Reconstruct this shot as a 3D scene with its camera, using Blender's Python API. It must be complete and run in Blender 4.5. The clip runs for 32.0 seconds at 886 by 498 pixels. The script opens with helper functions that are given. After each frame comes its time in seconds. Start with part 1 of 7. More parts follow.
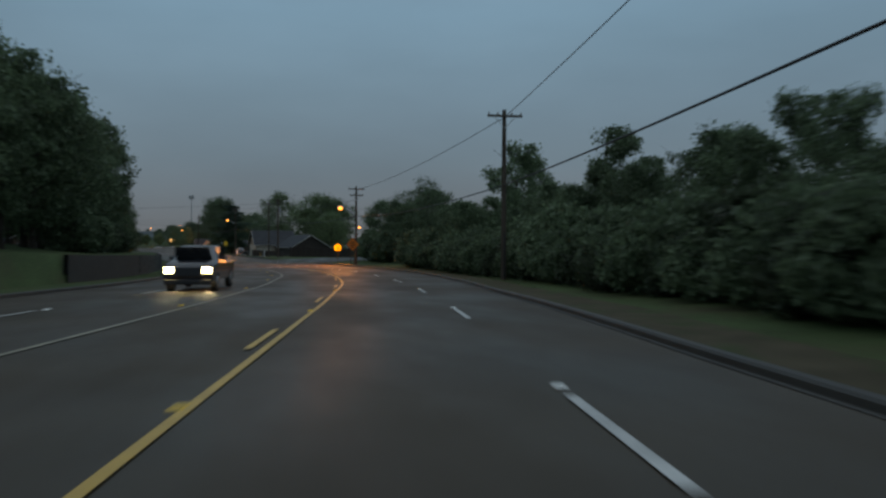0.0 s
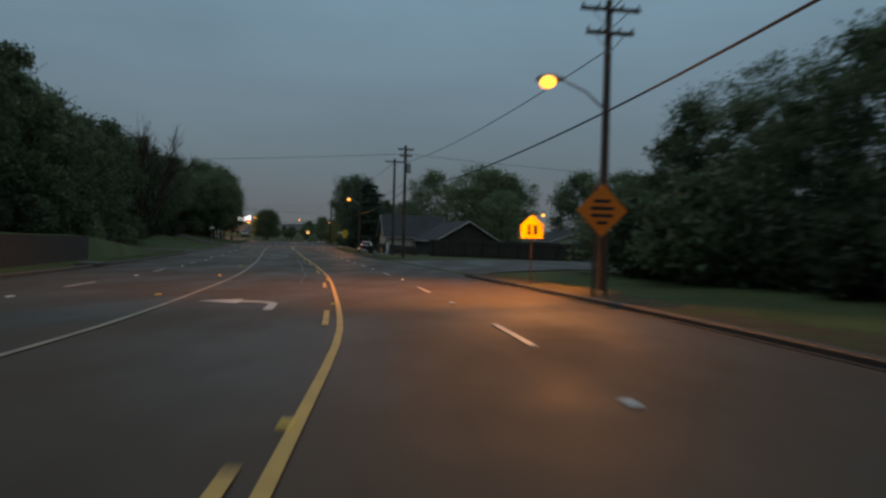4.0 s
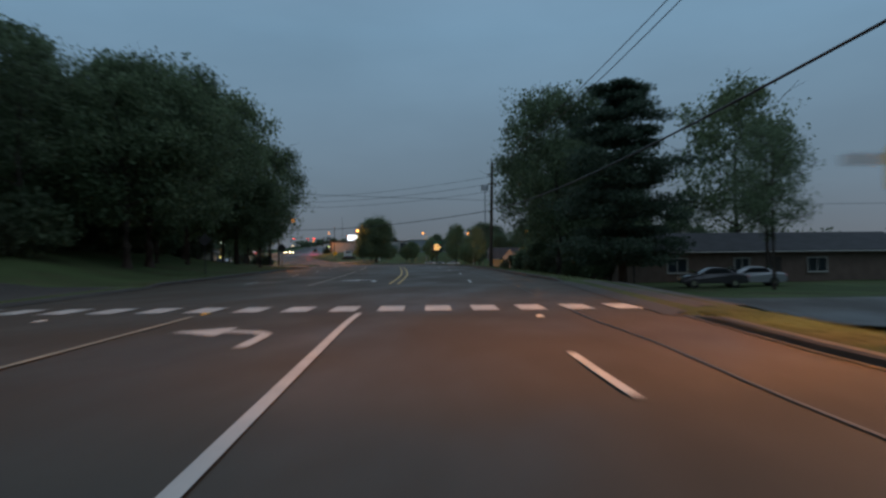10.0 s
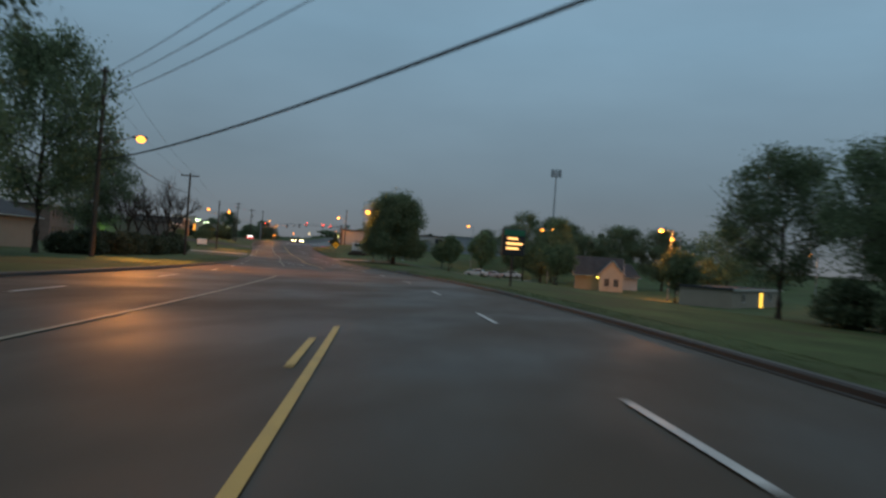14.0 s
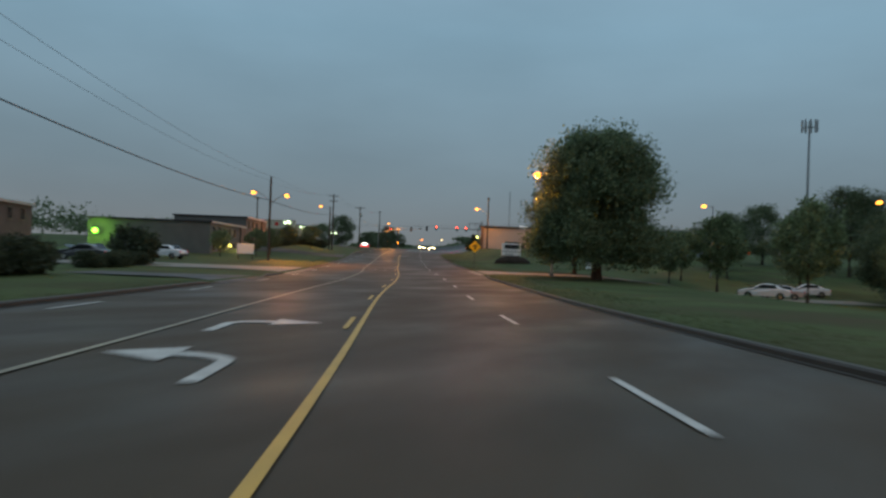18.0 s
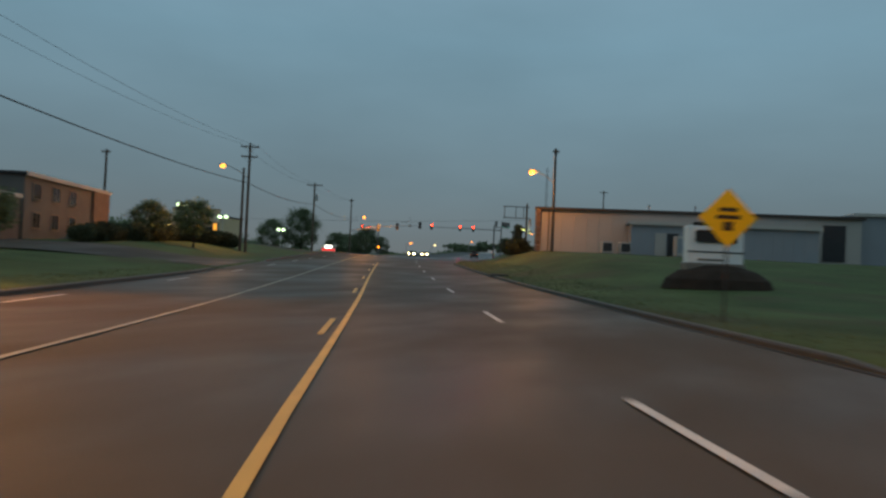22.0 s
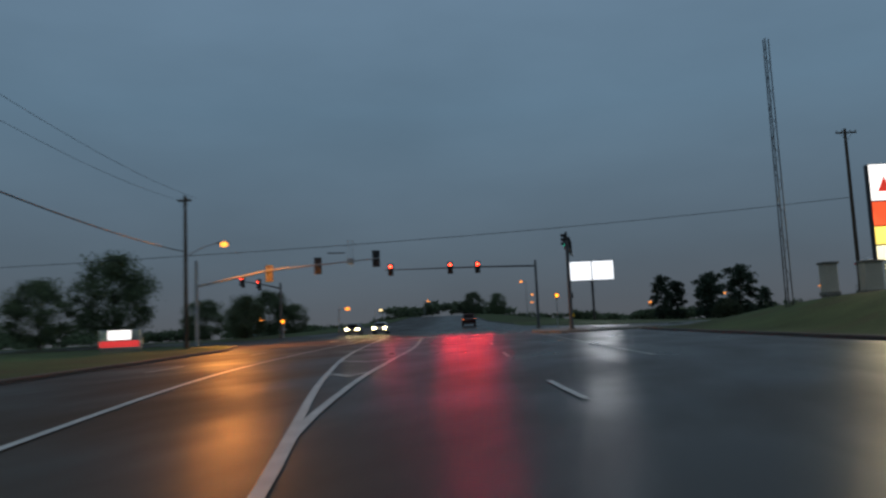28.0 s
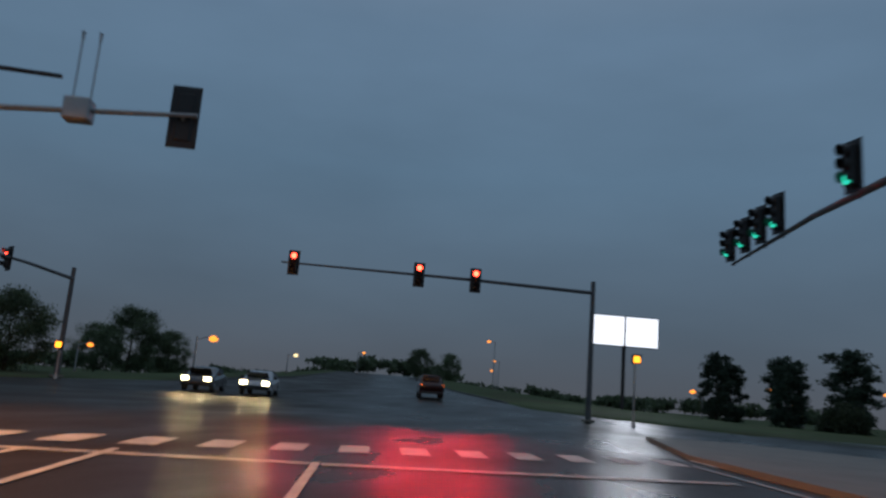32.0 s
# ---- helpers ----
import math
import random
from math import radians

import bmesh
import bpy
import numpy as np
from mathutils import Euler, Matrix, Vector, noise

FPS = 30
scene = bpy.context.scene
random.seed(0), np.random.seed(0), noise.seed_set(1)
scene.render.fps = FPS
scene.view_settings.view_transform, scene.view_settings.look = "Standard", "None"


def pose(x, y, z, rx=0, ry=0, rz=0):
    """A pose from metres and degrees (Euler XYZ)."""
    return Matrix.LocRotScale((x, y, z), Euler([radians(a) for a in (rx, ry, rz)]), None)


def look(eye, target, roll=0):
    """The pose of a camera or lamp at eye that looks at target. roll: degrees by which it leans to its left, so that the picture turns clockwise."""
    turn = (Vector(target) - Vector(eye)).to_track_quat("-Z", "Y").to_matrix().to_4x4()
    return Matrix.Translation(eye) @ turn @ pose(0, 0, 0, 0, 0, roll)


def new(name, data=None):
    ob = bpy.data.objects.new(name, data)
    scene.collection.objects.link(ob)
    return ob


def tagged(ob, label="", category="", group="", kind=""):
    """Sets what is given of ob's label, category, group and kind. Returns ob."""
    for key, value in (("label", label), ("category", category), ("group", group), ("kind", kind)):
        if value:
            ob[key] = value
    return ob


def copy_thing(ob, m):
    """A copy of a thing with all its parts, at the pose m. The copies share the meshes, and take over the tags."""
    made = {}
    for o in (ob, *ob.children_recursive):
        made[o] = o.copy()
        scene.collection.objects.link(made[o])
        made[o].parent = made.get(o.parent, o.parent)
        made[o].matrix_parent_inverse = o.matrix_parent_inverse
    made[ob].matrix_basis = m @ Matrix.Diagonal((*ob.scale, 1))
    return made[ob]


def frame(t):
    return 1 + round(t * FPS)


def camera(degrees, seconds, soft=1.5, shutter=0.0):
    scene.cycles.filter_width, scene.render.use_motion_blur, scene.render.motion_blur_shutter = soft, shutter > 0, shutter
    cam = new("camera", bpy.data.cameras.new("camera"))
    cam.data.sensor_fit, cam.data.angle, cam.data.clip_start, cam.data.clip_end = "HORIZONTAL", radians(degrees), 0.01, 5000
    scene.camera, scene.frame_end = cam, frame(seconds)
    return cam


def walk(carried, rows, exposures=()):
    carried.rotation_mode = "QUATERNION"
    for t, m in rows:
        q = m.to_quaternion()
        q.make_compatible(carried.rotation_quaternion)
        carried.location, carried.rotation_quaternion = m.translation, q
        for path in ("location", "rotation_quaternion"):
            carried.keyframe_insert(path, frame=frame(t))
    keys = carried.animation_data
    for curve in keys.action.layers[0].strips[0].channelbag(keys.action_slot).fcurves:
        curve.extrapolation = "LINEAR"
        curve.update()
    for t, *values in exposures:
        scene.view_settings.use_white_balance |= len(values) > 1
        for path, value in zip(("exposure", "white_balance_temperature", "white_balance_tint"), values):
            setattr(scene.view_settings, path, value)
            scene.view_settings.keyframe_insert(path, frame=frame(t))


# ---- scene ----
EXPOSURES = [(0.0, 0.15, 7000, 10), (1.0, 0.12, 6300, 10), (2.0, 0.08, 6500, 10), (4.0, 0.0, 7200, 10), (7.0, 0.07, 6700, 10), (9.0, 0.1, 7000, 10), (10.0, 0.13, 6400, 10), (11.0, 0.2, 6450, 10), (14.0, 0.32, 6850, 9), (19.0, 0.44, 7000, 5), (21.0, 0.17, 7000, 1), (23.0, 0.22, 6900, 3), (24.0, 0.0, 7250, 4), (25.0, -0.1, 6700, 2), (27.5, -0.4, 6550, 10), (30.0, -0.72, 6450, 15), (32.0, -0.62, 6250, 14)]
cam = camera(60.1, 32.0, soft=2.5, shutter=0.7)
PATH = [
    (0.0, pose(2.819, -29.250, 3.407, 89.20, -0.21, -11.58)),
    (0.5, pose(3.888, -21.091, 3.212, 89.45, 0.06, -11.84)),
    (1.0, pose(4.612, -12.678, 3.006, 89.64, -0.31, -10.74)),
    (1.5, pose(5.555, -4.186, 2.780, 88.91, -1.20, -9.27)),
    (2.0, pose(6.242, 4.448, 2.539, 88.22, -2.71, -7.64)),
    (2.5, pose(6.746, 12.625, 2.308, 88.66, -2.89, -4.97)),
    (3.0, pose(6.939, 21.084, 2.116, 89.14, -2.34, -2.53)),
    (3.5, pose(6.741, 29.447, 1.960, 88.98, -2.19, -0.62)),
    (4.0, pose(6.271, 37.958, 1.807, 89.13, -1.53, 0.88)),
    (4.5, pose(5.313, 46.482, 1.655, 88.98, -0.68, 2.91)),
    (5.0, pose(4.088, 55.048, 1.507, 89.23, -0.61, 4.95)),
    (5.5, pose(2.636, 63.690, 1.388, 89.08, -0.54, 6.14)),
    (6.0, pose(0.968, 72.453, 1.300, 88.81, -0.60, 6.79)),
    (6.5, pose(-0.908, 81.380, 1.222, 88.76, -0.95, 7.23)),
    (7.0, pose(-2.981, 90.515, 1.137, 89.32, -1.78, 7.75)),
    (7.5, pose(-5.067, 99.824, 1.063, 89.77, -1.62, 7.72)),
    (8.0, pose(-7.253, 109.255, 1.015, 90.39, -1.47, 8.41)),
    (8.5, pose(-9.476, 118.854, 0.982, 90.32, -1.02, 8.76)),
    (9.0, pose(-11.553, 128.597, 0.951, 90.28, -1.27, 9.62)),
    (9.5, pose(-13.626, 138.406, 0.908, 90.24, -0.67, 10.08)),
    (10.0, pose(-15.722, 148.548, 0.877, 90.43, 0.56, 10.15)),
    (10.5, pose(-17.770, 158.914, 0.883, 90.89, 0.11, 10.20)),
    (11.0, pose(-19.642, 169.374, 0.917, 91.09, -0.67, 10.58)),
    (11.5, pose(-21.653, 179.818, 0.965, 91.82, -1.19, 10.68)),
    (12.0, pose(-23.840, 190.092, 1.004, 92.12, -1.00, 10.64)),
    (12.5, pose(-26.170, 199.910, 1.021, 91.38, -1.61, 10.50)),
    (13.0, pose(-28.513, 209.148, 1.004, 90.15, -2.87, 11.03)),
    (13.5, pose(-30.863, 218.364, 0.977, 89.93, -3.50, 11.79)),
    (14.0, pose(-33.368, 227.333, 0.952, 90.52, -4.17, 12.93)),
    (14.5, pose(-36.057, 235.937, 0.918, 90.79, -4.89, 14.53)),
    (15.0, pose(-38.692, 244.413, 0.866, 90.70, -4.38, 15.59)),
    (15.5, pose(-41.424, 252.810, 0.801, 90.48, -3.42, 16.54)),
    (16.0, pose(-44.404, 261.176, 0.728, 90.38, -2.61, 17.79)),
    (16.5, pose(-47.782, 269.560, 0.649, 90.66, -2.46, 19.76)),
    (17.0, pose(-51.590, 277.842, 0.568, 91.04, -2.81, 21.79)),
    (17.5, pose(-55.279, 285.773, 0.463, 90.68, -2.48, 23.11)),
    (18.0, pose(-58.901, 293.624, 0.350, 90.54, -2.16, 23.19)),
    (18.5, pose(-62.815, 301.709, 0.247, 90.60, -1.36, 21.79)),
    (19.0, pose(-67.027, 310.013, 0.158, 92.14, -1.26, 22.47)),
    (19.5, pose(-70.959, 317.989, 0.084, 92.32, -1.25, 23.36)),
    (20.0, pose(-74.597, 325.812, 0.035, 91.59, -0.61, 23.48)),
    (20.5, pose(-78.226, 333.770, 0.014, 91.03, -0.60, 22.91)),
    (21.0, pose(-81.995, 341.804, 0.021, 90.93, -1.72, 22.45)),
    (21.5, pose(-86.090, 349.964, 0.061, 91.29, -2.41, 22.32)),
    (22.0, pose(-90.344, 358.154, 0.128, 91.33, -2.57, 21.94)),
    (22.5, pose(-94.195, 366.122, 0.217, 90.85, -2.84, 21.95)),
    (23.0, pose(-97.980, 373.948, 0.327, 91.31, -2.84, 22.16)),
    (23.5, pose(-101.840, 381.765, 0.468, 92.36, -2.84, 22.06)),
    (24.0, pose(-105.661, 389.444, 0.633, 93.22, -3.03, 22.14)),
    (24.5, pose(-109.399, 396.864, 0.818, 94.23, -1.96, 22.74)),
    (25.0, pose(-112.876, 404.261, 1.024, 94.72, -1.21, 22.27)),
    (25.5, pose(-116.387, 411.537, 1.261, 95.08, -1.78, 21.97)),
    (26.0, pose(-119.748, 418.618, 1.498, 95.29, -1.77, 21.73)),
    (26.5, pose(-122.990, 425.555, 1.716, 95.54, -1.16, 21.36)),
    (27.0, pose(-126.138, 432.408, 1.936, 95.84, -0.13, 20.56)),
    (27.5, pose(-129.221, 439.236, 2.165, 96.10, 1.16, 19.02)),
    (28.0, pose(-132.264, 446.099, 2.411, 96.08, 2.53, 16.43)),
    (28.5, pose(-134.923, 452.595, 2.635, 95.78, 0.25, 12.77)),
    (29.0, pose(-137.115, 458.893, 2.799, 95.45, -2.22, 10.39)),
    (29.5, pose(-138.938, 464.947, 2.893, 95.47, -3.76, 9.92)),
    (30.0, pose(-140.504, 470.775, 2.945, 95.95, -3.92, 9.71)),
    (30.5, pose(-142.262, 476.692, 2.999, 96.88, -3.95, 9.03)),
    (31.0, pose(-143.621, 481.981, 3.057, 98.06, -5.14, 8.83)),
    (31.5, pose(-144.959, 486.787, 3.121, 99.71, -5.30, 9.97)),
    (32.0, pose(-146.252, 491.043, 3.184, 100.77, -4.31, 11.42)),
]
walk(cam, PATH, EXPOSURES)

# ---- world: overcast sky at dusk ----
world = bpy.data.worlds.new("dusk_sky")
scene.world = world
world.use_nodes = True
wn, wl = world.node_tree.nodes, world.node_tree.links
wn.clear()
w_out = wn.new("ShaderNodeOutputWorld")
w_bg = wn.new("ShaderNodeBackground")
w_tc = wn.new("ShaderNodeTexCoord")
w_sep = wn.new("ShaderNodeSeparateXYZ")
w_ramp = wn.new("ShaderNodeValToRGB")
w_ramp.color_ramp.elements[0].position = 0.0
w_ramp.color_ramp.elements[0].color = (0.132, 0.146, 0.165, 1)
w_ramp.color_ramp.elements[1].position = 0.75
w_ramp.color_ramp.elements[1].color = (0.36, 0.46, 0.57, 1)
for pos, col in ((0.10, (0.130, 0.184, 0.234, 1)), (0.28, (0.156, 0.264, 0.368, 1)), (0.45, (0.182, 0.295, 0.415, 1))):
    e = w_ramp.color_ramp.elements.new(pos)
    e.color = col
w_noise = wn.new("ShaderNodeTexNoise")
w_noise.inputs["Scale"].default_value = 2.2
w_noise.inputs["Detail"].default_value = 5.0
w_map = wn.new("ShaderNodeMapping")
w_map.inputs["Scale"].default_value = (1.0, 1.0, 3.0)
w_mr = wn.new("ShaderNodeMapRange")
w_mr.inputs["From Min"].default_value = 0.3
w_mr.inputs["From Max"].default_value = 0.7
w_mr.inputs["To Min"].default_value = 0.9
w_mr.inputs["To Max"].default_value = 1.1
w_mul = wn.new("ShaderNodeVectorMath")
w_mul.operation = "MULTIPLY"
wl.new(w_tc.outputs["Generated"], w_sep.inputs[0])
wl.new(w_tc.outputs["Generated"], w_map.inputs["Vector"])
wl.new(w_map.outputs["Vector"], w_noise.inputs["Vector"])
wl.new(w_noise.outputs["Fac"], w_mr.inputs["Value"])
wl.new(w_sep.outputs["Z"], w_ramp.inputs["Fac"])
wl.new(w_ramp.outputs["Color"], w_mul.inputs[0])
wl.new(w_mr.outputs["Result"], w_mul.inputs[1])
wl.new(w_mul.outputs["Vector"], w_bg.inputs["Color"])
w_bg.inputs["Strength"].default_value = 1.0
wl.new(w_bg.outputs["Background"], w_out.inputs["Surface"])


def point_lamp(name, place, watts, colour, size=0.15):
    """A lamp inside a real fixture."""
    data = bpy.data.lights.new(name, "POINT")
    data.energy, data.color, data.shadow_soft_size = watts, colour, size
    ob = new(name, data)
    ob.location = place
    return ob


def spot_lamp(name, place, target, watts, colour, angle=110, size=0.12):
    data = bpy.data.lights.new(name, "SPOT")
    data.energy, data.color, data.shadow_soft_size = watts, colour, size
    data.spot_size, data.spot_blend = radians(angle), 0.6
    ob = new(name, data)
    ob.matrix_world = look(place, target)
    return ob


SODIUM = (1.0, 0.34, 0.05)


def road_lamp(name, place, watts, along, across, reach=17.0):
    """The batwing light of a street lantern: one beam down and out over the road, one each way along it."""
    spot_lamp(name, place, place + across * 3.2 - Vector((0, 0, 5)), watts * 3.2, SODIUM, 112, 0.15)
    for k in (-1, 1):
        spot_lamp(name, place, place + along * (k * reach) + across * 4.0 - Vector((0, 0, 8)), watts * 1.0, SODIUM, 70, 0.15)

# ---- materials ----


def material(name, colour, rough=0.7, metal=0.0, spread=0.25, scale=3.0, fine=60.0, bump=0.15, spec=0.5, random_hue=0.0, coat=0.0):
    """Principled surface with a broad stain, a fine grain and a little relief, in metres."""
    m = bpy.data.materials.new(name)
    m.use_nodes = True
    n, l = m.node_tree.nodes, m.node_tree.links
    p = n["Principled BSDF"]
    tc = n.new("ShaderNodeTexCoord")
    big, small = n.new("ShaderNodeTexNoise"), n.new("ShaderNodeTexNoise")
    big.inputs["Scale"].default_value, big.inputs["Detail"].default_value = scale, 4
    small.inputs["Scale"].default_value, small.inputs["Detail"].default_value = fine, 3
    for t in (big, small):
        l.new(tc.outputs["Object"], t.inputs["Vector"])
    add = n.new("ShaderNodeMath")
    add.operation = "ADD"
    l.new(big.outputs["Fac"], add.inputs[0])
    l.new(small.outputs["Fac"], add.inputs[1])
    mr = n.new("ShaderNodeMapRange")
    mr.inputs["From Min"].default_value, mr.inputs["From Max"].default_value = 0.6, 1.4
    mr.inputs["To Min"].default_value, mr.inputs["To Max"].default_value = 1 - spread, 1 + spread
    l.new(add.outputs[0], mr.inputs["Value"])
    mul = n.new("ShaderNodeVectorMath")
    mul.operation = "MULTIPLY"
    mul.inputs[0].default_value = colour
    l.new(mr.outputs["Result"], mul.inputs[1])
    out = mul.outputs["Vector"]
    if random_hue:
        info = n.new("ShaderNodeObjectInfo")
        hsv = n.new("ShaderNodeHueSaturation")
        mr2 = n.new("ShaderNodeMapRange")
        mr2.inputs["To Min"].default_value, mr2.inputs["To Max"].default_value = 1 - random_hue, 1 + random_hue
        l.new(info.outputs["Random"], mr2.inputs["Value"])
        l.new(mr2.outputs["Result"], hsv.inputs["Value"])
        l.new(out, hsv.inputs["Color"])
        out = hsv.outputs["Color"]
    l.new(out, p.inputs["Base Color"])
    p.inputs["Roughness"].default_value, p.inputs["Metallic"].default_value = rough, metal
    p.inputs["Specular IOR Level"].default_value = spec
    p.inputs["Coat Weight"].default_value = coat
    if bump:
        b = n.new("ShaderNodeBump")
        b.inputs["Strength"].default_value, b.inputs["Distance"].default_value = bump, 0.01
        l.new(small.outputs["Fac"], b.inputs["Height"])
        l.new(b.outputs["Normal"], p.inputs["Normal"])
    return m


def glow(name, colour, strength):
    m = bpy.data.materials.new(name)
    m.use_nodes = True
    p = m.node_tree.nodes["Principled BSDF"]
    p.inputs["Base Color"].default_value = (*[min(1, c) for c in colour], 1)
    p.inputs["Emission Color"].default_value = (*colour, 1)
    p.inputs["Emission Strength"].default_value = strength
    return m


def wet_asphalt(name, colour, rough_lo, rough_hi, fine=90.0, wetter=0.74):
    """Damp asphalt: stone grain, wheel-track patches and a film of water that varies in gloss, deeper by the intersection."""
    m = material(name, colour, 0.4, spread=0.3, scale=0.35, fine=fine, bump=0.25, spec=0.24)
    n, l = m.node_tree.nodes, m.node_tree.links
    p = n["Principled BSDF"]
    tc = n.new("ShaderNodeTexCoord")
    mp = n.new("ShaderNodeMapping")
    mp.inputs["Scale"].default_value = (0.42, 0.16, 1.0)
    t = n.new("ShaderNodeTexNoise")
    t.inputs["Scale"].default_value, t.inputs["Detail"].default_value = 1.0, 6
    mr = n.new("ShaderNodeMapRange")
    mr.inputs["From Min"].default_value, mr.inputs["From Max"].default_value = 0.35, 0.65
    mr.inputs["To Min"].default_value, mr.inputs["To Max"].default_value = rough_lo, rough_hi
    l.new(tc.outputs["Object"], mp.inputs["Vector"])
    l.new(mp.outputs["Vector"], t.inputs["Vector"])
    l.new(t.outputs["Fac"], mr.inputs["Value"])
    sep = n.new("ShaderNodeSeparateXYZ")
    l.new(tc.outputs["Object"], sep.inputs[0])
    wet = n.new("ShaderNodeMapRange")
    wet.interpolation_type = "SMOOTHSTEP"
    wet.inputs["From Min"].default_value, wet.inputs["From Max"].default_value = 425.0, 470.0
    wet.inputs["To Min"].default_value, wet.inputs["To Max"].default_value = 1.0, wetter
    l.new(sep.outputs["Y"], wet.inputs["Value"])
    mul2 = n.new("ShaderNodeMath")
    mul2.operation = "MULTIPLY"
    l.new(mr.outputs["Result"], mul2.inputs[0])
    l.new(wet.outputs["Result"], mul2.inputs[1])
    side = n.new("ShaderNodeVectorMath")
    side.operation = "DOT_PRODUCT"
    side.inputs[1].default_value = (0.963, 0.270, 0.0)
    l.new(tc.outputs["Object"], side.inputs[0])
    drain = n.new("ShaderNodeMapRange")
    drain.interpolation_type = "SMOOTHSTEP"
    drain.inputs["From Min"].default_value, drain.inputs["From Max"].default_value = -13.5, -8.5
    drain.inputs["To Min"].default_value, drain.inputs["To Max"].default_value = 1.6, 1.0
    l.new(side.outputs["Value"], drain.inputs["Value"])
    mul3 = n.new("ShaderNodeMath")
    mul3.operation = "MULTIPLY"
    l.new(mul2.outputs[0], mul3.inputs[0])
    l.new(drain.outputs["Result"], mul3.inputs[1])
    l.new(mul3.outputs[0], p.inputs["Roughness"])
    # soaked stone is darker than damp stone
    soak = n.new("ShaderNodeMapRange")
    soak.interpolation_type = "SMOOTHSTEP"
    soak.inputs["From Min"].default_value, soak.inputs["From Max"].default_value = 425.0, 470.0
    soak.inputs["To Min"].default_value, soak.inputs["To Max"].default_value = 1.0, 0.5
    l.new(sep.outputs["Y"], soak.inputs["Value"])
    sc = n.new("ShaderNodeVectorMath")
    sc.operation = "SCALE"
    l.new(p.inputs["Base Color"].links[0].from_socket, sc.inputs[0])
    l.new(soak.outputs["Result"], sc.inputs["Scale"])
    l.new(sc.outputs["Vector"], p.inputs["Base Color"])
    gloss = n.new("ShaderNodeMath")
    gloss.operation = "MULTIPLY"
    gloss.inputs[1].default_value = 0.24
    l.new(soak.outputs["Result"], gloss.inputs[0])
    l.new(gloss.outputs[0], p.inputs["Specular IOR Level"])
    return m


def leaf_material(name, colour):
    """Leaves: each clump its own shade, a little light through them."""
    m = bpy.data.materials.new(name)
    m.use_nodes = True
    n, l = m.node_tree.nodes, m.node_tree.links
    p = n["Principled BSDF"]
    geo = n.new("ShaderNodeNewGeometry")
    info = n.new("ShaderNodeObjectInfo")
    mr = n.new("ShaderNodeMapRange")
    mr.inputs["To Min"].default_value, mr.inputs["To Max"].default_value = 0.55, 1.45
    l.new(geo.outputs["Random Per Island"], mr.inputs["Value"])
    mr2 = n.new("ShaderNodeMapRange")
    mr2.inputs["To Min"].default_value, mr2.inputs["To Max"].default_value = 0.8, 1.25
    l.new(info.outputs["Random"], mr2.inputs["Value"])
    mu = n.new("ShaderNodeMath")
    mu.operation = "MULTIPLY"
    l.new(mr.outputs["Result"], mu.inputs[0])
    l.new(mr2.outputs["Result"], mu.inputs[1])
    v = n.new("ShaderNodeVectorMath")
    v.operation = "MULTIPLY"
    v.inputs[0].default_value = colour
    l.new(mu.outputs[0], v.inputs[1])
    l.new(v.outputs["Vector"], p.inputs["Base Color"])
    p.inputs["Roughness"].default_value = 0.6
    p.inputs["Specular IOR Level"].default_value = 0.3
    tr = n.new("ShaderNodeBsdfTranslucent")
    l.new(v.outputs["Vector"], tr.inputs["Color"])
    mix = n.new("ShaderNodeMixShader")
    mix.inputs[0].default_value = 0.45
    l.new(p.outputs[0], mix.inputs[1])
    l.new(tr.outputs[0], mix.inputs[2])
    l.new(mix.outputs[0], n["Material Output"].inputs["Surface"])
    return m


# the brown in ASPHALT also stands in for warm headlight light on the road
ASPHALT = wet_asphalt("wet_asphalt", (0.056, 0.043, 0.029), 0.50, 0.76, wetter=0.52)
ASPHALT_SIDE = wet_asphalt("side_street_asphalt", (0.050, 0.044, 0.037), 0.45, 0.7)
CONCRETE = material("damp_concrete", (0.17, 0.152, 0.125), 0.6, spread=0.25, scale=0.8, fine=45, bump=0.2)
KERB = material("stained_kerb_concrete", (0.036, 0.033, 0.027), 0.65, spread=0.4, scale=1.2, fine=50, bump=0.25)
GRASS = material("short_grass_ground", (0.058, 0.082, 0.032), 0.9, spread=0.5, scale=0.25, fine=9, bump=0.6, spec=0.1)


def patchy(m, other, scale=0.18, lo=0.45, hi=0.62):
    """Blend a second colour into a material in uneven patches."""
    n, l = m.node_tree.nodes, m.node_tree.links
    p = n["Principled BSDF"]
    tc, t, mr, mix = n.new("ShaderNodeTexCoord"), n.new("ShaderNodeTexNoise"), n.new("ShaderNodeMapRange"), n.new("ShaderNodeMix")
    t.inputs["Scale"].default_value, t.inputs["Detail"].default_value, t.inputs["Roughness"].default_value = scale, 7, 0.65
    mr.inputs["From Min"].default_value, mr.inputs["From Max"].default_value = lo, hi
    mix.data_type = "RGBA"
    l.new(tc.outputs["Object"], t.inputs["Vector"])
    l.new(t.outputs["Fac"], mr.inputs["Value"])
    l.new(mr.outputs["Result"], mix.inputs[0])
    l.new(p.inputs["Base Color"].links[0].from_socket, mix.inputs[6])
    mix.inputs[7].default_value = (*other, 1)
    l.new(mix.outputs[2], p.inputs["Base Color"])


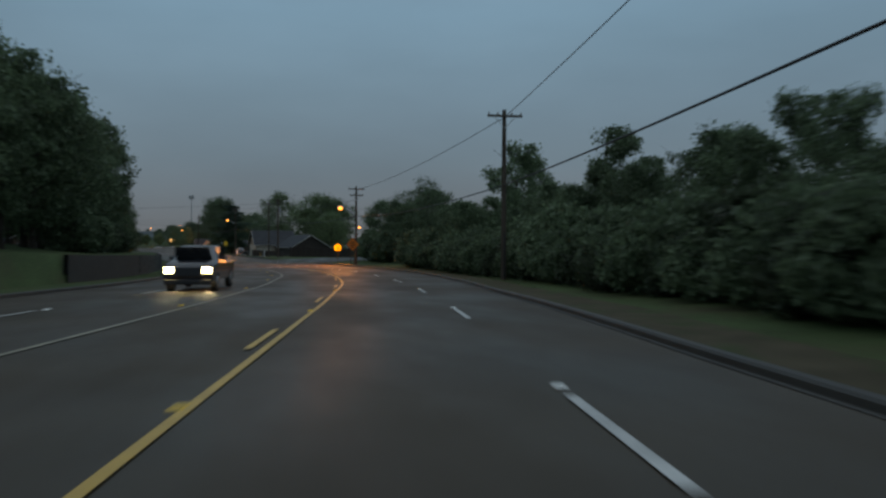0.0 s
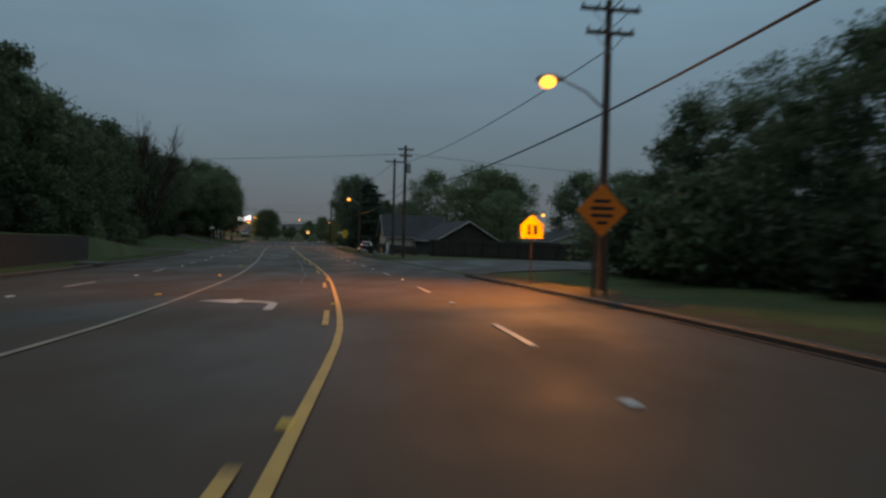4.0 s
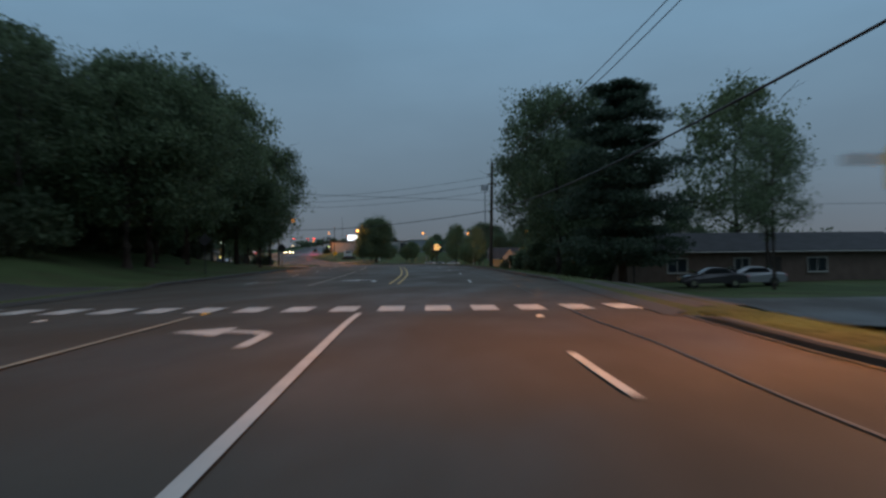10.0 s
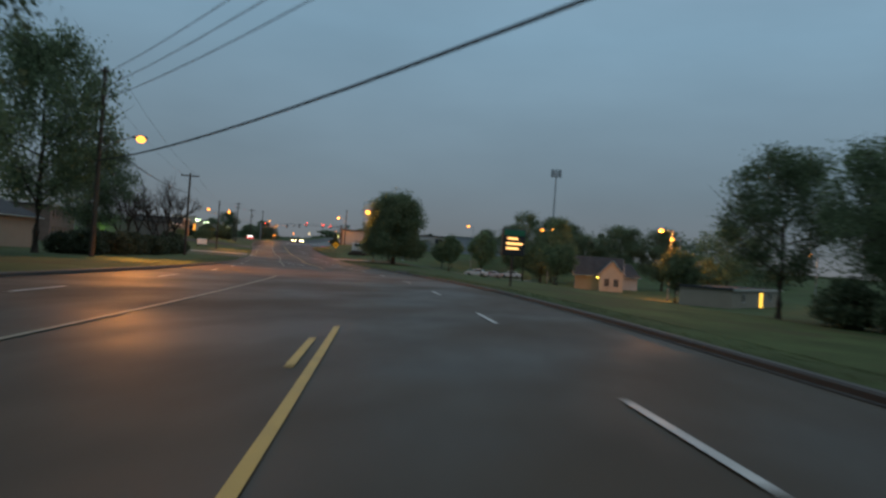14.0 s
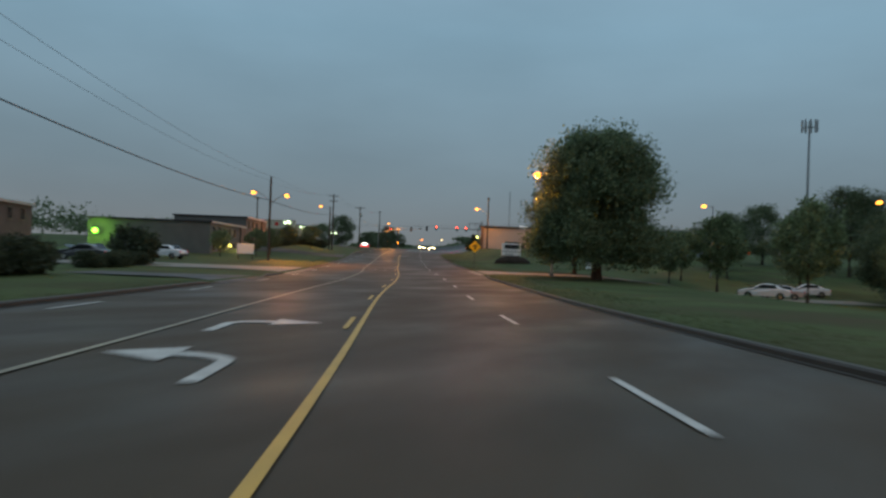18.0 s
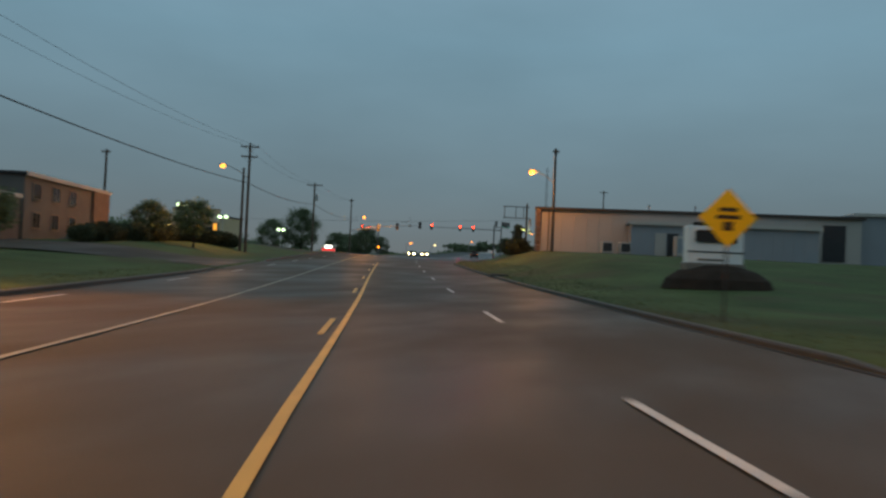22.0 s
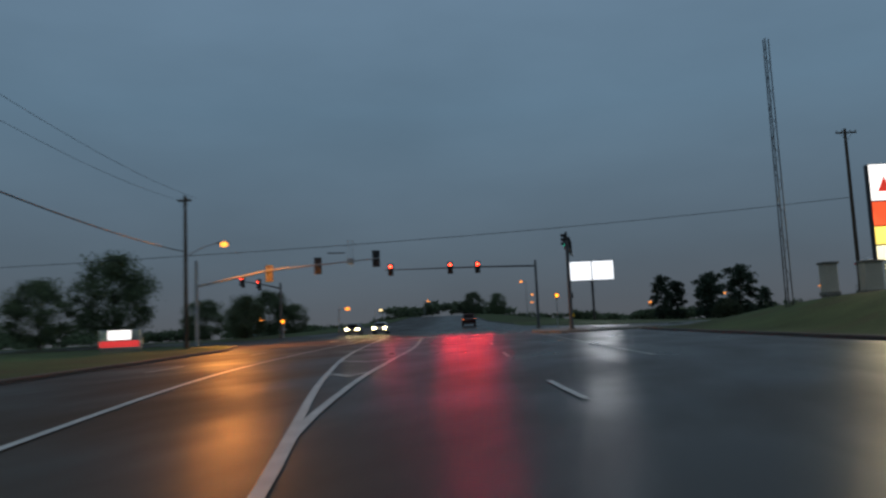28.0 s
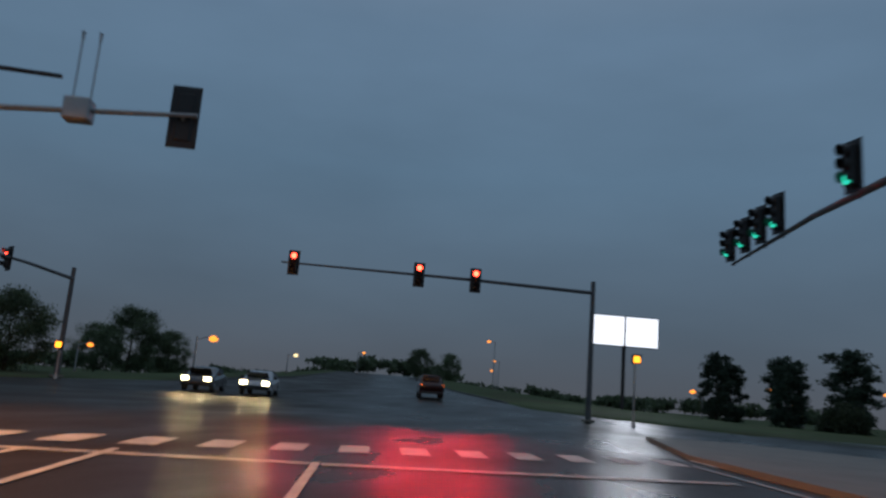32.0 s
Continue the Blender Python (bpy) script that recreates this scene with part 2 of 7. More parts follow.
patchy(GRASS, (0.066, 0.060, 0.032), 0.18, 0.5, 0.68)
BLADE = material("grass_blades", (0.070, 0.086, 0.034), 0.8, spread=0.4, scale=0.5, fine=20, bump=0, spec=0.2)
MULCH = material("dark_mulch", (0.035, 0.026, 0.02), 0.95, spread=0.4, scale=2, fine=40, bump=0.6, spec=0.1)
PAINT_WHITE = material("worn_white_road_paint", (0.46, 0.45, 0.42), 0.5, spread=0.45, scale=2.2, fine=60, bump=0.2)
PAINT_YELLOW = material("worn_yellow_road_paint", (0.50, 0.30, 0.05), 0.5, spread=0.35, scale=2.5, fine=70, bump=0.2)
PAINT_PALE = material("faded_pale_road_paint", (0.27, 0.235, 0.165), 0.5, spread=0.55, scale=1.6, fine=50, bump=0.2)
WORN_PAINT = material("worn_white_road_paint", (0.17, 0.17, 0.165), 0.55, spread=0.7, scale=2.2, fine=50, bump=0.2)
patchy(WORN_PAINT, (0.045, 0.046, 0.048), 1.4, 0.42, 0.58)
TAR = material("tar_seam", (0.018, 0.018, 0.018), 0.4, spread=0.2, bump=0.1)
BARK = material("grey_brown_bark", (0.055, 0.043, 0.034), 0.9, spread=0.4, scale=2, fine=25, bump=0.8, spec=0.2)
POLE_WOOD = material("weathered_pole_wood", (0.085, 0.065, 0.05), 0.85, spread=0.35, scale=1.0, fine=30, bump=0.5, spec=0.2)
WIRE = material("black_cable", (0.012, 0.012, 0.013), 0.6, bump=0)
# darker steel than GALV, for three of the signal arms
GALV_DARK = material("dark_grey_steel", (0.11, 0.115, 0.12), 0.6, 0.5, spread=0.2, scale=1.5, fine=20, bump=0.05)
GALV = material("galvanised_steel", (0.34, 0.35, 0.36), 0.45, 0.7, spread=0.15, scale=1.5, fine=20, bump=0.05)
DARKMETAL = material("dark_painted_metal", (0.03, 0.03, 0.032), 0.5, 0.2, spread=0.2, bump=0.05)
BLACKPLASTIC = material("black_plastic", (0.015, 0.015, 0.016), 0.5, spread=0.2, bump=0.05)
CERAMIC = material("insulator_porcelain", (0.16, 0.14, 0.12), 0.25, bump=0)
LEAF_DARK = leaf_material("dark_spring_leaves", (0.112, 0.150, 0.082))
LEAF_OAK = leaf_material("oak_leaves", (0.118, 0.160, 0.086))
LEAF_LIGHT = leaf_material("fresh_light_leaves", (0.138, 0.180, 0.090))
LEAF_PINE = leaf_material("conifer_needles", (0.052, 0.078, 0.052))
LEAF_HEDGE = leaf_material("hedge_leaves", (0.052, 0.066, 0.036))
BRICK = material("red_brown_brick", (0.145, 0.098, 0.075), 0.8, spread=0.3, scale=1.5, fine=25, bump=0.4)
SIDING = material("tan_board_siding", (0.30, 0.25, 0.19), 0.6, spread=0.12, scale=0.8, fine=30, bump=0.1)
SIDING_CREAM = material("cream_painted_wall", (0.46, 0.41, 0.33), 0.7, spread=0.18, scale=0.9, fine=18, bump=0.15)
SIDING_BROWN = material("brown_gable_boards", (0.22, 0.165, 0.115), 0.7, spread=0.15, scale=0.8, fine=30, bump=0.1)
SIDING_DULL = material("dull_grey_brown_siding", (0.12, 0.112, 0.10), 0.7, spread=0.2, scale=0.8, fine=30, bump=0.1)
SIDING_GREY = material("pale_grey_siding", (0.40, 0.40, 0.38), 0.6, spread=0.12, scale=0.8, fine=30, bump=0.1)
METALWALL = material("beige_metal_cladding", (0.40, 0.37, 0.33), 0.5, 0.0, spread=0.1, scale=0.4, fine=12, bump=0.05)
METALWALL_GREY = material("grey_metal_cladding", (0.25, 0.27, 0.29), 0.5, 0.0, spread=0.1, scale=0.4, fine=12, bump=0.05)
SHINGLE = material("charcoal_roof_shingles", (0.045, 0.045, 0.048), 0.85, spread=0.35, scale=1.0, fine=14, bump=0.5, spec=0.2)
TRIM = material("off_white_trim_paint", (0.42, 0.40, 0.36), 0.5, spread=0.1, bump=0.05)
FENCE_WOOD = material("dark_stained_fence_wood", (0.040, 0.031, 0.025), 0.85, spread=0.35, scale=1.5, fine=25, bump=0.4, random_hue=0.25)
GLASS_DARK = material("dark_window_glass", (0.02, 0.024, 0.03), 0.08, spread=0.1, bump=0)
SIGN_YELLOW = material("reflective_yellow_sheet", (0.85, 0.55, 0.02), 0.35, spread=0.06, bump=0)
SIGN_ORANGE = material("reflective_orange_sheet", (0.85, 0.20, 0.02), 0.35, spread=0.06, bump=0)
SIGN_BLACK = material("black_sign_print", (0.012, 0.012, 0.012), 0.5, spread=0.1, bump=0)
SIGN_WHITE = material("white_sign_face", (0.75, 0.75, 0.73), 0.4, spread=0.06, bump=0)
SIGN_RED = material("red_sign_face", (0.55, 0.03, 0.03), 0.4, spread=0.06, bump=0)
SIGN_GREEN = material("green_street_sign", (0.02, 0.16, 0.08), 0.4, spread=0.06, bump=0)
RPM_AMBER = material("amber_reflector", (0.95, 0.58, 0.05), 0.2, spread=0.05, bump=0)
RPM_WHITE = material("white_reflector", (0.9, 0.88, 0.82), 0.2, spread=0.05, bump=0)
TYRE = material("tyre_rubber", (0.015, 0.015, 0.015), 0.8, bump=0.2)
CARGLASS = material("car_glass", (0.015, 0.018, 0.022), 0.05, bump=0)
CHROME = material("chrome", (0.6, 0.6, 0.6), 0.15, 1.0, spread=0.05, bump=0)
GLOW_SODIUM = glow("sodium_lens", (1.0, 0.36, 0.045), 3.4)
GLOW_SODIUM_FAR = glow("far_sodium_lens", (1.0, 0.30, 0.03), 3.0)
GLOW_RED = glow("lit_red_lens", (1.0, 0.045, 0.02), 24)
GLOW_GREEN = glow("lit_green_lens", (0.03, 0.8, 0.50), 1.6)
GLOW_AMBER = glow("lit_amber_lens", (1.0, 0.34, 0.02), 5)
GLOW_HEAD = glow("headlight_lens", (1.0, 0.80, 0.40), 30)
GLOW_TAIL = glow("tail_lamp_lens", (1.0, 0.16, 0.01), 5.0)
GLOW_PANEL = glow("white_led_panel", (0.92, 0.96, 1.0), 1.9)
GLOW_WARM = glow("warm_lit_panel", (1.0, 0.75, 0.35), 3)
GLOW_LED = glow("amber_led_text", (1.0, 0.55, 0.18), 1.6)
LENS_OFF = material("unlit_lens", (0.03, 0.012, 0.01), 0.3, bump=0)

# ---- plan: the road's line (stations in metres along it, d metres to its right) ----
STATIONS = [-120, -60, 0, 20, 40, 60, 80, 100, 120, 140, 160, 180, 200, 220, 240, 260, 280, 300, 320, 340, 360, 380, 400, 420, 440, 460, 480, 500, 520, 540, 560, 590, 650, 800, 1400]
ROAD_X = [-13.65, -5.86, 2.02, 4.62, 6.45, 6.66, 4.74, 1.40, -2.80, -7.24, -11.74, -16.04, -19.85, -23.75, -28.19, -33.12, -39.04, -45.67, -53.79, -62.32, -71.21, -79.62, -88.52, -97.33, -106.20, -114.93, -123.46, -131.68, -138.51, -143.89, -149.39, -157.63, -174.12, -215.35, -380.27]
ROAD_Y = [-148.12, -88.63, -29.14, -9.33, 10.57, 30.55, 50.44, 70.16, 89.71, 109.21, 128.70, 148.24, 167.88, 187.48, 206.96, 226.34, 245.45, 264.31, 282.58, 300.67, 318.58, 336.73, 354.64, 372.59, 390.51, 408.51, 426.60, 444.83, 463.61, 482.87, 502.09, 530.94, 588.63, 732.85, 1309.74]
ROAD_Z = [3.47, 2.76, 2.02, 1.56, 1.03, 0.59, 0.24, -0.02, -0.20, -0.33, -0.40, -0.46, -0.43, -0.36, -0.35, -0.40, -0.50, -0.65, -0.85, -1.08, -1.26, -1.32, -1.24, -1.03, -0.68, -0.18, 0.40, 1.01, 1.50, 1.72, 1.87, 2.15, 4.00, 8.50, 9.50]
_fs = np.arange(-118.0, 1398.0, 1.0)


def _smooth(values):
    v = np.interp(_fs, STATIONS, values)
    k = np.hanning(23)
    k /= k.sum()
    pad = np.concatenate([2 * v[0] - v[11:0:-1], v, 2 * v[-1] - v[-2:-13:-1]])
    return np.convolve(pad, k, "valid")


_rx, _ry, _rz = _smooth(ROAD_X), _smooth(ROAD_Y), _smooth(ROAD_Z)
_hx, _hy = np.gradient(_rx), np.gradient(_ry)
_hl = np.hypot(_hx, _hy)
_hx, _hy = _hx / _hl, _hy / _hl


def ramp(v, a, b):
    t = min(1.0, max(0.0, (v - a) / (b - a)))
    return t * t * (3 - 2 * t)


def edge_right(s):
    """Distance of the right kerb from the road's line."""
    return float(np.interp(s, [-120, 10, 30, 42, 60, 80, 96, 120, 190, 212, 222, 270, 330, 390, 398, 412, 440, 480, 500, 516, 540, 560, 572, 584, 605, 640, 1400], [5.1, 5.1, 5.35, 5.9, 6.6, 6.6, 6.4, 5.7, 5.4, 6.3, 5.8, 6.1, 6.35, 6.2, 6.8, 6.7, 6.6, 6.2, 8.5, 14.0, 14.2, 15.5, 26, 26, 11, 8, 8]))


def edge_left(s):
    return float(np.interp(s, [-120, 40, 80, 160, 230, 260, 330, 400, 440, 475, 500, 530, 545, 560, 572, 584, 610, 650, 1400],
                           [-11.5, -11.5, -11.2, -11.2, -11.5, -11.0, -8.9, -8.6, -8.8, -9.8, -10.2, -10.7, -11.6, -15, -26, -26, -15, -11, -11]))


def far_drop(s):
    """How far the land beside the road stays below it on the last hill."""
    return max(0.0, float(np.interp(s, _fs, _rz)) - 2.3) if s > 585 else 0.0


def rise(s, d):
    """Height of the ground beside the road, over the road's surface."""
    if d > edge_right(s):
        e = d - edge_right(s)
        z = 0.10
        z -= 1.7 * ramp(s, 285, 330) * (1 - ramp(s, 410, 440)) * ramp(d, 16, 40)
        z += 1.7 * ramp(s, 425, 465) * (1 - ramp(s, 540, 575)) * ramp(e, 1.5, 9)
        z += 0.25 * ramp(e, 1, 8) * (1 - ramp(s, 120, 150))
        z -= 0.75 * ramp(s, 155, 170) * (1 - ramp(s, 285, 330)) * ramp(e, 1.2, 5)
        z -= 0.6 * ramp(s, 212, 224) * (1 - ramp(s, 285, 330)) * ramp(e, 2.0, 7)
        z -= far_drop(s) * ramp(d, 13, 45)
        return z
    if d < edge_left(s):
        e = edge_left(s) - d
        z = 0.10
        z += (1.45 * ramp(e, 2.7, 2.95) + 0.9 * ramp(e, 4, 16)) * (1 - ramp(s, 112, 150))
        z += 2.2 * ramp(s, 150, 185) * (1 - ramp(s, 240, 290)) * ramp(e, 1.5, 15)
        z -= far_drop(s) * ramp(-d, 13, 40)
        z += 0.9 * ramp(s, 430, 470) * (1 - ramp(s, 505, 540)) * ramp(e, 2, 12)
        return z
    return 0.0


def base_at(s):
    return (float(np.interp(s, _fs, _rx)), float(np.interp(s, _fs, _ry)), float(np.interp(s, _fs, _rz)),
            float(np.interp(s, _fs, _hx)), float(np.interp(s, _fs, _hy)))


def road_point(s, d, h=0.0):
    """World place at station s, d to the right, h over the road's surface."""
    x, y, z, hx, hy = base_at(s)
    return Vector((x + hy * d, y - hx * d, z + h))


def land(s, d, h=0.0):
    """World place on the ground (verge or road), h over it."""
    return road_point(s, d, rise(s, d) + h)


def heading(s):
    """Degrees that the road's line is turned from the y axis, to the left."""
    return math.degrees(math.atan2(-base_at(s)[3], base_at(s)[4]))


def at(s, d, turn=0.0, h=0.0):
    """Pose of a thing on the ground: its own y axis runs along the road, turned by turn degrees to the left."""
    p = land(s, d, h)
    return pose(p.x, p.y, p.z, 0, 0, heading(s) + turn)


# ---- mesh helpers ----


def mesh_from(name, verts, faces, mat=None, smooth=False):
    me = bpy.data.meshes.new(name)
    me.from_pydata([tuple(v) for v in verts], [], faces)
    if smooth:
        me.polygons.foreach_set("use_smooth", [True] * len(me.polygons))
    if mat:
        me.materials.append(mat)
    me.update()
    return me


def part(name, data, mat, parent, label="", m=None):
    """Links a bmesh or a mesh as one object under a thing or part."""
    if isinstance(data, bmesh.types.BMesh):
        me = bpy.data.meshes.new(name)
        bmesh.ops.recalc_face_normals(data, faces=data.faces)
        data.to_mesh(me)
        data.free()
    else:
        me = data
    if mat and not me.materials:
        me.materials.append(mat)
    ob = new(name, me)
    if parent is not None:
        ob.parent = parent
    if m is not None:
        ob.matrix_basis = m
    if label:
        tagged(ob, label)
    return ob


def thing(name, m, label, category, group="", kind=""):
    ob = new(name)
    ob.empty_display_size = 0.3
    ob.matrix_basis = m
    return tagged(ob, label, category, group, kind)


def solid(name, data, mat, label, category, m=None, group="", kind=""):
    ob = part(name, data, mat, None)
    if m is not None:
        ob.matrix_basis = m
    return tagged(ob, label, category, group, kind)


def box(size, at_=(0, 0, 0), bevel=0.0, bm=None, m=None):
    """A block of that size, standing with its middle at at_."""
    own = bmesh.new()
    mat = Matrix.LocRotScale(at_, None, size)
    bmesh.ops.create_cube(own, size=1.0, matrix=(m @ mat) if m else mat)
    if bevel:
        bmesh.ops.bevel(own, geom=own.edges[:], offset=bevel, segments=1, affect="EDGES", profile=0.5)
    if bm is None:
        return own
    me = bpy.data.meshes.new("tmp")
    own.to_mesh(me)
    own.free()
    bm.from_mesh(me)
    bpy.data.meshes.remove(me)
    return bm


def tube(points, radii, sides=8, bm=None, cap=True):
    """A round bar through points, with a radius at each."""
    bm = bm or bmesh.new()
    pts = [Vector(p) for p in points]
    if not hasattr(radii, "__len__"):
        radii = [radii] * len(pts)
    rings = []
    for i, p in enumerate(pts):
        a = pts[max(i - 1, 0)]
        b = pts[min(i + 1, len(pts) - 1)]
        q = (b - a).to_track_quat("Z", "Y")
        rings.append([bm.verts.new(p + q @ Vector((math.cos(2 * math.pi * k / sides) * radii[i], math.sin(2 * math.pi * k / sides) * radii[i], 0))) for k in range(sides)])
    for r0, r1 in zip(rings, rings[1:]):
        for k in range(sides):
            bm.faces.new((r0[k], r0[(k + 1) % sides], r1[(k + 1) % sides], r1[k]))
    if cap:
        bm.faces.new(rings[0][::-1])
        bm.faces.new(rings[-1])
    return bm


def plate(outline, thick, bm=None, m=None):
    """A flat plate in the xz plane from its outline, thick along y, facing -y."""
    bm = bm or bmesh.new()
    m = m or Matrix.Identity(4)
    f = [bm.verts.new(m @ Vector((x, -thick / 2, z))) for x, z in outline]
    b = [bm.verts.new(m @ Vector((x, thick / 2, z))) for x, z in outline]
    bm.faces.new(f)
    bm.faces.new(b[::-1])
    for i in range(len(f)):
        j = (i + 1) % len(f)
        bm.faces.new((f[j], f[i], b[i], b[j]))
    return bm


def strip(name, s0, s1, d0, d1, h, mat, parent, step=2.0, ground=False):
    """A band along the road from station s0 to s1, between d0 and d1 (numbers or functions of s)."""
    n = max(1, int(math.ceil((s1 - s0) / step)))
    vs, fs = [], []
    f0 = d0 if callable(d0) else (lambda s: d0)
    f1 = d1 if callable(d1) else (lambda s: d1)
    pt = land if ground else road_point
    for i in range(n + 1):
        s = s0 + (s1 - s0) * i / n
        vs += [pt(s, f0(s), h), pt(s, f1(s), h)]
    for i in range(n):
        k = 2 * i
        fs.append((k, k + 1, k + 3, k + 2))
    return part(name, mesh_from(name, vs, fs, mat), mat, parent)

# ---- ground and road ----


def build_ground():
    """One sheet of land that follows the road's grade and reaches past the horizon."""
    stations = [-118, -90, -60, -40, -20] + list(range(-10, 640, 4)) + [660, 700, 760, 850, 950, 1100, 1250, 1390]
    left = [-260, -215, -200, -140, -100, -75, -60, -50, -42, -35, -30, -26, -23, -20, -17, -14, -11, -9, -7, -5.5, -4.2, -3.4, -3, -2.6, -2.2, -1.8, -1.4, -0.9, -0.25]
    vs, cols = [], 2 * len(left) + 2
    for s in stations:
        el, er = edge_left(s), edge_right(s)
        for e in left:
            d = el + e
            n = 0.12 * noise.noise(Vector((s * 0.13, d * 0.13, 0))) * ramp(-e, 0.5, 5)
            vs.append(land(s, d, n))
            if e < -210:
                vs[-1].z = -4.2
        vs.append(road_point(s, el + 0.06, -0.08))
        vs.append(road_point(s, er - 0.06, -0.08))
        for e in reversed(left):
            d = er - e
            n = 0.12 * noise.noise(Vector((s * 0.13, d * 0.13, 3))) * ramp(-e, 0.5, 5)
            vs.append(land(s, d, n))
            if e < -210:
                vs[-1].z = -4.2
    fs = []
    for i in range(len(stations) - 1):
        for j in range(cols - 1):
            a = i * cols + j
            fs.append((a, a + 1, a + cols + 1, a + cols))
    me = mesh_from("ground", vs, fs, GRASS, smooth=True)
    return solid("ground", me, GRASS, "damp short grass verge and lawns beside the road", "ground", kind="structure")


ground = build_ground()
_rim = [Vector((-80 + 5000 * math.cos(a), 200 + 5000 * math.sin(a), -3.9)) for a in (math.radians(6 * i) for i in range(60))]
part("far_field", mesh_from("far_field", _rim + [Vector((-80, 200, -3.9))], [(i, (i + 1) % 60, 60) for i in range(60)], GRASS), GRASS, ground)

_st = [-118, -90, -60, -40, -20] + list(range(-10, 640, 3)) + [660, 700, 760, 850, 950, 1100, 1250, 1390]
_vs, _fc, _n = [], [], 12
for s in _st:
    el, er = edge_left(s), edge_right(s)
    for j in range(_n + 1):
        f = j / _n
        d = el + (er - el) * f
        crown = 0.0
        _vs.append(road_point(s, d, crown + 0.012 * noise.noise(Vector((s * 0.3, d * 0.5, 7)))))
for i in range(len(_st) - 1):
    for j in range(_n):
        a = i * (_n + 1) + j
        _fc.append((a, a + 1, a + _n + 2, a + _n + 1))
road = solid("road", mesh_from("road", _vs, _fc, ASPHALT, smooth=True), ASPHALT, "wet dark asphalt five-lane road with worn markings", "road", kind="structure")
MARK_H = 0.02


def kerb_run(s0, s1, side):
    """A concrete kerb with its gutter lip along one edge."""
    prof = [(0.0, -0.06), (0.0, 0.10), (0.03, 0.135), (0.16, 0.14), (0.19, 0.10)]
    gut = [(-0.10, 0.016), (0.0, 0.020)]
    n = max(1, int((s1 - s0) / 2.0))
    vs, fs = [], []
    for i in range(n + 1):
        s = s0 + (s1 - s0) * i / n
        e = edge_right(s) if side > 0 else edge_left(s)
        taper = min(1.0, 0.12 + min(i, n - i) / 1.0)
        for o, h in prof:
            vs.append(road_point(s, e + side * o, h if h < 0 else h * taper))
        for o, h in gut:
            vs.append(road_point(s, e + side * o, h))
    k = len(prof) + len(gut)
    for i in range(n):
        for j in list(range(len(prof) - 1)) + [len(prof)]:
            a = i * k + j
            fs.append((a, a + 1, a + k + 1, a + k) if side > 0 else (a, a + k, a + k + 1, a + 1))
    ob = solid("kerb", mesh_from("kerb", vs, fs, KERB), KERB, "stained concrete kerb and gutter along the road", "kerb", kind="structure")
    return ob


for a, b in ((-110, 104), (131, 196), (214, 398), (413, 492), (518, 560), (612, 760)):
    kerb_run(a, b, 1)
for a, b in ((-110, 148), (158, 196), (212, 268), (276, 368), (378, 387), (400, 446), (463, 504), (516, 560), (612, 760)):
    kerb_run(a, b, -1)


def side_surface(name, s0, s1, d0, d1, mat, label, flare=3.0):
    """A side street or driveway that leaves the road between s0 and s1, out to d1."""
    n = 16
    vs, fs = [], []
    sign = 1 if d1 > d0 else -1
    for i in range(n + 1):
        f = i / n
        out = (d1 - d0) * f * f
        fl = flare * max(0.0, 1 - abs(out) / 5.0) ** 2
        for j in range(5):
            s = s0 - fl + (s1 - s0 + 2 * fl) * j / 4
            e = edge_right(s) if sign > 0 else edge_left(s)
            d = (e - sign * 0.4) + out
            h = rise(s, d) if abs(out) > 0.5 else 0
            vs.append(road_point(s, d, 0.016 + (h + 0.03 if abs(out) > 1.2 else abs(out) / 1.2 * (h + 0.02))))
    for i in range(n):
        for j in range(4):
            a = i * 5 + j
            fs.append((a, a + 1, a + 6, a + 5))
    me = mesh_from(name, vs, fs, mat, smooth=True)
    return solid(name, me, mat, label, name.replace("_", " "), kind="structure")


side_surface("side_street", 106, 126, 0, 70, ASPHALT_SIDE, "wet asphalt side street joining the road", 4)
side_surface("side_street", 199, 211, 0, 70, ASPHALT_SIDE, "wet asphalt side street beyond the crosswalk", 3)
side_surface("driveway", 402, 409, 0, 40, CONCRETE, "pale concrete driveway into a car park", 3)
side_surface("driveway", 150, 156, 0, -40, ASPHALT_SIDE, "wet asphalt driveway up a grassy bank", 2)
side_surface("side_street", 199, 209, 0, -50, ASPHALT_SIDE, "wet asphalt side street joining the road", 3)
side_surface("driveway", 269, 275, 0, -30, CONCRETE, "concrete driveway to a low house", 1.5)
side_surface("driveway", 370.5, 375.5, 0, -45, ASPHALT_SIDE, "wet asphalt entrance of an apartment car park", 3)
side_surface("driveway", 389, 399, 0, -30, CONCRETE, "concrete driveway across the verge", 3)
side_surface("driveway", 449, 460, 0, -30, ASPHALT_SIDE, "wet asphalt driveway across the verge", 3)
side_surface("driveway", 506, 514, 0, -40, ASPHALT_SIDE, "wet asphalt driveway of a filling station", 3)
side_surface("driveway", 494, 514, 0, 60, ASPHALT_SIDE, "wet asphalt entrance of a filling station", 2)
side_surface("cross_street", 569, 587, 0, 150, ASPHALT, "wet asphalt cross street at the traffic signals", 4)
side_surface("cross_street", 569, 587, 0, -150, ASPHALT, "wet asphalt cross street at the traffic signals", 4)


def mark(name, s0, s1, d0, d1, mat=None, step=2.0):
    return strip(name, s0, s1, d0, d1, MARK_H, mat or PAINT_WHITE, road, step)


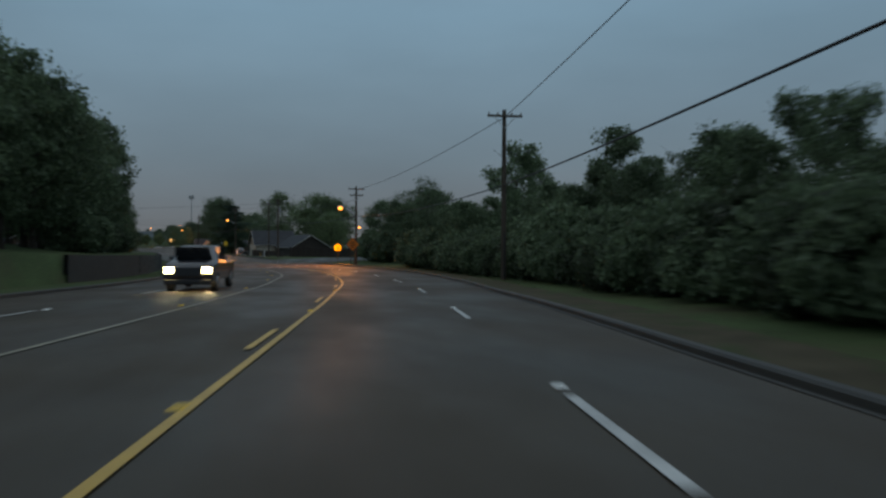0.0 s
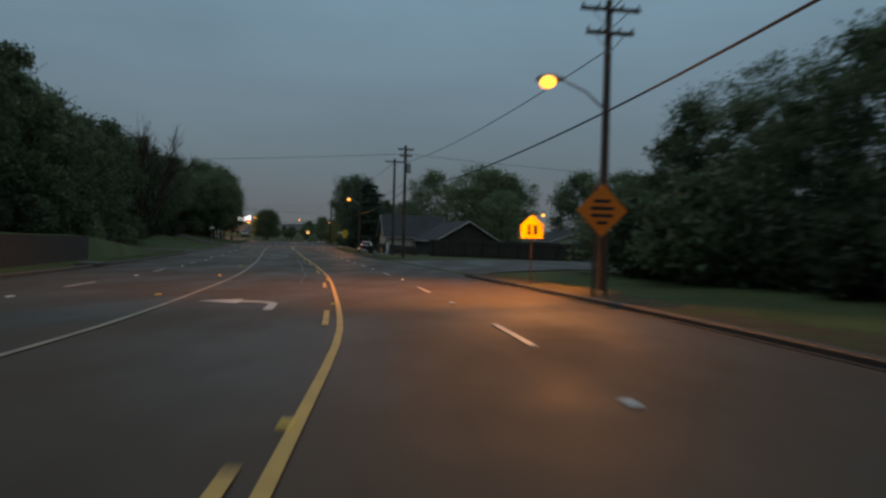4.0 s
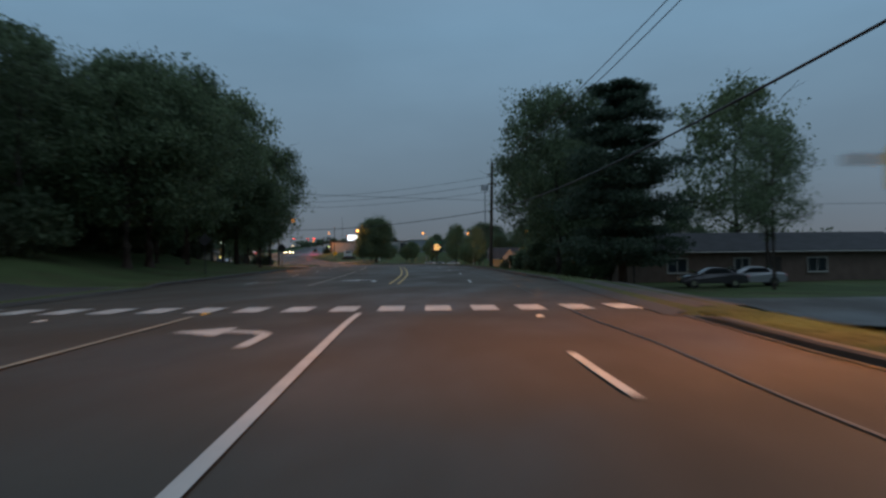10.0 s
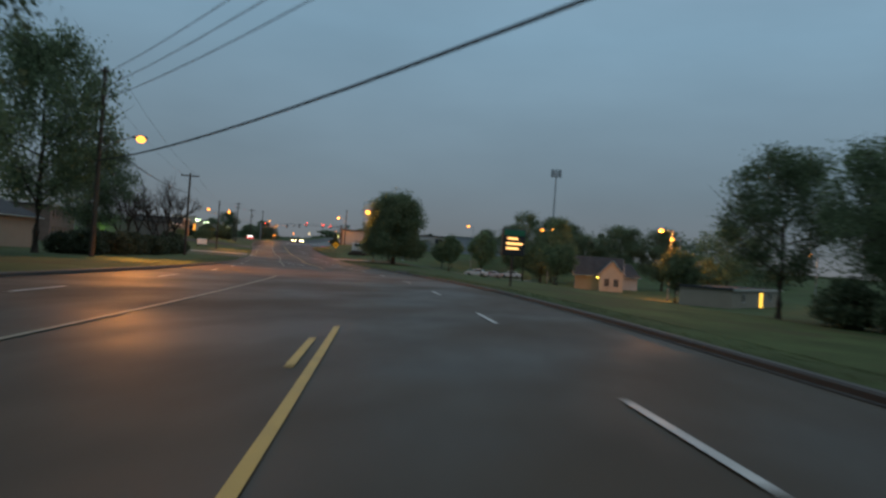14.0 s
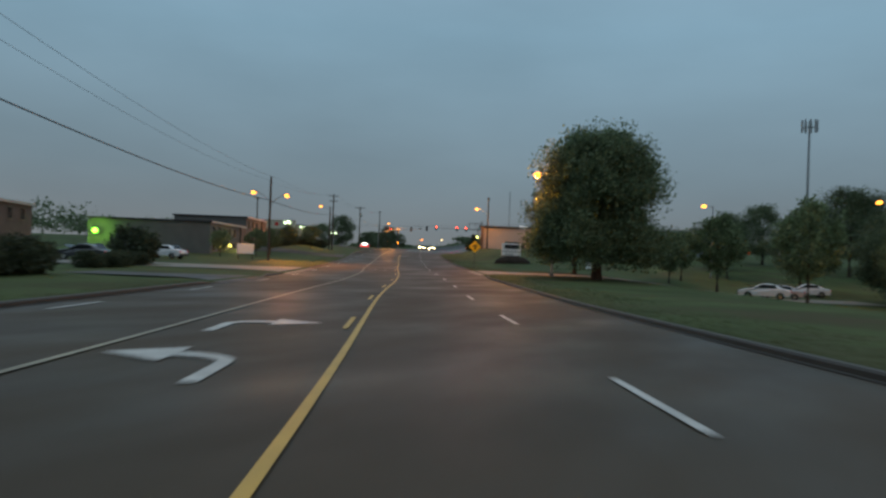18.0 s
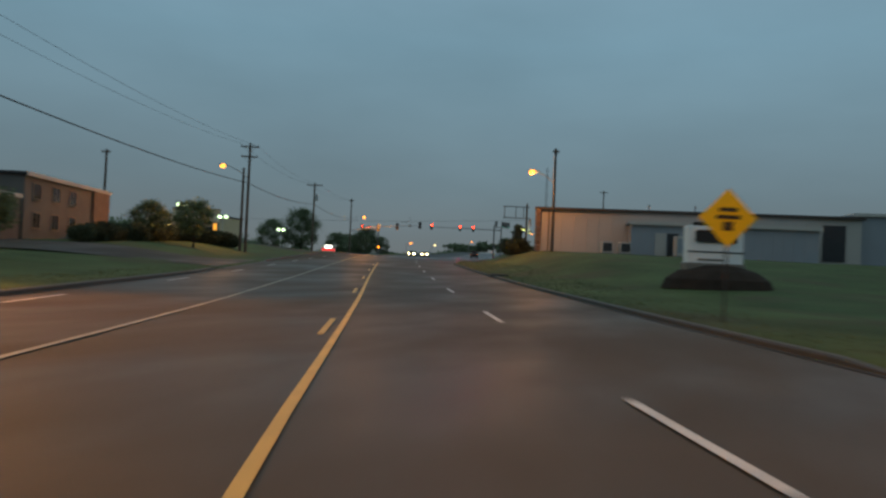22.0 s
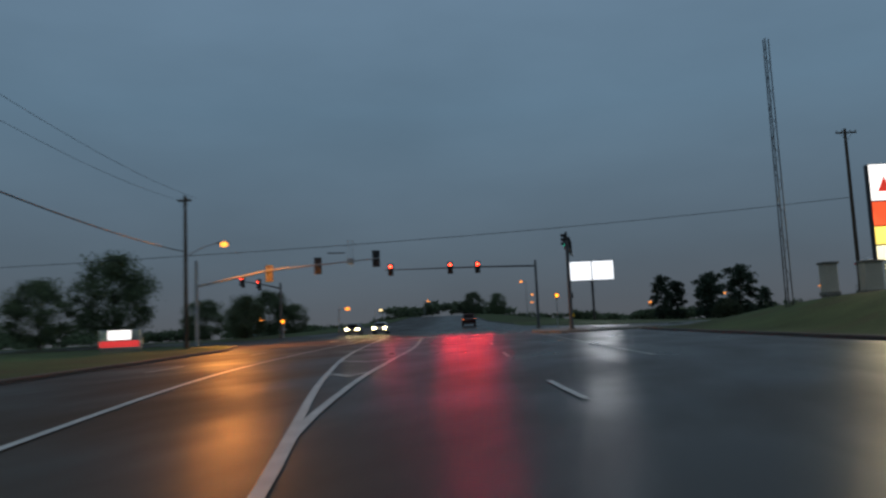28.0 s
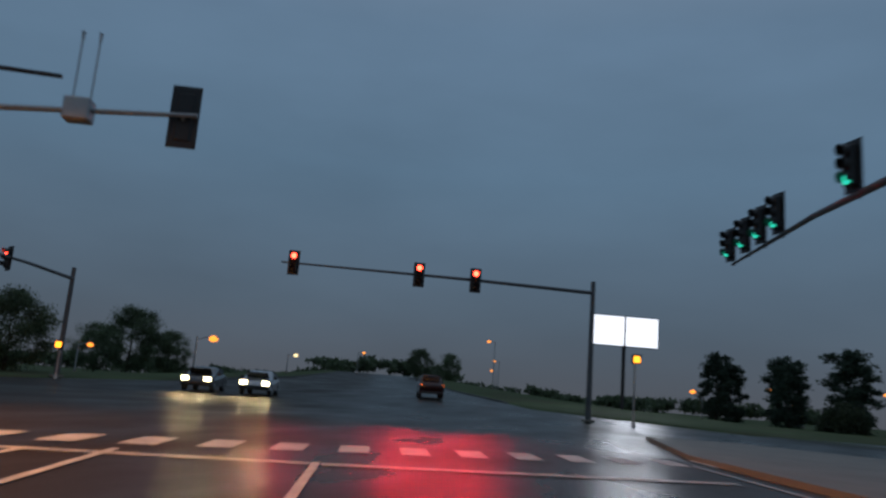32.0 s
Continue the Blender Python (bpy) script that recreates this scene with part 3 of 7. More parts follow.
YEL = lambda s: float(np.interp(s, [0, 17, 30, 40, 46, 54, 73, 79, 85, 127, 145, 157, 165, 175, 195, 213, 227, 236, 248, 256, 265, 300, 338, 369, 380, 391, 396, 403, 409, 429, 461, 473], [-0.95, -1.02, -0.85, -0.64, -0.48, -0.37, -0.27, -0.18, -0.24, -0.54, -0.63, -0.58, -0.62, -0.90, -1.30, -1.06, -0.82, -0.84, -0.82, -0.72, -0.68, -0.80, -0.82, -0.87, -0.78, -0.66, -0.65, -0.73, -0.86, -0.84, -1.02, -1.12]))
FAR_YEL = lambda s: float(np.interp(s, [0, 44, 53, 80, 130, 169, 180, 200, 225, 260, 341, 370, 394, 400, 412, 424, 440, 480], [-4.5, -4.42, -4.05, -3.95, -4.3, -4.57, -4.80, -4.85, -4.7, -4.55, -4.26, -4.1, -3.78, -3.85, -4.3, -4.24, -4.35, -4.5]))
LANE = lambda s: float(np.interp(s, [0, 160, 189, 214, 231, 254, 340, 354, 398, 411, 425, 470, 500, 514, 526, 538, 550], [2.6, 2.6, 2.2, 2.15, 2.6, 2.7, 2.62, 2.7, 2.55, 2.36, 2.45, 2.48, 2.5, 2.64, 2.9, 3.05, 2.96]))
# dashes between the two lanes on each side of the middle
DASH_ENDS = np.interp(np.arange(-8, 9), [-8, 0, 4, 8], [-17.2, 81.2, 130.4, 178.8]).tolist()
DASH_ENDS += np.interp(np.arange(-3, 25), [-3, 0, 5, 6, 9, 15, 18, 21, 24], [217.2, 256.6, 318, 330.3, 363.9, 435.1, 469.5, 504, 539]).tolist()
DASH_ENDS += [190.3, 551.0]
for e in DASH_ENDS:
    mark("lane_dash", e - 3.05, e, lambda s: LANE(s) - 0.06, lambda s: LANE(s) + 0.06)
    if not 185 < e < 215 and e < 545:
        mark("lane_dash", e - 3.05, e, -7.9, -7.78)
# turning lane: solid lines outside, dashes inside
for a, b in ((-60, 166), (328.6, 474)):
    mark("centre_line", a, b, lambda s: YEL(s) - 0.055, lambda s: YEL(s) + 0.055, PAINT_YELLOW)
    mark("centre_line", a, b, lambda s: FAR_YEL(s) - 0.055, lambda s: FAR_YEL(s) + 0.055, PAINT_PALE)
CENTRE_ENDS = [49.2 - 11.6 * k for k in range(1, 8)] + [49.2, 60.6, 72.0, 83.6, 95.4, 107.0, 118.6, 130.4, 141.8, 153.4, 260.5, 272.9, 350.2, 361.5, 372.5, 383.3, 395.5, 406.5, 419.5, 432.2, 444.3, 456.4, 468.4]
for e in CENTRE_ENDS:
    mark("centre_dash", e - 3.0, e, lambda s: YEL(s) - 0.31, lambda s: YEL(s) - 0.20, PAINT_YELLOW)
mark("centre_line", 166, 197, lambda s: FAR_YEL(s) - 0.055, lambda s: FAR_YEL(s) + 0.055, PAINT_PALE)
for a, b in ((212.5, 238), (244.5, 253), (256, 264.5), (268, 300)):
    mark("centre_line", a, b, lambda s: FAR_YEL(s) - 0.05, lambda s: FAR_YEL(s) + 0.05, PAINT_PALE)
mark("turn_lane_line", 170.5, 197.5, lambda s: YEL(s) - 0.07, lambda s: YEL(s) + 0.07)
mark("centre_line", 213.5, 275, lambda s: YEL(s) - 0.055, lambda s: YEL(s) + 0.055, PAINT_YELLOW)
mark("centre_line", 213.5, 254, lambda s: YEL(s) - 0.42, lambda s: YEL(s) - 0.31, PAINT_YELLOW)
# island of paint before the signals
GORE_L = lambda s: float(np.interp(s, [500, 507, 511, 521, 527, 535, 548, 559, 563], [-1.15, -1.19, -1.39, -1.95, -2.46, -3.05, -3.68, -4.19, -4.35]))
GORE_R = lambda s: float(np.interp(s, [500, 507, 511, 523, 535, 545, 555, 562], [-1.15, -1.19, -1.36, -0.72, -0.52, -0.68, -0.94, -1.0]))
mark("turn_lane_line", 500.5, 562.0, lambda s: GORE_R(s) - 0.07, lambda s: GORE_R(s) + 0.07)
mark("gore_line", 508, 562.0, lambda s: GORE_L(s) - 0.07, lambda s: GORE_L(s) + 0.07)
mark("centre_line", 474, 502, -4.55, -4.43, PAINT_YELLOW)
mark("gore_line", 500, 561, lambda s: -4.6 - 0.9 * ramp(s, 500, 540), lambda s: -4.45 - 0.9 * ramp(s, 500, 540))
EDGE = lambda s: float(np.interp(s, [522, 537, 549, 568], [6.55, 6.85, 7.35, 7.6]))
mark("edge_line", 522, 567, lambda s: EDGE(s) - 0.06, lambda s: EDGE(s) + 0.06)


def poly_mark(name, pts, mat=None):
    """A painted shape from corners given as (station, d)."""
    vs = [road_point(s, d, MARK_H) for s, d in pts]
    return part(name, mesh_from(name, vs, [tuple(range(len(vs)))], mat or PAINT_WHITE), mat or PAINT_WHITE, road)


for s in (519.9, 525.9, 536.8, 543.1, 549.1, 555.2):
    a, b = GORE_L(s), GORE_R(s)
    mid = (a + b) / 2 + 0.08
    poly_mark("gore_chevron", [(s, a), (s - 1.0, mid), (s - 0.65, mid), (s + 0.35, a)])
    poly_mark("gore_chevron", [(s - 1.0, mid), (s + 0.1, b), (s + 0.45, b), (s - 0.65, mid)])
poly_mark("edge_line", [(550.5, 7.42), (555.5, 10.6), (560.6, 15.2), (561.0, 15.2), (556.0, 10.5), (551.0, 7.38)])
poly_mark("stop_line", [(560.9, -5.9), (561.6, -1.0), (561.9, -1.0), (561.2, -5.9)])
poly_mark("stop_line", [(561.6, -0.9), (563.2, 7.0), (563.5, 7.0), (561.9, -0.9)])
for k in range(14):
    d = -8.4 + k * 1.27
    s = 562.2 + 0.33 * (d + 6.5)
    poly_mark("crosswalk_bar", [(s, d), (s + 0.2, d + 0.62), (s + 1.9, d + 0.62), (s + 1.7, d)])
for k in range(15):
    d = -11.0 + k * 1.12
    poly_mark("crosswalk_bar", [(198.0, d), (198.0, d + 0.62), (199.7, d + 0.62), (199.7, d)])


def turn_arrow(s, d, to_left=True, length=2.6, wide=1.0, paint=PAINT_WHITE):
    """A turn arrow: a stem that bends into a barbed head."""
    f = -1 if to_left else 1
    c = (d - 0.5 * f)
    vs, n = [], 10
    for i in range(n + 1):
        u = i / n
        if u < 0.5:
            p = Vector((s - length / 2 + u * 2 * (length * 0.62), c))
            w = Vector((0, 0.1))
        else:
            a = (u - 0.5) * 2 * math.pi / 2
            p = Vector((s - length / 2 + length * 0.62 + 0.7 * math.sin(a), c + f * 0.85 * wide * (1 - math.cos(a))))
            w = Vector((-math.sin(a) * f * 0.22, math.cos(a) * 0.1 + 0.0))
        vs += [road_point(p.x - w.x, p.y - w.y, MARK_H), road_point(p.x + w.x, p.y + w.y, MARK_H)]
    fs = [(2 * i, 2 * i + 1, 2 * i + 3, 2 * i + 2) for i in range(n)]
    hs = s - length / 2 + length * 0.62 + 0.7
    hd = c + f * 0.8 * wide
    b = len(vs)
    vs += [road_point(hs - 0.75, hd, MARK_H), road_point(hs + 0.75, hd, MARK_H), road_point(hs, hd + f * 0.98 * wide, MARK_H)]
    fs.append((b, b + 1, b + 2))
    part("turn_arrow", mesh_from("turn_arrow", vs, fs, paint), paint, road)


for s, d, left in ((140.5, -2.6, True), (192.6, -2.9, True), (217.3, -2.8, True), (341.6, -2.7, True), (347.2, -2.9, False), (404.6, -2.45, True), (84.9, -2.2, True), (504.8, -2.6, True)):
    turn_arrow(s, d, left, paint=WORN_PAINT if s == 404.6 else PAINT_WHITE)


def flat_text(words, s, d, size, stretch, turn=0, paint=PAINT_WHITE):
    """Painted letters lying on the road, read by the traffic of that side."""
    cu = bpy.data.curves.new("lane_word", "FONT")
    cu.body, cu.size, cu.align_x, cu.align_y = words, size, "CENTER", "CENTER"
    tmp = bpy.data.objects.new("tmp_word", cu)
    me = bpy.data.meshes.new_from_object(tmp)
    bpy.data.objects.remove(tmp)
    p = road_point(s, d, MARK_H)
    q = road_point(s + 1, d, MARK_H)
    me.materials.clear()
    ob = part("lane_word", me, paint, road)
    ob.matrix_basis = pose(p.x, p.y, p.z, math.degrees(math.asin((q.z - p.z))), 0, heading(s)) @ pose(0, 0, 0, 0, 0, turn) @ Matrix.Diagonal((1, stretch, 1, 1))
    return ob


flat_text("ONLY", 182.2, -2.75, 0.95, 2.3)
flat_text("ONLY", 231.7, -2.85, 1.0, 2.6, 180, WORN_PAINT)

strip("pavement", 152, 181, 8.1, 9.4, 0.06, CONCRETE, ground, 2.0, ground=True)
VERGE = material("bare_brown_verge", (0.072, 0.060, 0.038), 0.95, spread=0.4, scale=1.1, fine=30, bump=0.5, spec=0.1)
patchy(VERGE, (0.050, 0.066, 0.028), 0.9, 0.5, 0.62)
strip("bare_verge", -60, 104, lambda s: edge_right(s) + 0.2, lambda s: edge_right(s) + 1.7 + 0.25 * noise.noise(Vector((s * 0.25, 2, 0))), 0.03, VERGE, ground, 1.5, ground=True)
# sealed cracks and seams
for a, b, d in ((160, 200, 3.55), (205, 250, 3.6), (95, 128, -1.35)):
    strip("tar_seam", a, b, lambda s, d=d: d + 0.12 * noise.noise(Vector((s * 0.2, d, 1))), lambda s, d=d: d + 0.05 + 0.12 * noise.noise(Vector((s * 0.2, d, 1))), 0.016, TAR, road, 1.0)

# raised pavement markers
def marker(s, d, mat, name):
    bm = bmesh.new()
    w, l, h = 0.075, 0.05, 0.028
    vs = [bm.verts.new(v) for v in ((-w, -l, 0), (w, -l, 0), (w, l, 0), (-w, l, 0), (-w * 0.8, -l * 0.45, h), (w * 0.8, -l * 0.45, h), (w * 0.8, l * 0.45, h), (-w * 0.8, l * 0.45, h))]
    for f in ((0, 1, 5, 4), (1, 2, 6, 5), (2, 3, 7, 6), (3, 0, 4, 7), (4, 5, 6, 7)):
        bm.faces.new([vs[i] for i in f])
    p = road_point(s, d, 0.018)
    return part("reflective_marker", bm, mat, road, name, pose(p.x, p.y, p.z, 0, 0, heading(s)))


for k in range(-3, 18):
    s = 44.8 + (k - 3) * 10.4 if k < 6 else 86.3 + (k - 7) * 12.2
    if s > 206:
        break
    if s < 44:
        s = 44.5 - (3 - k) * 12.2
    marker(s, 2.6, RPM_WHITE, "white road reflector")
    marker(s, -7.7, RPM_WHITE, "white road reflector")
    if s < 168:
        marker(s - 0.9, YEL(s) - 0.08, RPM_AMBER, "amber road reflector")
    marker(s + 1.5, -4.75, RPM_AMBER, "amber road reflector")

# ---- trees ----


def branchwork(seed, height, trunk_r, crown_base, crown_r, limbs=9, lean=0.0, twigs=3):
    """A tapered trunk with limbs and twigs. Gives the mesh and the limb tips."""
    rng = random.Random(seed)
    bm, tips = bmesh.new(), []
    top = height * 0.86
    pts, rad = [], []
    for i in range(9):
        f = i / 8
        pts.append(Vector((lean * f * f * height + rng.uniform(-0.12, 0.12) * f * 2, rng.uniform(-0.12, 0.12) * f * 2, -0.15 + top * f)))
        rad.append(trunk_r * (1.25 if i == 0 else 1.0) * (1 - 0.9 * f) + 0.02)
    tube(pts, rad, 8, bm)
    for k in range(limbs):
        f = crown_base / height + (0.9 - crown_base / height) * (k + 0.5) / limbs
        i = min(7, int(f / 0.86 * 8)) if f < 0.86 else 7
        start = pts[i].lerp(pts[i + 1], min(1, max(0, f * 8 / 0.86 - i)))
        az = k * 2.4 + rng.uniform(-0.5, 0.5)
        reach = crown_r * (0.55 + 0.5 * math.sin(math.pi * min(0.95, 0.25 + 0.7 * (k + 0.5) / limbs))) * rng.uniform(0.8, 1.1)
        up = rng.uniform(0.35, 0.75) * reach
        end = start + Vector((math.cos(az) * reach, math.sin(az) * reach, up))
        mid = start.lerp(end, 0.5) + Vector((0, 0, -0.12 * reach * rng.uniform(-1, 1)))
        r0 = max(0.035, trunk_r * 0.42 * (1 - f))
        tube([start, mid, end], [r0, r0 * 0.6, 0.015], 5, bm)
        tips += [mid, end]
        for _ in range(twigs):
            b = start.lerp(end, rng.uniform(0.35, 0.9))
            e = b + Vector((rng.uniform(-1, 1), rng.uniform(-1, 1), rng.uniform(0.1, 1.0))).normalized() * reach * rng.uniform(0.3, 0.5)
            tube([b, b.lerp(e, 0.5) + Vector((0, 0, 0.1)), e], [r0 * 0.4, r0 * 0.25, 0.008], 4, bm, cap=False)
            tips.append(e)
    tips.append(pts[-1])
    return bm, tips


def leaf_mesh(pos, size, rng):
    """One three-cornered leaf at each place, turned at random."""
    leaves = len(pos)
    a = rng.normal(size=(leaves, 3))
    a /= np.linalg.norm(a, axis=1)[:, None]
    b = np.cross(a, rng.normal(size=(leaves, 3)))
    b /= np.linalg.norm(b, axis=1)[:, None]
    sz = size * rng.uniform(0.6, 1.35, leaves)[:, None]
    verts = np.empty((leaves * 3, 3))
    verts[0::3], verts[1::3], verts[2::3] = pos - a * sz, pos + b * sz * 0.7 + a * sz * 0.6, pos - b * sz * 0.7 + a * sz * 0.6
    me = bpy.data.meshes.new("crown")
    me.vertices.add(leaves * 3)
    me.vertices.foreach_set("co", verts.astype(np.float32).ravel())
    me.loops.add(leaves * 3)
    me.loops.foreach_set("vertex_index", np.arange(leaves * 3, dtype=np.int32))
    me.polygons.add(leaves)
    me.polygons.foreach_set("loop_start", np.arange(0, leaves * 3, 3, dtype=np.int32))
    me.update(calc_edges=True)
    return me


def make_cedar(m, label, seed, height, radius, leaves=36000):
    """A broad conifer: a straight trunk, tiers of level boughs and flat hanging sprays of needles with gaps between the tiers."""
    rng, nr = random.Random(seed), np.random.RandomState(seed)
    t = thing("conifer", m, label, "tree", "conifers")
    bm = tube([(0, 0, -0.3), (0.05, 0, height * 0.4), (0, 0.05, height * 0.97)], [0.34, 0.22, 0.04], 9)
    pads = []
    for k in range(13):
        z = 2.0 + (height - 2.6) * k / 12
        reach = radius * (0.75 + 0.25 * math.sin(k * 2.1)) * (1.0 - 0.68 * max(0.0, (k - 5) / 7.0) ** 1.5)
        for j in range(5):
            az = j * 1.257 + k * 0.9 + rng.uniform(-0.3, 0.3)
            r = reach * rng.uniform(0.7, 1.1)
            way = Vector((math.cos(az), math.sin(az), 0))
            start, end = Vector((0, 0, z)), Vector((0, 0, z + rng.uniform(-0.3, 0.5))) + way * r
            tube([start, start.lerp(end, 0.5) + Vector((0, 0, 0.25)), end], [0.07, 0.045, 0.012], 5, bm, cap=False)
            for _ in range(5):
                f = rng.uniform(0.35, 1.0)
                c = start.lerp(end, f) + Vector((rng.gauss(0, 0.25), rng.gauss(0, 0.25), 0.1))
                pads.append((c, 0.26 + 0.22 * r * 0.5))
    part("trunk", bm, BARK, t)
    which = nr.randint(0, len(pads), leaves)
    c = np.array([p[0] for p in pads])[which]
    w = np.array([p[1] for p in pads])[which][:, None]
    pos = c + np.clip(nr.normal(size=(leaves, 3)), -1.8, 1.8) * w * np.array([0.9, 0.9, 0.34])
    part("crown", leaf_mesh(pos, 0.13, nr), LEAF_PINE, t)
    return t


def foliage(seed, tips, height, crown_base, crown_r, leaves, size, shape=1.0, spread=0.9, squash=0.8, n_extra=70, dome=False):
    """Leaves in clumps round limb tips and over an uneven crown, with gaps between the clumps."""
    rng = np.random.RandomState(seed)
    cz, hz = (crown_base + height) / 2, (height - crown_base) / 2
    centres = [np.array(t) for t in tips]
    # no clump strays past the crown's outline, least of all in a close round crown
    most = 0.92 if n_extra > 100 else 1.0
    if dome:
        # widest low down, narrowing to an uneven top, in tiers
        width = lambda f: crown_r * (1 - min(1.0, max(0.0, f)) ** 2.7) ** 0.62 * (0.80 + 0.20 * min(1.0, max(0.0, f) / 0.2)) * (1 + 0.09 * math.sin(f * 19))
        for c in centres:
            r, m = math.hypot(c[0], c[1]), 0.92 * width((c[2] - crown_base) / (height - crown_base))
            if r > m:
                c[:2] *= m / r
        for _ in range(n_extra):
            f, a = rng.uniform(0, 1) ** 1.25, rng.uniform(0, 6.28)
            r = width(f) * rng.uniform(0.25, 1.0) ** 0.4 * (1 + 0.10 * math.sin(3 * a + 5 * f))
            centres.append(np.array([r * math.cos(a), r * math.sin(a), crown_base + 0.3 + f * (height - crown_base) * 0.96]))
    for c in () if dome else centres:
        q = math.sqrt((c[0] ** 2 + c[1] ** 2) / crown_r ** 2 + ((c[2] - cz) / hz) ** 2)
        if q > most:
            c[:2] *= most / q
            c[2] = cz + (c[2] - cz) * most / q
    for _ in range(0 if dome else n_extra):
        v = rng.normal(size=3)
        v /= np.linalg.norm(v)
        r = rng.uniform(0.55, 1.0) ** 0.6
        f = (v[2] * r + 1) / 2
        prof = (math.sin(math.pi * (0.12 + 0.83 * f ** shape))) ** 0.7
        c = np.array([v[0] * r * crown_r * prof, v[1] * r * crown_r * prof, cz + v[2] * r * hz])
        centres.append(c)
    centres = np.array(centres)
    keep = rng.rand(len(centres)) < spread
    centres = centres[keep]
    rad = rng.uniform(0.4, 1.0, len(centres)) * crown_r * 0.24
    which = rng.randint(0, len(centres), leaves)
    v = np.clip(rng.normal(size=(leaves, 3)), -1.7, 1.7)
    pos = centres[which] + v * (rad[which] * 0.75)[:, None] * np.array([1, 1, squash])
    pos[:, 2] = np.maximum(pos[:, 2], 0.05)
    return leaf_mesh(pos, size, rng)


def make_tree(name, m, label, seed, height, crown_base, crown_r, trunk_r, leaf_mat, leaves=9000, size=0.2, limbs=10, shape=1.0, spread=0.9, group="", category="tree", lean=0.0, squash=0.8, twigs=3, clumps=70, dome=False):
    t = thing(name, m, label, category, group)
    bm, tips = branchwork(seed, height * (0.92 if dome else 1.0), trunk_r, crown_base, crown_r * (0.72 if dome else 1.0), limbs, lean, twigs)
    part("trunk", bm, BARK, t)
    if leaves:
        part("crown", foliage(seed, tips, height, crown_base, crown_r, leaves, size, shape, spread, squash, clumps, dome), leaf_mat, t)
    return t


def make_bare_tree(name, m, label, seed, height, group):
    """A leafless tree: several stems that fork again and again into fine upswept twigs."""
    rng = random.Random(seed)
    t = thing(name, m, label, "tree", group)
    bm = bmesh.new()

    def fork(p, way, length, r, level):
        bend = Vector((rng.gauss(0, 0.12), rng.gauss(0, 0.12), rng.gauss(0.05, 0.08)))
        mid = p + way * (length * 0.5) + bend * length * 0.4
        end = p + (way + bend * 0.8).normalized() * length
        tube([p, mid, end], [r, r * 0.8, r * 0.58], 5 if level < 2 else 3, bm, cap=False)
        if level == 4:
            return
        for k in range(4 if level in (0, 1, 2) else 3):
            q = mid.lerp(end, rng.uniform(0.1, 1.0))
            turn = Vector((rng.gauss(0, 1), rng.gauss(0, 1), rng.uniform(-0.2, 0.9))).normalized()
            fork(q, (way * 0.9 + turn * 0.75).normalized(), length * rng.uniform(0.55, 0.78), r * 0.55, level + 1)

    for k in range(4):
        a = k * 1.57 + rng.uniform(-0.4, 0.4)
        fork(Vector((0.15 * math.cos(a), 0.15 * math.sin(a), -0.2)), Vector((0.34 * math.cos(a), 0.34 * math.sin(a), 1)).normalized(), height * 0.36, 0.13, 0)
    part("trunk", bm, BARK, t)
    return t


def make_shrub(name, m, label, seed, height, radius, leaf_mat, leaves=4500, size=0.13, group="", category="shrub"):
    rng = random.Random(seed)
    t = thing(name, m, label, category, group)
    bm, tips = bmesh.new(), []
    for k in range(7):
        az, r = k * 2.4, radius * rng.uniform(0.3, 0.8)
        e = Vector((math.cos(az) * r, math.sin(az) * r, height * rng.uniform(0.55, 0.95)))
        tube([(0, 0, -0.1), e * 0.5 + Vector((0, 0, 0.1)), e], [0.05, 0.035, 0.01], 5, bm)
        tips.append(e)
    part("stem", bm, BARK, t)
    part("crown", foliage(seed, tips, height, 0.0, radius, leaves, size, 0.8, 1.0, 0.9), leaf_mat, t)
    return t


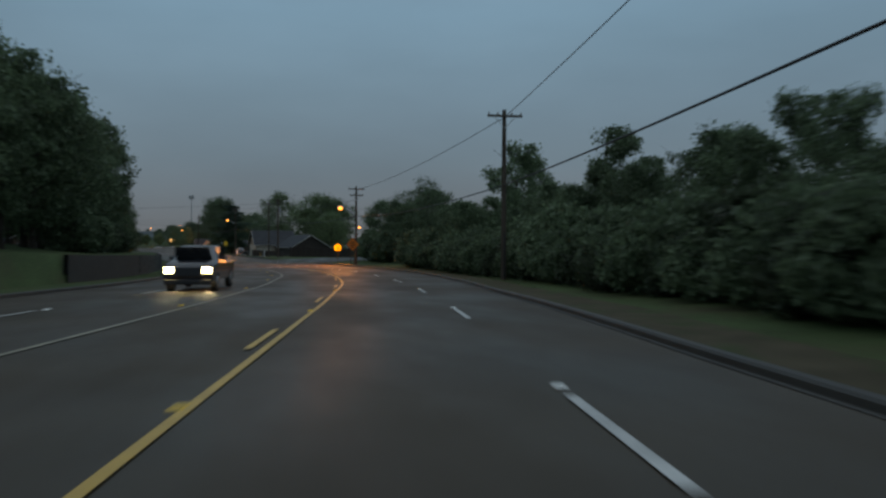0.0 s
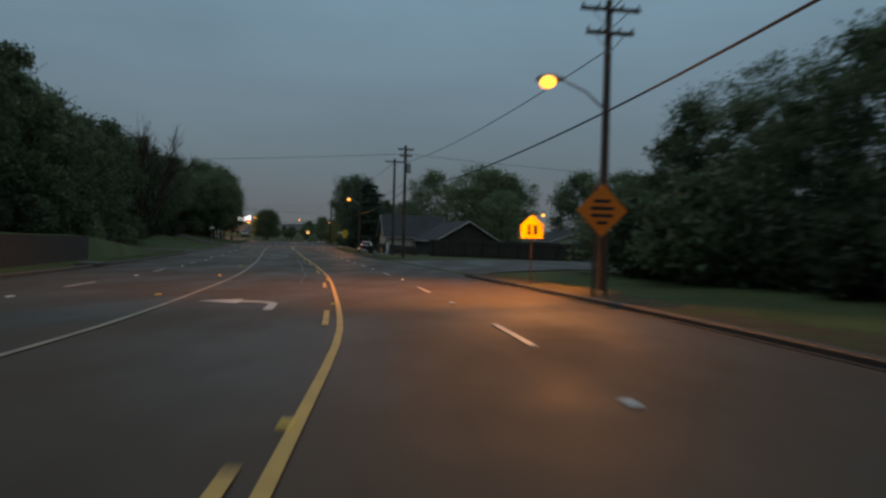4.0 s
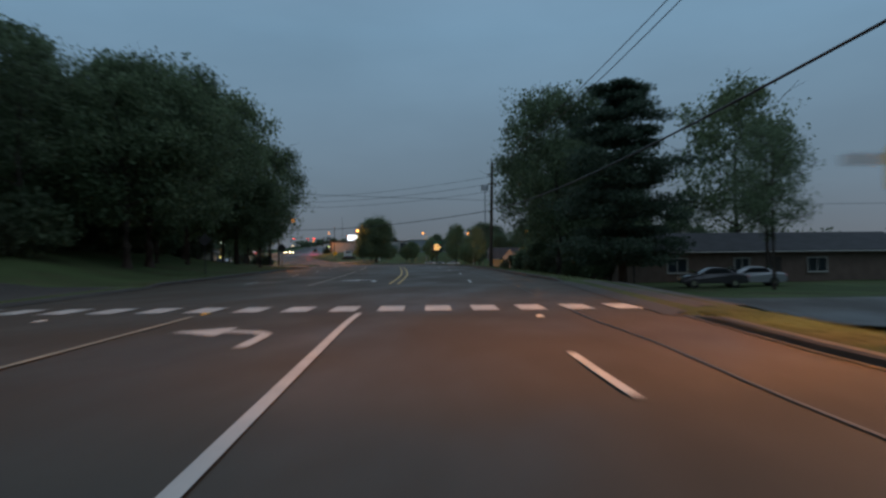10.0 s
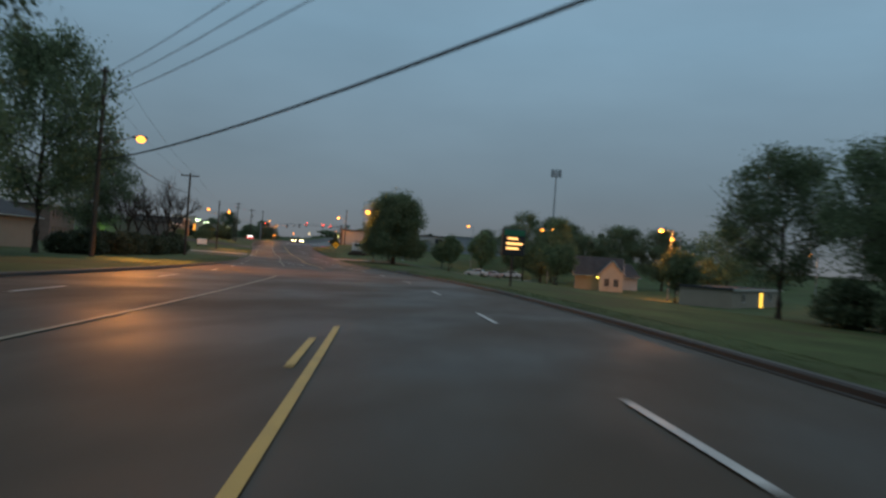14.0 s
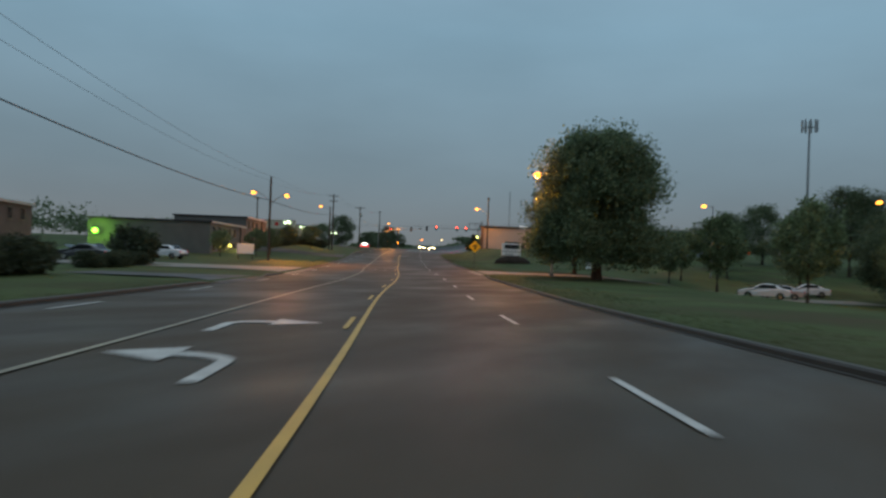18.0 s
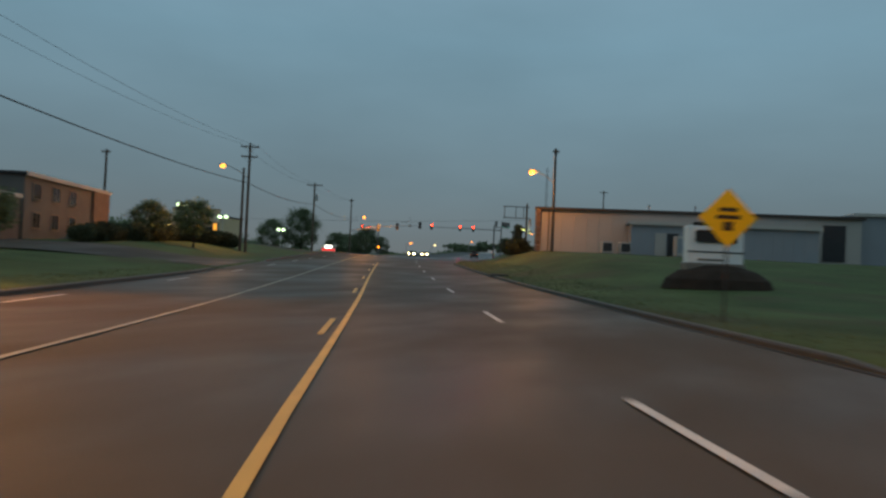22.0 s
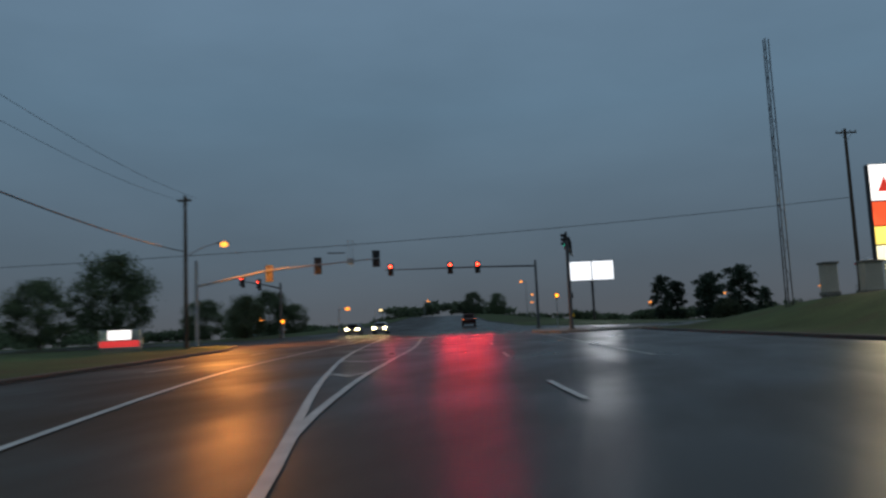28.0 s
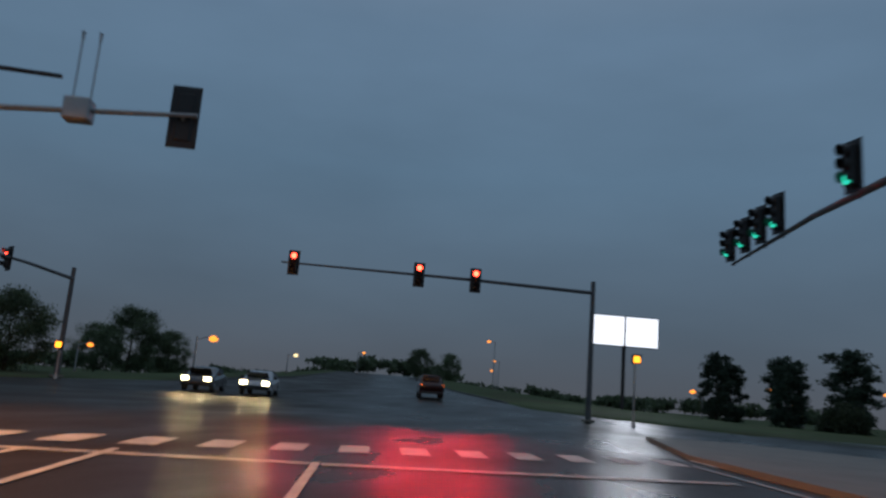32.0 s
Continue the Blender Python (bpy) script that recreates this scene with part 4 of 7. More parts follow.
far = pose(0, 0, -300)
WOOD_LABELS = "leafy wild tree in a dense roadside thicket"
proto = {
    "wood_a": make_tree("thicket_tree", far, WOOD_LABELS, 11, 11.0, 1.2, 4.0, 0.20, LEAF_DARK, 11000, 0.15, 12, spread=0.85, group="thicket trees"),
    "wood_b": make_tree("thicket_tree", far, WOOD_LABELS, 12, 12.5, 2.0, 3.4, 0.18, LEAF_OAK, 9500, 0.15, 12, spread=0.7, group="thicket trees"),
    "wood_c": make_tree("thicket_tree", far, "tall half-bare spring tree in a roadside thicket", 13, 14.0, 4.0, 3.2, 0.17, LEAF_DARK, 6000, 0.10, 14, spread=0.6, group="thicket trees", twigs=6),
    "big_a": make_tree("broadleaf_tree", far, "large leafy oak with open crown", 21, 15.0, 3.0, 6.5, 0.36, LEAF_OAK, 24000, 0.155, 15, spread=0.78, group="broadleaf trees", twigs=4),
    "big_b": make_tree("broadleaf_tree", far, "large dense leafy tree", 22, 13.0, 1.6, 5.5, 0.30, LEAF_DARK, 18000, 0.17, 14, spread=0.9, group="broadleaf trees"),
    "light": make_tree("broadleaf_tree", far, "light green spring tree with airy crown", 23, 12.0, 2.5, 5.0, 0.24, LEAF_LIGHT, 11000, 0.15, 14, spread=0.7, group="broadleaf trees", twigs=4),
    "pine": make_tree("conifer", far, "dark tall broad conifer tree", 24, 14.0, 2.0, 3.6, 0.26, LEAF_PINE, 8000, 0.18, 18, shape=0.55, spread=0.9, group="conifers", squash=0.5),
    "bare": make_bare_tree("bare_tree", far, "bare leafless spring tree with fine twigs", 25, 9.5, "bare trees"),
    "small": make_tree("small_tree", far, "small round planted tree", 26, 6.0, 1.6, 2.4, 0.11, LEAF_LIGHT, 5000, 0.14, 10, spread=0.85, group="small trees"),
    "cypress": make_tree("conifer", far, "narrow pointed dark evergreen tree", 27, 8.0, 0.4, 1.7, 0.14, LEAF_PINE, 6000, 0.15, 14, shape=0.45, spread=1.0, group="conifers", squash=0.7),
    "shrub_a": make_shrub("wild_shrub", far, "dense wild shrub at the thicket edge", 31, 3.4, 2.3, LEAF_DARK, 4500, 0.14, "thicket shrubs"),
    "shrub_b": make_shrub("wild_shrub", far, "dense wild shrub at the thicket edge", 32, 2.4, 1.9, LEAF_HEDGE, 4000, 0.13, "thicket shrubs"),
    "hedge": make_shrub("hedge_shrub", far, "clipped dark evergreen hedge shrub", 33, 1.5, 1.3, LEAF_HEDGE, 4500, 0.09, "hedge shrubs"),
}
_rng = random.Random(5)


def plant(kind, s, d, scale=1.0, tall=1.0, turn=None, label="", sink=0.0):
    p = land(s, d, -sink)
    a = _rng.uniform(0, 360) if turn is None else turn
    src = proto[kind]
    ob = copy_thing(src, pose(p.x, p.y, p.z, 0, 0, a))
    ob.scale = (scale, scale, scale * tall)
    if label:
        tagged(ob, label)
    return ob


TALL = {"big_a": (15.0, 6.5), "big_b": (13.0, 5.5), "light": (12.0, 5.0), "pine": (14.0, 3.6), "cypress": (8.0, 1.7), "small": (6.0, 2.4), "wood_b": (12.5, 3.4), "wood_c": (14.0, 3.2), "hedge": (1.5, 1.3)}


def grow(kind, s, d, top, width, sink=0.0):
    """Plant a tree whose top reaches the height top and whose crown is width across."""
    h, r = TALL[kind]
    k = width / (2.2 * r)
    return plant(kind, s, d, k, (top + sink - land(s, d).z) / (h * k), sink=sink)


def thicket(s0, s1, d0, depth, step, kinds, lo=0.8, hi=1.15):
    s = s0
    side = 1 if d0 > 0 else -1
    while s < s1:
        plant(_rng.choice(kinds), s + _rng.uniform(-1, 1), d0 + side * _rng.uniform(0, depth), _rng.uniform(lo, hi))
        s += step * _rng.uniform(0.75, 1.25)


def shrubs(s0, s1, d0, depth, step, lo=0.7, hi=1.2, kinds=("shrub_a", "shrub_b")):
    s = s0
    side = 1 if d0 > 0 else -1
    while s < s1:
        plant(_rng.choice(kinds), s, d0 + side * _rng.uniform(0, depth), _rng.uniform(lo, hi))
        s += step * _rng.uniform(0.75, 1.25)


# right-hand thicket of the first bend
thicket(-10, 42, 12.8, 2.5, 4.2, ["wood_a", "wood_b", "wood_a"], 0.42, 0.58)
thicket(42, 78, 12.8, 2.5, 4.2, ["wood_a", "wood_b", "wood_a"], 0.44, 0.56)
thicket(78, 104, 15.0, 3.0, 4.6, ["wood_a", "wood_b", "wood_a"], 0.51, 0.70)
thicket(0, 44, 18.5, 5.0, 5.0, ["wood_b", "wood_c", "wood_a"], 0.46, 0.62)
thicket(44, 92, 18.5, 5.0, 5.0, ["wood_b", "wood_c", "wood_c", "wood_a"], 0.45, 0.6)
thicket(92, 112, 18.5, 5.0, 5.0, ["wood_b", "wood_c", "wood_c", "wood_a"], 0.6, 0.82)
shrubs(-4, 77, 10.2, 0.8, 2.0, 0.8, 1.15)
shrubs(-6, 60, 9.0, 0.5, 2.2, 0.5, 0.75)
shrubs(77, 102, 13.0, 1.5, 2.6, 0.9, 1.3)
# left-hand wood on its bank
thicket(20, 150, -20.0, 3.0, 4.8, ["wood_a", "wood_b"], 0.9, 1.15)
thicket(10, 150, -25.5, 6.0, 5.0, ["wood_c", "wood_b", "wood_c"], 1.1, 1.4)
shrubs(60, 150, -18.0, 1.5, 3.5, 0.7, 1.1)
# left-hand wood before and after the crosswalk
thicket(156, 240, -22.5, 4.0, 5.2, ["wood_a", "wood_b", "wood_a"], 0.92, 1.13)
thicket(226, 264, -17.0, 3.0, 5.0, ["wood_b", "big_a", "wood_b"], 0.78, 1.0)
thicket(156, 268, -31.0, 8.0, 6.0, ["wood_a", "wood_b", "wood_c"], 0.9, 1.15)
shrubs(160, 262, -20.0, 3.0, 4.5, 0.7, 1.1)

# ---- poles, lamps, cables, signs ----


def utility_pole(s, d, height, arms=((0.5, 2.4),), label="weathered wooden utility pole with crossarm", lean=(0, 0), transformer=False, turn=0.0, r=0.16):
    """A tapered wooden pole; arms are (drop from the top, length)."""
    t = thing("utility_pole", at(s, d, turn), label, "utility pole", "utility poles")
    bm = tube([(0, 0, -0.4), (lean[0] * 0.5, lean[1] * 0.5, height / 2), (lean[0], lean[1], height)], [r, r * 0.85, r * 0.68], 10)
    part("pole", bm, POLE_WOOD, t)
    for drop, length in arms:
        z = height - drop
        arm = part("crossarm", box((length, 0.10, 0.12), (lean[0], -0.16, z), 0.01), POLE_WOOD, t)
        bm = tube([(lean[0] - length * 0.3, -0.16, z - 0.05), (lean[0], -0.14, z - 0.65)], 0.018, 5)
        tube([(lean[0] + length * 0.3, -0.16, z - 0.05), (lean[0], -0.14, z - 0.65)], 0.018, 5, bm)
        part("brace", bm, GALV, t)
        for x in (-0.46, -0.2, 0.2, 0.46):
            bm = tube([(0, 0, 0), (0, 0, 0.05), (0, 0, 0.09), (0, 0, 0.14)], [0.025, 0.05, 0.035, 0.03], 8)
            part("insulator", bm, CERAMIC, arm, "", pose(lean[0] + x * length, -0.16, z + 0.06))
    if transformer:
        can = part("transformer", tube([(0.32, 0, height - 2.6), (0.32, 0, height - 2.55), (0.32, 0, height - 1.75), (0.32, 0, height - 1.7)], [0.2, 0.24, 0.24, 0.2], 12), GALV, t)
        part("bushing", tube([(0.32, 0, height - 1.7), (0.32, 0, height - 1.5)], [0.04, 0.025], 6), CERAMIC, can)
    part("cable_guard", tube([(0, -r - 0.03, 0), (0, -r - 0.02, 2.6)], 0.035, 6), DARKMETAL, t)
    return t


def street_lamp_arm(s, d, h, to_s, to_d, watts, label="sodium street lamp on a curved bracket", lit=GLOW_SODIUM):
    """A cobra-head lamp at (s, d, h), on a bracket from a pole at (to_s, to_d)."""
    head, foot = road_point(s, d, h), road_point(to_s, to_d, h - 0.9)
    way = Vector((head.x - foot.x, head.y - foot.y, 0))
    reach = way.length
    yaw = math.degrees(math.atan2(way.y, way.x))
    t = thing("street_lamp", pose(foot.x, foot.y, foot.z, 0, 0, yaw), label, "street lamp", "street lamps")
    pts = [(0.05, 0, 0), (reach * 0.35, 0, 0.55), (reach * 0.7, 0, 0.88), (max(reach - 0.45, reach * 0.72), 0, 0.95)]
    part("bracket", tube(pts, [0.045, 0.04, 0.035, 0.03], 8), GALV, t)
    bm = tube([(reach - 0.5, 0, 0.96), (reach - 0.4, 0, 0.98), (reach - 0.05, 0, 1.0), (reach + 0.3, 0, 0.99), (reach + 0.42, 0, 0.97)], [0.06, 0.10, 0.17, 0.14, 0.03], 10)
    part("housing", bm, GALV, t)
    bm = bmesh.new()
    bmesh.ops.create_uvsphere(bm, u_segments=14, v_segments=8, radius=0.29, matrix=Matrix.LocRotScale((reach + 0.02, 0, 0.88), None, (1.0, 0.9, 0.75)))
    part("lens", bm, lit, t, "glowing orange lamp lens")
    if watts:
        a = math.radians(heading(s) + 90)
        road_lamp("street_lamp_light", head - Vector((0, 0, 0.32)), watts, Vector((math.cos(a), math.sin(a), 0)), way.normalized())
    return t


def lamp_pole(s, d, height, watts=0, label="grey steel street lamp with lit sodium head", twin=False, reach=1.6, side=-1, lit=None):
    t = thing("lamp_post", at(s, d), label, "street lamp", "lamp posts")
    part("pole", tube([(0, 0, -0.2), (0, 0, height)], [0.10, 0.06], 10), GALV, t)
    part("base", tube([(0, 0, 0), (0, 0, 0.3)], [0.2, 0.16], 10), CONCRETE, t)
    for k in ((side, -side) if twin else (side,)):
        part("arm", tube([(0, 0, height - 0.25), (k * reach * 0.6, 0, height), (k * reach, 0, height)], [0.04, 0.035, 0.03], 6), GALV, t)
        part("housing", box((0.62, 0.3, 0.14), (k * reach, 0, height + 0.03), 0.04), GALV, t)
        bm = bmesh.new()
        bmesh.ops.create_uvsphere(bm, u_segments=12, v_segments=6, radius=0.32, matrix=Matrix.LocRotScale((k * reach, 0, height - 0.1), None, (1.1, 0.9, 0.75)))
        part("lens", bm, lit or GLOW_SODIUM, t, "glowing orange lamp lens")
        if watts:
            p = t.matrix_basis @ Vector((k * reach, 0, height - 0.32))
            spot_lamp("lamp_post_light", p, p - Vector((0, 0, 5)), watts, SODIUM, 150, 0.15)
    return t


def cable(a, b, sag, r=0.018, label="black overhead cable between utility poles"):
    """A sagging overhead line between two places."""
    a, b = Vector(a), Vector(b)
    pts = [a.lerp(b, i / 16) - Vector((0, 0, sag * 4 * (i / 16) * (1 - i / 16))) for i in range(17)]
    return solid("overhead_cable", tube(pts, r, 5), WIRE, label, "cable", group="overhead cables")


POLES = {}


def pole(key, s, d, height, **kw):
    POLES[key] = (s, d, height)
    return utility_pole(s, d, height, **kw)


pole("r0", -30, 8.6, 9.6)
pole("r1", 41.0, 8.15, 9.3, arms=((0.35, 1.95),))
pole("r2", 91.2, 8.3, 9.4, arms=((0.35, 2.0), (1.1, 1.6)))
pole("r3", 139.2, 8.7, 10.6, arms=((0.4, 1.5), (1.0, 1.2)), transformer=True, label="tall wooden utility pole with transformer can", r=0.17)
pole("r3b", 149.5, 9.2, 10.4, arms=((0.35, 2.1),))
pole("r4", 190.8, 9.2, 11.6, arms=((0.4, 2.0), (0.9, 1.2)))
pole("r5", 262.0, 8.9, 11.5, arms=((1.4, 1.0), (2.4, 0.9)), r=0.2, label="thick leaning wooden utility pole beside the verge", lean=(0.25, 0))
pole("l1", 311.0, -15.8, 11.6, arms=((0.3, 0.5),))
pole("l2", 357.8, -15.4, 9.8, arms=((0.35, 2.1),))
pole("l3", 420.5, -15.7, 9.6, arms=())
pole("l4", 481.0, -14.6, 10.9, arms=((0.4, 1.8), (1.4, 1.6)))
pole("l4b", 481.8, -15.3, 8.4, arms=(), label="short wooden pole leaning beside a taller one")
pole("l5", 515.1, -13.8, 10.0, arms=((0.35, 2.3),), transformer=True)
pole("l6", 556.0, -17.6, 11.0, arms=((0.4, 1.0),))
pole("r6", 474.6, 14.9, 9.6, arms=((0.35, 0.6),))
pole("r7", 560.0, 32.5, 14.0, arms=((0.35, 1.6),))
pole("l7", 484.4, -30.0, 9.2, arms=((0.3, 0.9),))

street_lamp_arm(91.7, 6.5, 6.9, 91.2, 8.3, 2300)
street_lamp_arm(191.8, 7.5, 8.0, 190.8, 9.2, 1450)
street_lamp_arm(311.1, -13.5, 7.55, 311.0, -15.8, 2900)
street_lamp_arm(419.5, -13.7, 7.55, 420.5, -15.6, 2200)
street_lamp_arm(421.0, -17.7, 7.9, 420.5, -15.8, 400)
street_lamp_arm(479.4, -16.8, 8.6, 481.0, -14.7, 850)
street_lamp_arm(474.8, 12.8, 9.15, 474.6, 14.8, 600)
point_lamp("street_lamp_light", road_point(474.8, 12.8, 8.6), 1000, SODIUM, 0.2)
street_lamp_arm(557.2, -15.2, 7.6, 556.0, -17.5, 8000)
lamp_pole(400.2, 13.0, 9.2, 1200, "steel lamp post with lit sodium head beside an oak")
point_lamp("oak_lamp_light", land(400.2, 11.4, 8.7), 3300, SODIUM, 0.2)
lamp_pole(198.7, 43.9, 7.4, 900, "far sodium lamp post behind houses")

for a, b, h, sag in (("r0", "r1", 0.4, 0.5), ("r1", "r2", 0.4, 0.5), ("r2", "r3", 1.6, 0.5), ("r3", "r4", 3.6, 0.4), ("r3b", "r4", 0.3, 0.5), ("r4", "r5", 0.5, 0.8), ("r4", "r5", 0.9, 0.9)):
    (s0, d0, h0), (s1, d1, h1) = POLES[a], POLES[b]
    cable(land(s0, d0, h0 - h), land(s1, d1, h1 - h), sag, 0.02)
# thick telephone cables on the right, lower on the poles
for a, b, ha, hb in (("r0", "r1", 5.2, 5.2), ("r1", "r2", 5.2, 5.8), ("r2", "r3", 5.8, 6.4), ("r3", "r4", 6.4, 6.2)):
    cable(land(POLES[a][0], POLES[a][1], ha), land(POLES[b][0], POLES[b][1], hb), 0.5, 0.035, "thick black telephone cable between utility poles")
cable(road_point(262.0, 8.9, 6.0), road_point(311, -15.8, 6.0), 0.68, 0.04, "thick black telephone cable crossing over the road")
for k, (h0, h1) in enumerate(((9.9, 11.2), (9.1, 10.4), (8.3, 9.6))):
    cable(land(262.0, 8.9, h0), land(311, -15.8, h1), 0.6, 0.02)
cable(land(190.8, 9.2, 6.3), road_point(262.0, 8.9, 6.2), 0.8, 0.04, "thick black telephone cable between utility poles")
cable(land(262, -40, 8.0), land(262, 60, 8.0), 1.0, 0.02, "thin black cable crossing over the road")
cable(land(311, -15.8, 7.2), land(357.8, -15.4, 7.4), 0.5, 0.035, "thick black telephone cable between utility poles")
for a, b in (("l1", "l2"), ("l2", "l3"), ("l3", "l4"), ("l4", "l5"), ("l5", "l6")):
    for x in (-0.8, 0.8):
        p, q = POLES[a], POLES[b]
        cable(land(p[0], p[1] + x, p[2] - 0.2), land(q[0], q[1] + x, q[2] - 0.2), 0.7, 0.010)
for a, b in (("l2", "l3"), ("l3", "l4"), ("l4", "l5"), ("l5", "l6")):
    p, q = POLES[a], POLES[b]
    cable(land(p[0], p[1], 6.9), land(q[0], q[1], 6.9), 0.5, 0.035, "thick black telephone cable between utility poles")
cable(land(552, -62, 6.2), land(556, -17.6, 6.6), 0.3, 0.022, "thin black cable crossing over the road")
cable(land(556, -17.6, 6.6), land(560, 32.5, 8.6), 0.35, 0.022, "thin black cable crossing over the road")
cable(land(148, -50, 8.0), land(139.2, 8.7, 9.8), 0.6, 0.018, "thin black cable crossing over the road")
cable(land(139.2, 8.7, 9.8), land(142, 70, 8.6), 0.6, 0.018, "thin black cable over the houses")


def sign_post(s, d, height, label, faces, category="road sign", turn=0.0, post=DARKMETAL, wood=False):
    """A post with sign plates: each (outline, middle height, material, name)."""
    t = thing("road_sign", at(s, d, turn), label, category, "road signs")
    if wood:
        for x in (-0.18, 0.18):
            part("post", box((0.09, 0.09, height), (x, 0.06, height / 2 - 0.05), 0.006), POLE_WOOD, t)
    else:
        part("post", tube([(0, 0.05, -0.2), (0, 0.05, height)], 0.03, 8), post, t)
    for outline, z, mat, name in faces:
        pl = part(name, plate([(x, y + z) for x, y in outline], 0.012), mat, t)
        for dz in (-0.18, 0.18):
            part("bolt", tube([(0, -0.008, z + dz), (0, -0.02, z + dz)], 0.018, 6), GALV, pl)
    return t


def diamond(r):
    return [(0, -r), (r, 0), (0, r), (-r, 0)]


def inset(outline, k):
    return [(x * k, y * k) for x, y in outline]


def bars(parent, rows, z, mat, y=-0.012):
    """Unreadable print as plain bars: (middle x, height over z, width, height)."""
    for x, dz, w, h in rows:
        part("print_bar", box((w, 0.006, h), (x, y, z + dz)), mat, parent)


o = sign_post(87.8, 7.0, 3.2, "orange diamond roadworks sign on two wooden posts", [(diamond(0.74), 2.43, SIGN_ORANGE, "sign_plate")], wood=True)
bars(o, [(0, 0.26, 0.46, 0.09), (0, 0.06, 0.66, 0.09), (0, -0.14, 0.62, 0.09), (0, -0.34, 0.3, 0.09)], 2.43, SIGN_BLACK)
PENTAGON = [(-0.42, -0.42), (0.42, -0.42), (0.42, 0.1), (0, 0.46), (-0.42, 0.1)]
o = sign_post(94.6, 6.9, 2.5, "yellow pentagon school crossing sign on a post", [(PENTAGON, 2.12, SIGN_YELLOW, "sign_plate")])
bars(o, [(-0.12, -0.08, 0.12, 0.38), (0.12, -0.08, 0.12, 0.34)], 2.1, SIGN_BLACK)
o = sign_post(190.3, 6.9, 3.1, "yellow pentagon school crossing sign with arrow plate", [(inset(PENTAGON, 1.05), 2.5, SIGN_YELLOW, "sign_plate"), ([(-0.3, -0.15), (0.3, -0.15), (0.3, 0.15), (-0.3, 0.15)], 1.83, SIGN_YELLOW, "arrow_plate")])
bars(o, [(-0.12, -0.06, 0.12, 0.38), (0.12, -0.06, 0.12, 0.34), (0, -0.66, 0.34, 0.05)], 2.48, SIGN_BLACK)
part("street_name_plate", box((0.62, 0.012, 0.16), (-0.75, 0.05, 2.45)), SIGN_WHITE, o)
o = sign_post(421.8, 8.05, 3.2, "yellow diamond warning sign on a post", [(diamond(0.72), 2.5, SIGN_YELLOW, "sign_plate")])
bars(o, [(0, 0.2, 0.46, 0.1), (0, 0.02, 0.6, 0.1), (0, -0.2, 0.26, 0.22)], 2.5, SIGN_BLACK)
o = sign_post(229.0, -13.5, 2.7, "dark back of a road sign on a post", [(diamond(0.42), 2.2, DARKMETAL, "sign_plate")])
o = sign_post(266.0, -13.6, 2.6, "dark back of a diamond road sign", [(diamond(0.5), 2.1, DARKMETAL, "sign_plate")])
o = sign_post(155.2, 9.5, 1.3, "short white marker post beside the pavement", [([(-0.06, -0.5), (0.06, -0.5), (0.06, 0.5), (-0.06, 0.5)], 0.75, SIGN_WHITE, "marker_plate")], "marker post")


def reader_board(s, d):
    """A small electronic message board on one post."""
    t = thing("message_board", at(s, d), "dark electronic message board with amber text on a post", "message board")
    part("post", tube([(0, 0, -0.1), (0, 0, 2.6)], 0.09, 10), DARKMETAL, t)
    part("cabinet", box((1.75, 0.35, 2.0), (0, 0, 3.35), 0.05), DARKMETAL, t)
    part("header", box((1.6, 0.03, 0.42), (0, -0.19, 4.05), 0.01), SIGN_GREEN, t)
    for z, w, x in ((3.62, 0.8, -0.1), (3.24, 1.25, 0.05), (2.88, 0.95, -0.1)):
        part("text_bar", box((w, 0.02, 0.16), (x, -0.19, z)), GLOW_LED, t)
    return t


reader_board(316.5, 12.3)


def monument_sign(s, d, turn=0):
    t = thing("monument_sign", at(s, d, turn) @ Matrix.Diagonal((1.28, 1.28, 1.1, 1)), "white monument sign with dark panel on a mulch bed", "monument sign")
    bm = bmesh.new()
    bmesh.ops.create_uvsphere(bm, u_segments=20, v_segments=8, radius=1.0, matrix=Matrix.LocRotScale((0.2, 0, -0.1), None, (2.0, 1.3, 1.05)))
    part("mulch_bed", bm, MULCH, t)
    part("plinth", box((2.1, 0.6, 0.5), (0, 0, 0.72), 0.03), CONCRETE, t)
    part("body", box((2.0, 0.45, 1.75), (0, 0, 1.6), 0.03), SIGN_WHITE, t)
    part("panel", box((1.5, 0.03, 0.5), (0, -0.235, 2.05), 0.05), SIGN_BLACK, t)
    part("top_cap", tube([(-0.7, 0, 2.46), (0.7, 0, 2.46)], 0.2, 10), MULCH, t, "dark rounded top cap")
    part("groove", box((2.02, 0.02, 0.06), (0, -0.226, 1.42)), SIGN_BLACK, t)
    part("text_bar", box((0.9, 0.012, 0.09), (-0.2, -0.232, 1.1)), CONCRETE, t)
    return t


monument_sign(437.5, 14.6)

# ---- houses and other buildings ----


def wall_window(parent, x, z, w, h, y=0.0, m=None, trim=None):
    """A framed window: frame, two panes and a sill."""
    m = m or Matrix.Identity(4)
    base = m @ pose(x, y, z)
    bm = bmesh.new()
    for sx, sz, px, pz in ((w + 0.16, 0.08, 0, h / 2 + 0.04), (w + 0.16, 0.08, 0, -h / 2 - 0.04), (0.08, h, -w / 2 - 0.04, 0), (0.08, h, w / 2 + 0.04, 0), (0.05, h, 0, 0)):
        box((sx, 0.07, sz), (px, -0.03, pz), 0, bm)
    win = part("window", bm, trim or TRIM, parent, "", base)
    part("pane", box((w, 0.02, h), (0, 0.0, 0)), GLASS_DARK, win)
    part("sill", box((w + 0.26, 0.12, 0.05), (0, -0.07, -h / 2 - 0.1)), trim or TRIM, win)
    return win


